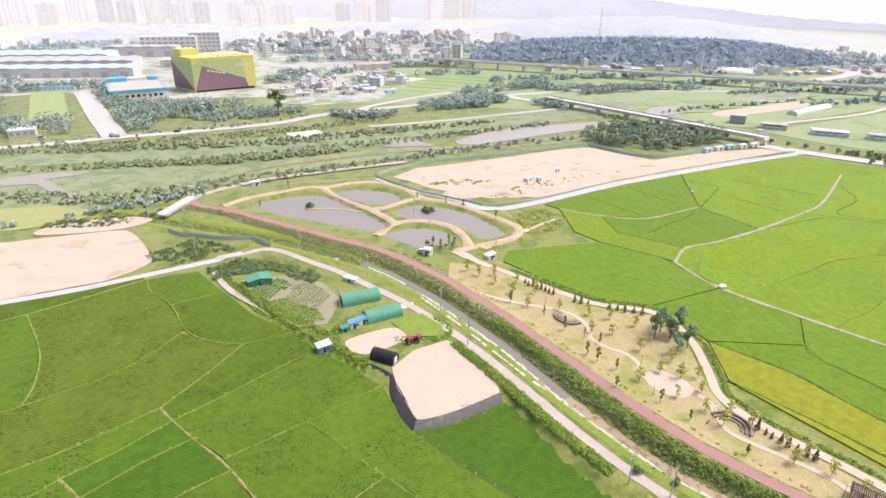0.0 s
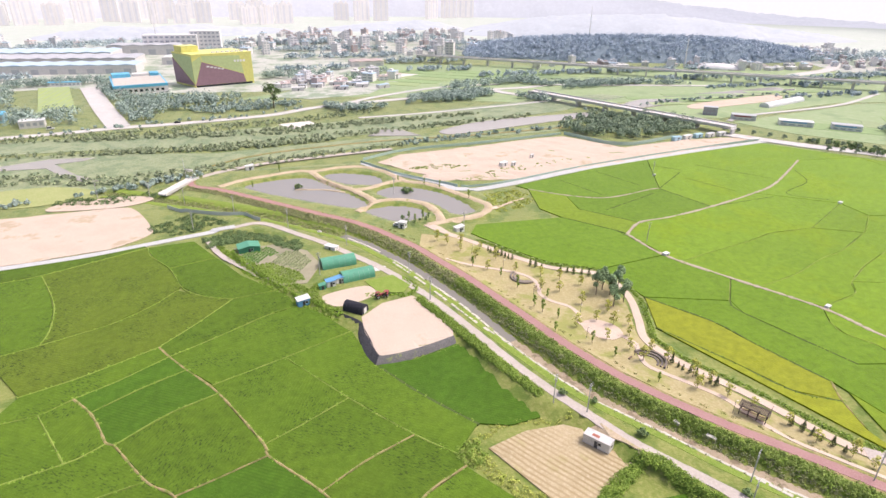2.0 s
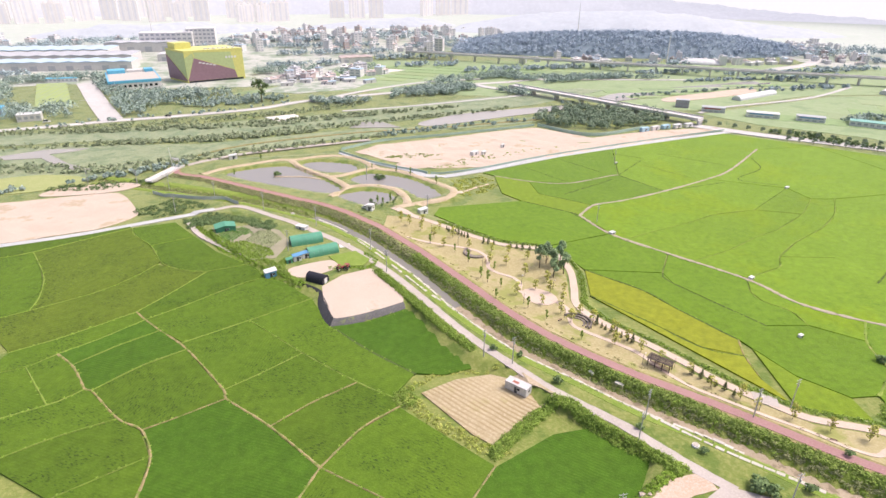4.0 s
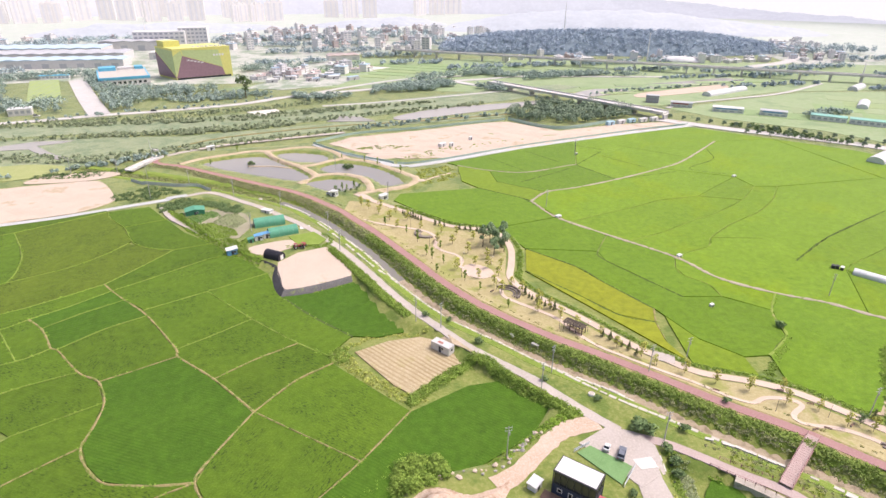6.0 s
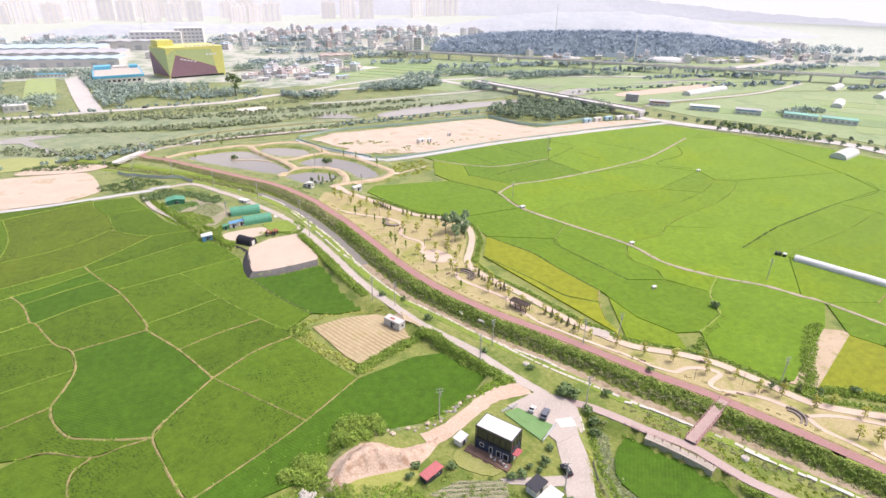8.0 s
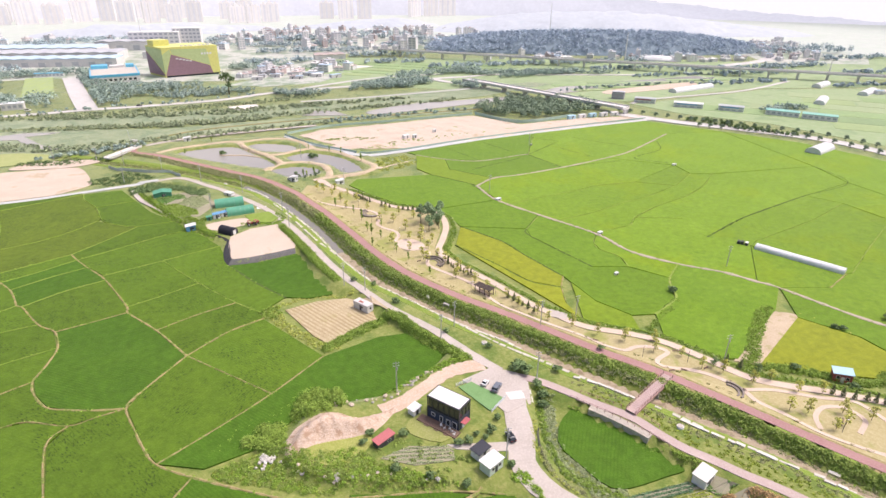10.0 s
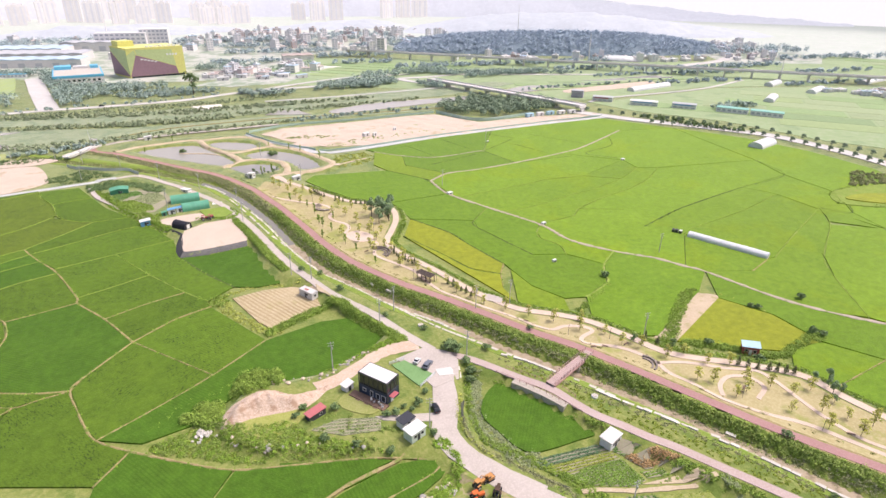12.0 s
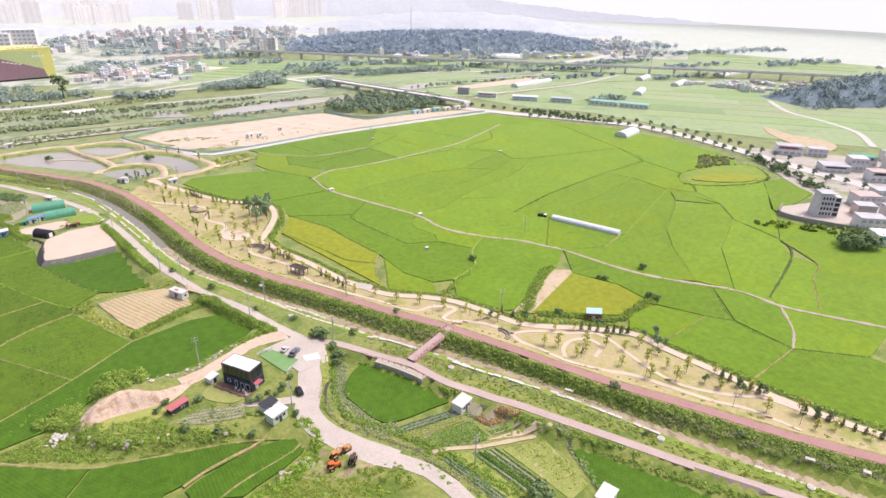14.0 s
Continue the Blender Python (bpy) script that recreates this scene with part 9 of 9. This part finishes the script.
def plant_hall(x, y, turn, wide, deep, tall, bays, roof, label):
    """A long industrial hall with a row of ridged roof bays."""
    ob = thing("industrial_hall", Matrix.Translation((x, y, 0)) @ Matrix.Rotation(radians(turn), 4, "Z"), label, "factory", "industrial halls")
    part("wall", box(-wide / 2, -deep / 2, 0, wide / 2, deep / 2, tall), M_PLASTER, ob)
    b = wide / bays
    for i in range(bays):
        bm = prism([(-b / 2, tall), (0, tall + b * 0.06), (b / 2, tall), (b / 2, tall - 0.3), (-b / 2, tall - 0.3)], deep + 1)
        bm.transform(Matrix.Translation((-wide / 2 + b * (i + 0.5), 0, 0.32)))
        part("roof_bay", bm, roof, ob)
    for i in range(bays):
        part("door", box(-wide / 2 + b * (i + 0.3), -deep / 2 - 0.1, 0, -wide / 2 + b * (i + 0.7), -deep / 2, tall * 0.6), M_GREYROOF, ob)
    return ob


plant_hall(-250, 745, -4, 150, 30, 9, 8, M_SKYROOF, "long factory hall with pale blue roofs")
plant_hall(-270, 800, -4, 170, 40, 10, 9, M_GREYROOF, "long factory hall with grey roofs")
plant_hall(-300, 860, -4, 150, 44, 10, 8, M_SKYROOF, "long factory hall with pale blue roofs")
plant_hall(-420, 800, -4, 110, 60, 10, 6, M_SKYROOF, "factory hall with pale blue roofs")
plant_hall(-120, 800, -4, 80, 26, 8, 5, M_WHITE, "long low white factory hall")
plant_hall(-200, 900, -4, 90, 26, 12, 4, M_GREYROOF, "tall grey roofed factory hall")
block("office_block", Matrix.Translation((-170, 925, 0)), 70, 22, 22, M_TOWER, M_WHITE, "large white factory office block", "building", 4, 10)
block("office_block", Matrix.Translation((-125, 935, 0)), 40, 20, 26, M_TOWER, M_WHITE, "large white factory office block", "building", 5, 7)
M_GREENBAY = paint("green_roof_bays", (0.26, 0.52, 0.43), 0.5)
for x, y in ((430.5, 327.5), (449.5, 308.5)):
    block("industrial_hall", Matrix.Translation((x, y, 0.2)) @ Matrix.Rotation(radians(-45), 4, "Z"), 25, 9, 3.6, M_WHITE, M_GREENBAY, "long white hall with a green roof", "factory", 1, 6, "green-roofed halls")
plant_hall(80, 745, 6, 40, 20, 6, 3, M_REDROOF, "low hall with haze-paled brick roofs")
tunnel(Matrix.Translation((376, 229, 0)) @ Matrix.Rotation(radians(-65), 4, "Z"), 10, 22, 4.2, M_FILM, "large white arched barn by the road", "barn", "arched_barn")
for x, y, a, l in ((425, 446, -70, 60), (572, 438, -60, 30), (585, 394, -60, 34), (506, 367, -50, 30), (700, 430, -70, 60), (1000, 420, -75, 90)):
    tunnel(Matrix.Translation((x, y, 0)) @ Matrix.Rotation(radians(a), 4, "Z"), 9, l, 4, M_FILM, "white film greenhouse in far fields", "greenhouse", "far_greenhouse", ribs=4)

# modern grey block above its yard wall
grey = thing("modern_building", Matrix.Translation((360, 61, 0.6)) @ Matrix.Rotation(radians(-32), 4, "Z") @ Matrix.Diagonal((0.68, 0.8, 0.85, 1)), "modern grey concrete building with a slanted end", "building")
bm = prism([(-6, 0), (6, 0), (6, 13), (-4.2, 14)], 9)
part("body", bm, paint("pale_grey_render", (0.60, 0.60, 0.60), 0.7), grey)
part("side_wing", box(6.004, -4.0, 0, 10.5, 4.5, 12.4), M_WHITE, grey, "white side wing")
part("roof", box(-4.4, -4.7, 14.004, 6.2, 4.7, 14.3), M_GREYROOF, grey)
for f in range(4):
    for b in range(4):
        part("window", box(-2.6 + 2.1 * b, -4.6, 1.2 + f * 3.1, -1.4 + 2.1 * b, -4.48, 2.8 + f * 3.1), M_GLASS, grey)
    part("window", box(6.6, -4.1, 0.6 + f * 3.0, 10.0, -3.98, 2.8 + f * 3.0), M_GLASS, grey)
yard = thing("yard_wall", Matrix.Identity(4), "curved grey concrete yard wall", "wall")
yl = spline([(352, 76), (342, 70), (341, 64), (348, 52), (356, 42), (362, 36)], 3)
for a, b in zip(yl[:-1], yl[1:]):
    d = (b - a).normalized() * 0.02
    n_ = Vector((-d.y, d.x)).normalized() * 0.2
    bm = bmesh.new()
    v = [bm.verts.new((p.x, p.y, z)) for z in (-0.2, 2.4) for p in (a - n_ + d, b - n_ - d, b + n_ - d, a + n_ + d)]
    for f in ((3, 2, 1, 0), (4, 5, 6, 7), (0, 1, 5, 4), (1, 2, 6, 5), (2, 3, 7, 6), (3, 0, 4, 7)):
        bm.faces.new([v[i] for i in f])
    part("wall_panel", bm, M_GREYC, yard)
patch("building_yard", [(352, 76), (343, 70), (342.5, 64), (349, 53), (357, 43), (372, 50), (384, 62), (372, 74)], M_CONC, 0.6, "pale raised concrete yard", "yard", cell=0, flat=0.0)

# roadside town
town_rng = random.Random(21)
shops = [
    (447, 148, -40, 16, 9, 6, M_WHITE, M_GREYROOF, "white roadside shop with dark signs"), (462, 138, -40, 12, 8, 5, M_PLASTER, M_GREYROOF, "pale two-storey roadside shop"),
    (470, 112, -30, 14, 9, 6, M_PLASTER, M_GREENROOF, "roadside shop with a green roof"), (482, 96, -30, 16, 10, 7, M_PLASTER, M_REDROOF, "roadside house with a brick roof"),
    (380, 52, -32, 9, 7, 6, M_REDROOF, M_GREYROOF, "brick house beside a yard"), (366, 40, -32, 12, 8, 6, M_WHITE, M_GREYROOF, "white house with a grey roof"),
    (392, 44, -30, 10, 8, 6, M_PLASTER, M_GREYROOF, "pale two-storey house beside a road"), (380, 30, -30, 14, 9, 5, M_PLASTER, M_WHITE, "long white shed behind houses"),
    (357, 24, -30, 16, 9, 5, M_WHITE, M_WHITE, "long white shed behind trees"), (440, 110, -35, 16, 11, 4, M_PLASTER, M_GREYROOF, "low roadside shop with a wide grey roof"), (455, 106, -35, 10, 9, 8, M_PLASTER, M_PLASTER, "tall beige roadside house"), (396, 62, -25, 12, 9, 6, M_PLASTER, M_REDROOF, "beige house with a brown flat roof"), (447, 86, -30, 14, 8, 6, M_WHITE, M_REDROOF, "roadside shop with a long sign board"), (410, 62, -25, 10, 8, 7, M_PLASTER, M_GREYROOF, "pale two-storey house among trees"),
    (430, 55, -20, 12, 9, 6, M_REDROOF, M_WHITE, "brick shop beside the road"), (455, 60, -20, 14, 10, 6, M_WHITE, M_REDROOF, "white shop with a red roof"),
    (470, 78, -20, 12, 9, 6, M_PLASTER, M_BLUE, "pale shop with a blue roof"), (500, 110, -30, 14, 9, 6, M_WHITE, M_GREYROOF, "white two-storey roadside house"),
    (412, 30, -20, 12, 9, 6, M_PLASTER, M_REDROOF, "pale house with a brick roof"), (440, 20, -20, 14, 9, 6, M_WHITE, M_GREYROOF, "white two-storey roadside house"),
    (345, 398, -35, 18, 8, 3.6, M_PLASTER, M_GREYROOF, "pale shed beside the river road"), (372, 372, -35, 24, 8, 3.4, M_WHITE, M_WHITE, "long white shed beside the road"),
    (400, 352, -40, 20, 8, 3.6, M_WHITE, M_GREYROOF, "long white shed beside the road"), (330, 420, -35, 11, 7, 6, paint("violet_grey_wall", (0.42, 0.38, 0.42), 0.7), M_GREYROOF, "violet-grey building at the bridge"),
]
for x, y, a, w, d, h, wall_m, roof_m, words in shops:
    b = block("roadside_building", Matrix.Translation((x, y, 0.3)) @ Matrix.Rotation(radians(a), 4, "Z"), w, d, h, wall_m, roof_m, words, "building", 2, 4, "roadside buildings")
    if w > 13:
        part("sign_board", box(-w * 0.4, -d / 2 - 0.25, h * 0.72, w * 0.3, -d / 2 - 0.07, h * 0.95), town_rng.choice([M_REDP, M_DARK, M_BLUE]), b, "dark shop sign board")


def copies(proto, places):
    for x, y, a, sx, sz in places:
        copy_thing(proto, Matrix.Translation((x, y, 0)) @ Matrix.Rotation(radians(a), 4, "Z") @ Matrix.Diagonal((sx, sx, sz, 1)))
    for o in (*proto.children_recursive[::-1], proto):
        bpy.data.objects.remove(o)


# apartment towers on the skyline, haze painted as a pale glow of their own
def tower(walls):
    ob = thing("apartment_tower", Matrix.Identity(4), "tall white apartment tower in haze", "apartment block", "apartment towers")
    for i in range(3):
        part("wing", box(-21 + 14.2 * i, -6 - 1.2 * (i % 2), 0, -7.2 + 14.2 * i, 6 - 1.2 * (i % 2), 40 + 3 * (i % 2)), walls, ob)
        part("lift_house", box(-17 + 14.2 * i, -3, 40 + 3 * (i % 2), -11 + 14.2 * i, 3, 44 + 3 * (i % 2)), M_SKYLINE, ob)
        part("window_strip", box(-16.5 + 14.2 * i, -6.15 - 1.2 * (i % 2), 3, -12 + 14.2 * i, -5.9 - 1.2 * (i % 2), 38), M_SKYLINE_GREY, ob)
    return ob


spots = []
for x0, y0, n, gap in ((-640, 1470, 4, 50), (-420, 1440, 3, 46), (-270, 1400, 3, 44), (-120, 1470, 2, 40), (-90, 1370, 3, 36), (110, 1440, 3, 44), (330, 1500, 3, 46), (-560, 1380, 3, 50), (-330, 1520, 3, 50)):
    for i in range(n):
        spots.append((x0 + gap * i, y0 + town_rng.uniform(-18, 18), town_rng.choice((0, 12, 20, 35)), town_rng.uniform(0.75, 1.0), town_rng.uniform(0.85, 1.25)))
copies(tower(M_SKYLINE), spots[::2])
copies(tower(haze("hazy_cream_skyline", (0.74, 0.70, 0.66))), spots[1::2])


# low town houses
def town_house(walls, roof, floors, label):
    ob = thing("town_house", Matrix.Identity(4), label, "house", "town houses")
    h = 3 * floors
    body = part("wall", box(-5.5, -4.5, -0.3, 5.5, 4.5, h), walls, ob)
    part("roof", box(-5.8, -4.8, h, 5.8, 4.8, h + 0.5), roof, ob)
    part("roof_house", box(-1.5, 0, h + 0.5, 2.5, 3.5, h + 2.4), walls, ob)
    for f in range(floors):
        part("window", box(-4.5, -4.58, f * 3 + 1, -1, -4.48, f * 3 + 2.3), M_HAZYPANE, body)
        part("window", box(1, -4.58, f * 3 + 1, 4.5, -4.48, f * 3 + 2.3), M_HAZYPANE, body)
    return ob


protos = [town_house(M_PLASTER, M_WHITE, 2, "pale town house with a flat roof"), town_house(M_WHITE, M_REDROOF, 2, "white town house with a brick roof"), town_house(M_REDROOF, M_GREYROOF, 3, "brick town house with a flat roof"), town_house(M_TOWER, M_SKYROOF, 3, "white town house with a blue roof"), town_house(M_TOWER, M_GREYROOF, 5, "taller pale town block")]
lists = [[] for _ in protos]
areas = [
    ([(-120, 860), (200, 820), (330, 880), (380, 1010), (300, 1150), (-60, 1150)], 150), ([(-560, 960), (-260, 980), (-240, 1020), (-560, 1030)], 18),
    ([(240, 690), (330, 680), (480, 640), (620, 610), (640, 640), (500, 672), (340, 712)], 36), ([(640, 590), (740, 600), (840, 820), (760, 820)], 50),
    ([(560, 400), (650, 380), (720, 345), (700, 310), (600, 335)], 34), ([(-30, 600), (60, 610), (120, 660), (60, 670), (-20, 640)], 26), ([(480, 60), (600, 0), (560, -60), (460, -20)], 20),
]
for low, (poly, count) in zip((1, 1, 0.7, 0.65, 0.5, 0.8, 0.8), areas):
    for x, y, *_ in inside(poly, count, 300 + count):
        lists[town_rng.choice((0, 0, 1, 2, 3, 4, 0))].append((x, y, town_rng.choice((0, 20, -30, 60)), town_rng.uniform(0.65, 1.2) * min(1, low + 0.2), town_rng.uniform(0.8, 1.2) * low))
for proto, where in zip(protos, lists):
    copies(proto, where)
# blue-roofed yards by the far road
for k in range(22):
    x, y = town_rng.uniform(-20, 80), town_rng.uniform(585, 640)
    hut(Matrix.Translation((x, y, 0.1)) @ Matrix.Rotation(town_rng.uniform(-0.4, 0.4), 4, "Z"), town_rng.uniform(6, 12), town_rng.uniform(5, 8), 3.2, M_PLASTER, town_rng.choice([M_SKYROOF, M_WHITE, M_GREYROOF, M_REDROOF]), "low yard shed with a coloured sheet roof", windows=1, group="yard sheds")
patch("storage_yard", [(5, 545), (60, 560), (110, 640), (60, 655), (0, 610), (-30, 560)], M_PALE, 0.3, "pale storage yard", "yard", cell=0, flat=0.0)
patch("white_yard", [(60, 650), (100, 680), (130, 665), (90, 640)], MATS["white_plot"], 0.4, "levelled bare white yard", "yard", cell=0, flat=0.0)

# containers and huts on the sand plots, masts and a chimney
for k, (x, y) in enumerate(((262, 352), (272, 354), (282, 354), (252, 350), (292, 355))):
    hut(place(x, y, 15, 0.3), 7, 3, 2.6, M_PALEBLUE if k % 2 else M_WHITE, M_PALEBLUE if k % 2 else M_WHITE, "pale site container beside a fence", windows=1, slope=0.05, over=0.02, name="site_container", group="site containers")
for x, y, w in ((112, 318, 5.0), (135, 330, 2.5), (118, 317, 3.0)):
    hut(place(x, y, 30, 0.3), w, w * 0.6, 2.0, M_WHITE, M_WHITE, "white covered stack on a sand plot", windows=0, slope=0.1, over=0.05, name="covered_stack")
for x, y, h in ((458, 905, 60), (464, 655, 36), (-190, 930, 60), (610, 470, 20)):
    mast = thing("lattice_mast", Matrix.Translation((x, y, 0)), "tall thin white lattice mast", "mast", "masts")
    part("mast", rod((0, 0, 0), (0, 0, h), 0.9, 0.3, 6), M_WHITE, mast)
    for z in (0.55, 0.75, 0.92):
        part("mast_arm", box(-3.2 * (1.2 - z), -0.15, h * z, 3.2 * (1.2 - z), 0.15, h * z + 0.3), M_WHITE, mast)
dome = thing("white_dome_hall", Matrix.Translation((505, 645, 0)) @ Matrix.Rotation(radians(-28), 4, "Z"), "low white membrane hall", "hall")
bm = bmesh.new()
bmesh.ops.create_uvsphere(bm, u_segments=20, v_segments=10, radius=1)
bmesh.ops.delete(bm, geom=[v for v in bm.verts if v.co.z < -0.05], context="VERTS")
bm.transform(Matrix.Diagonal((26, 10, 7, 1)))
part("membrane", bm, M_WHITE, dome)
part("base_ring", box(-25, -9, 0, 25, 9, 0.8), M_GREYC, dome)
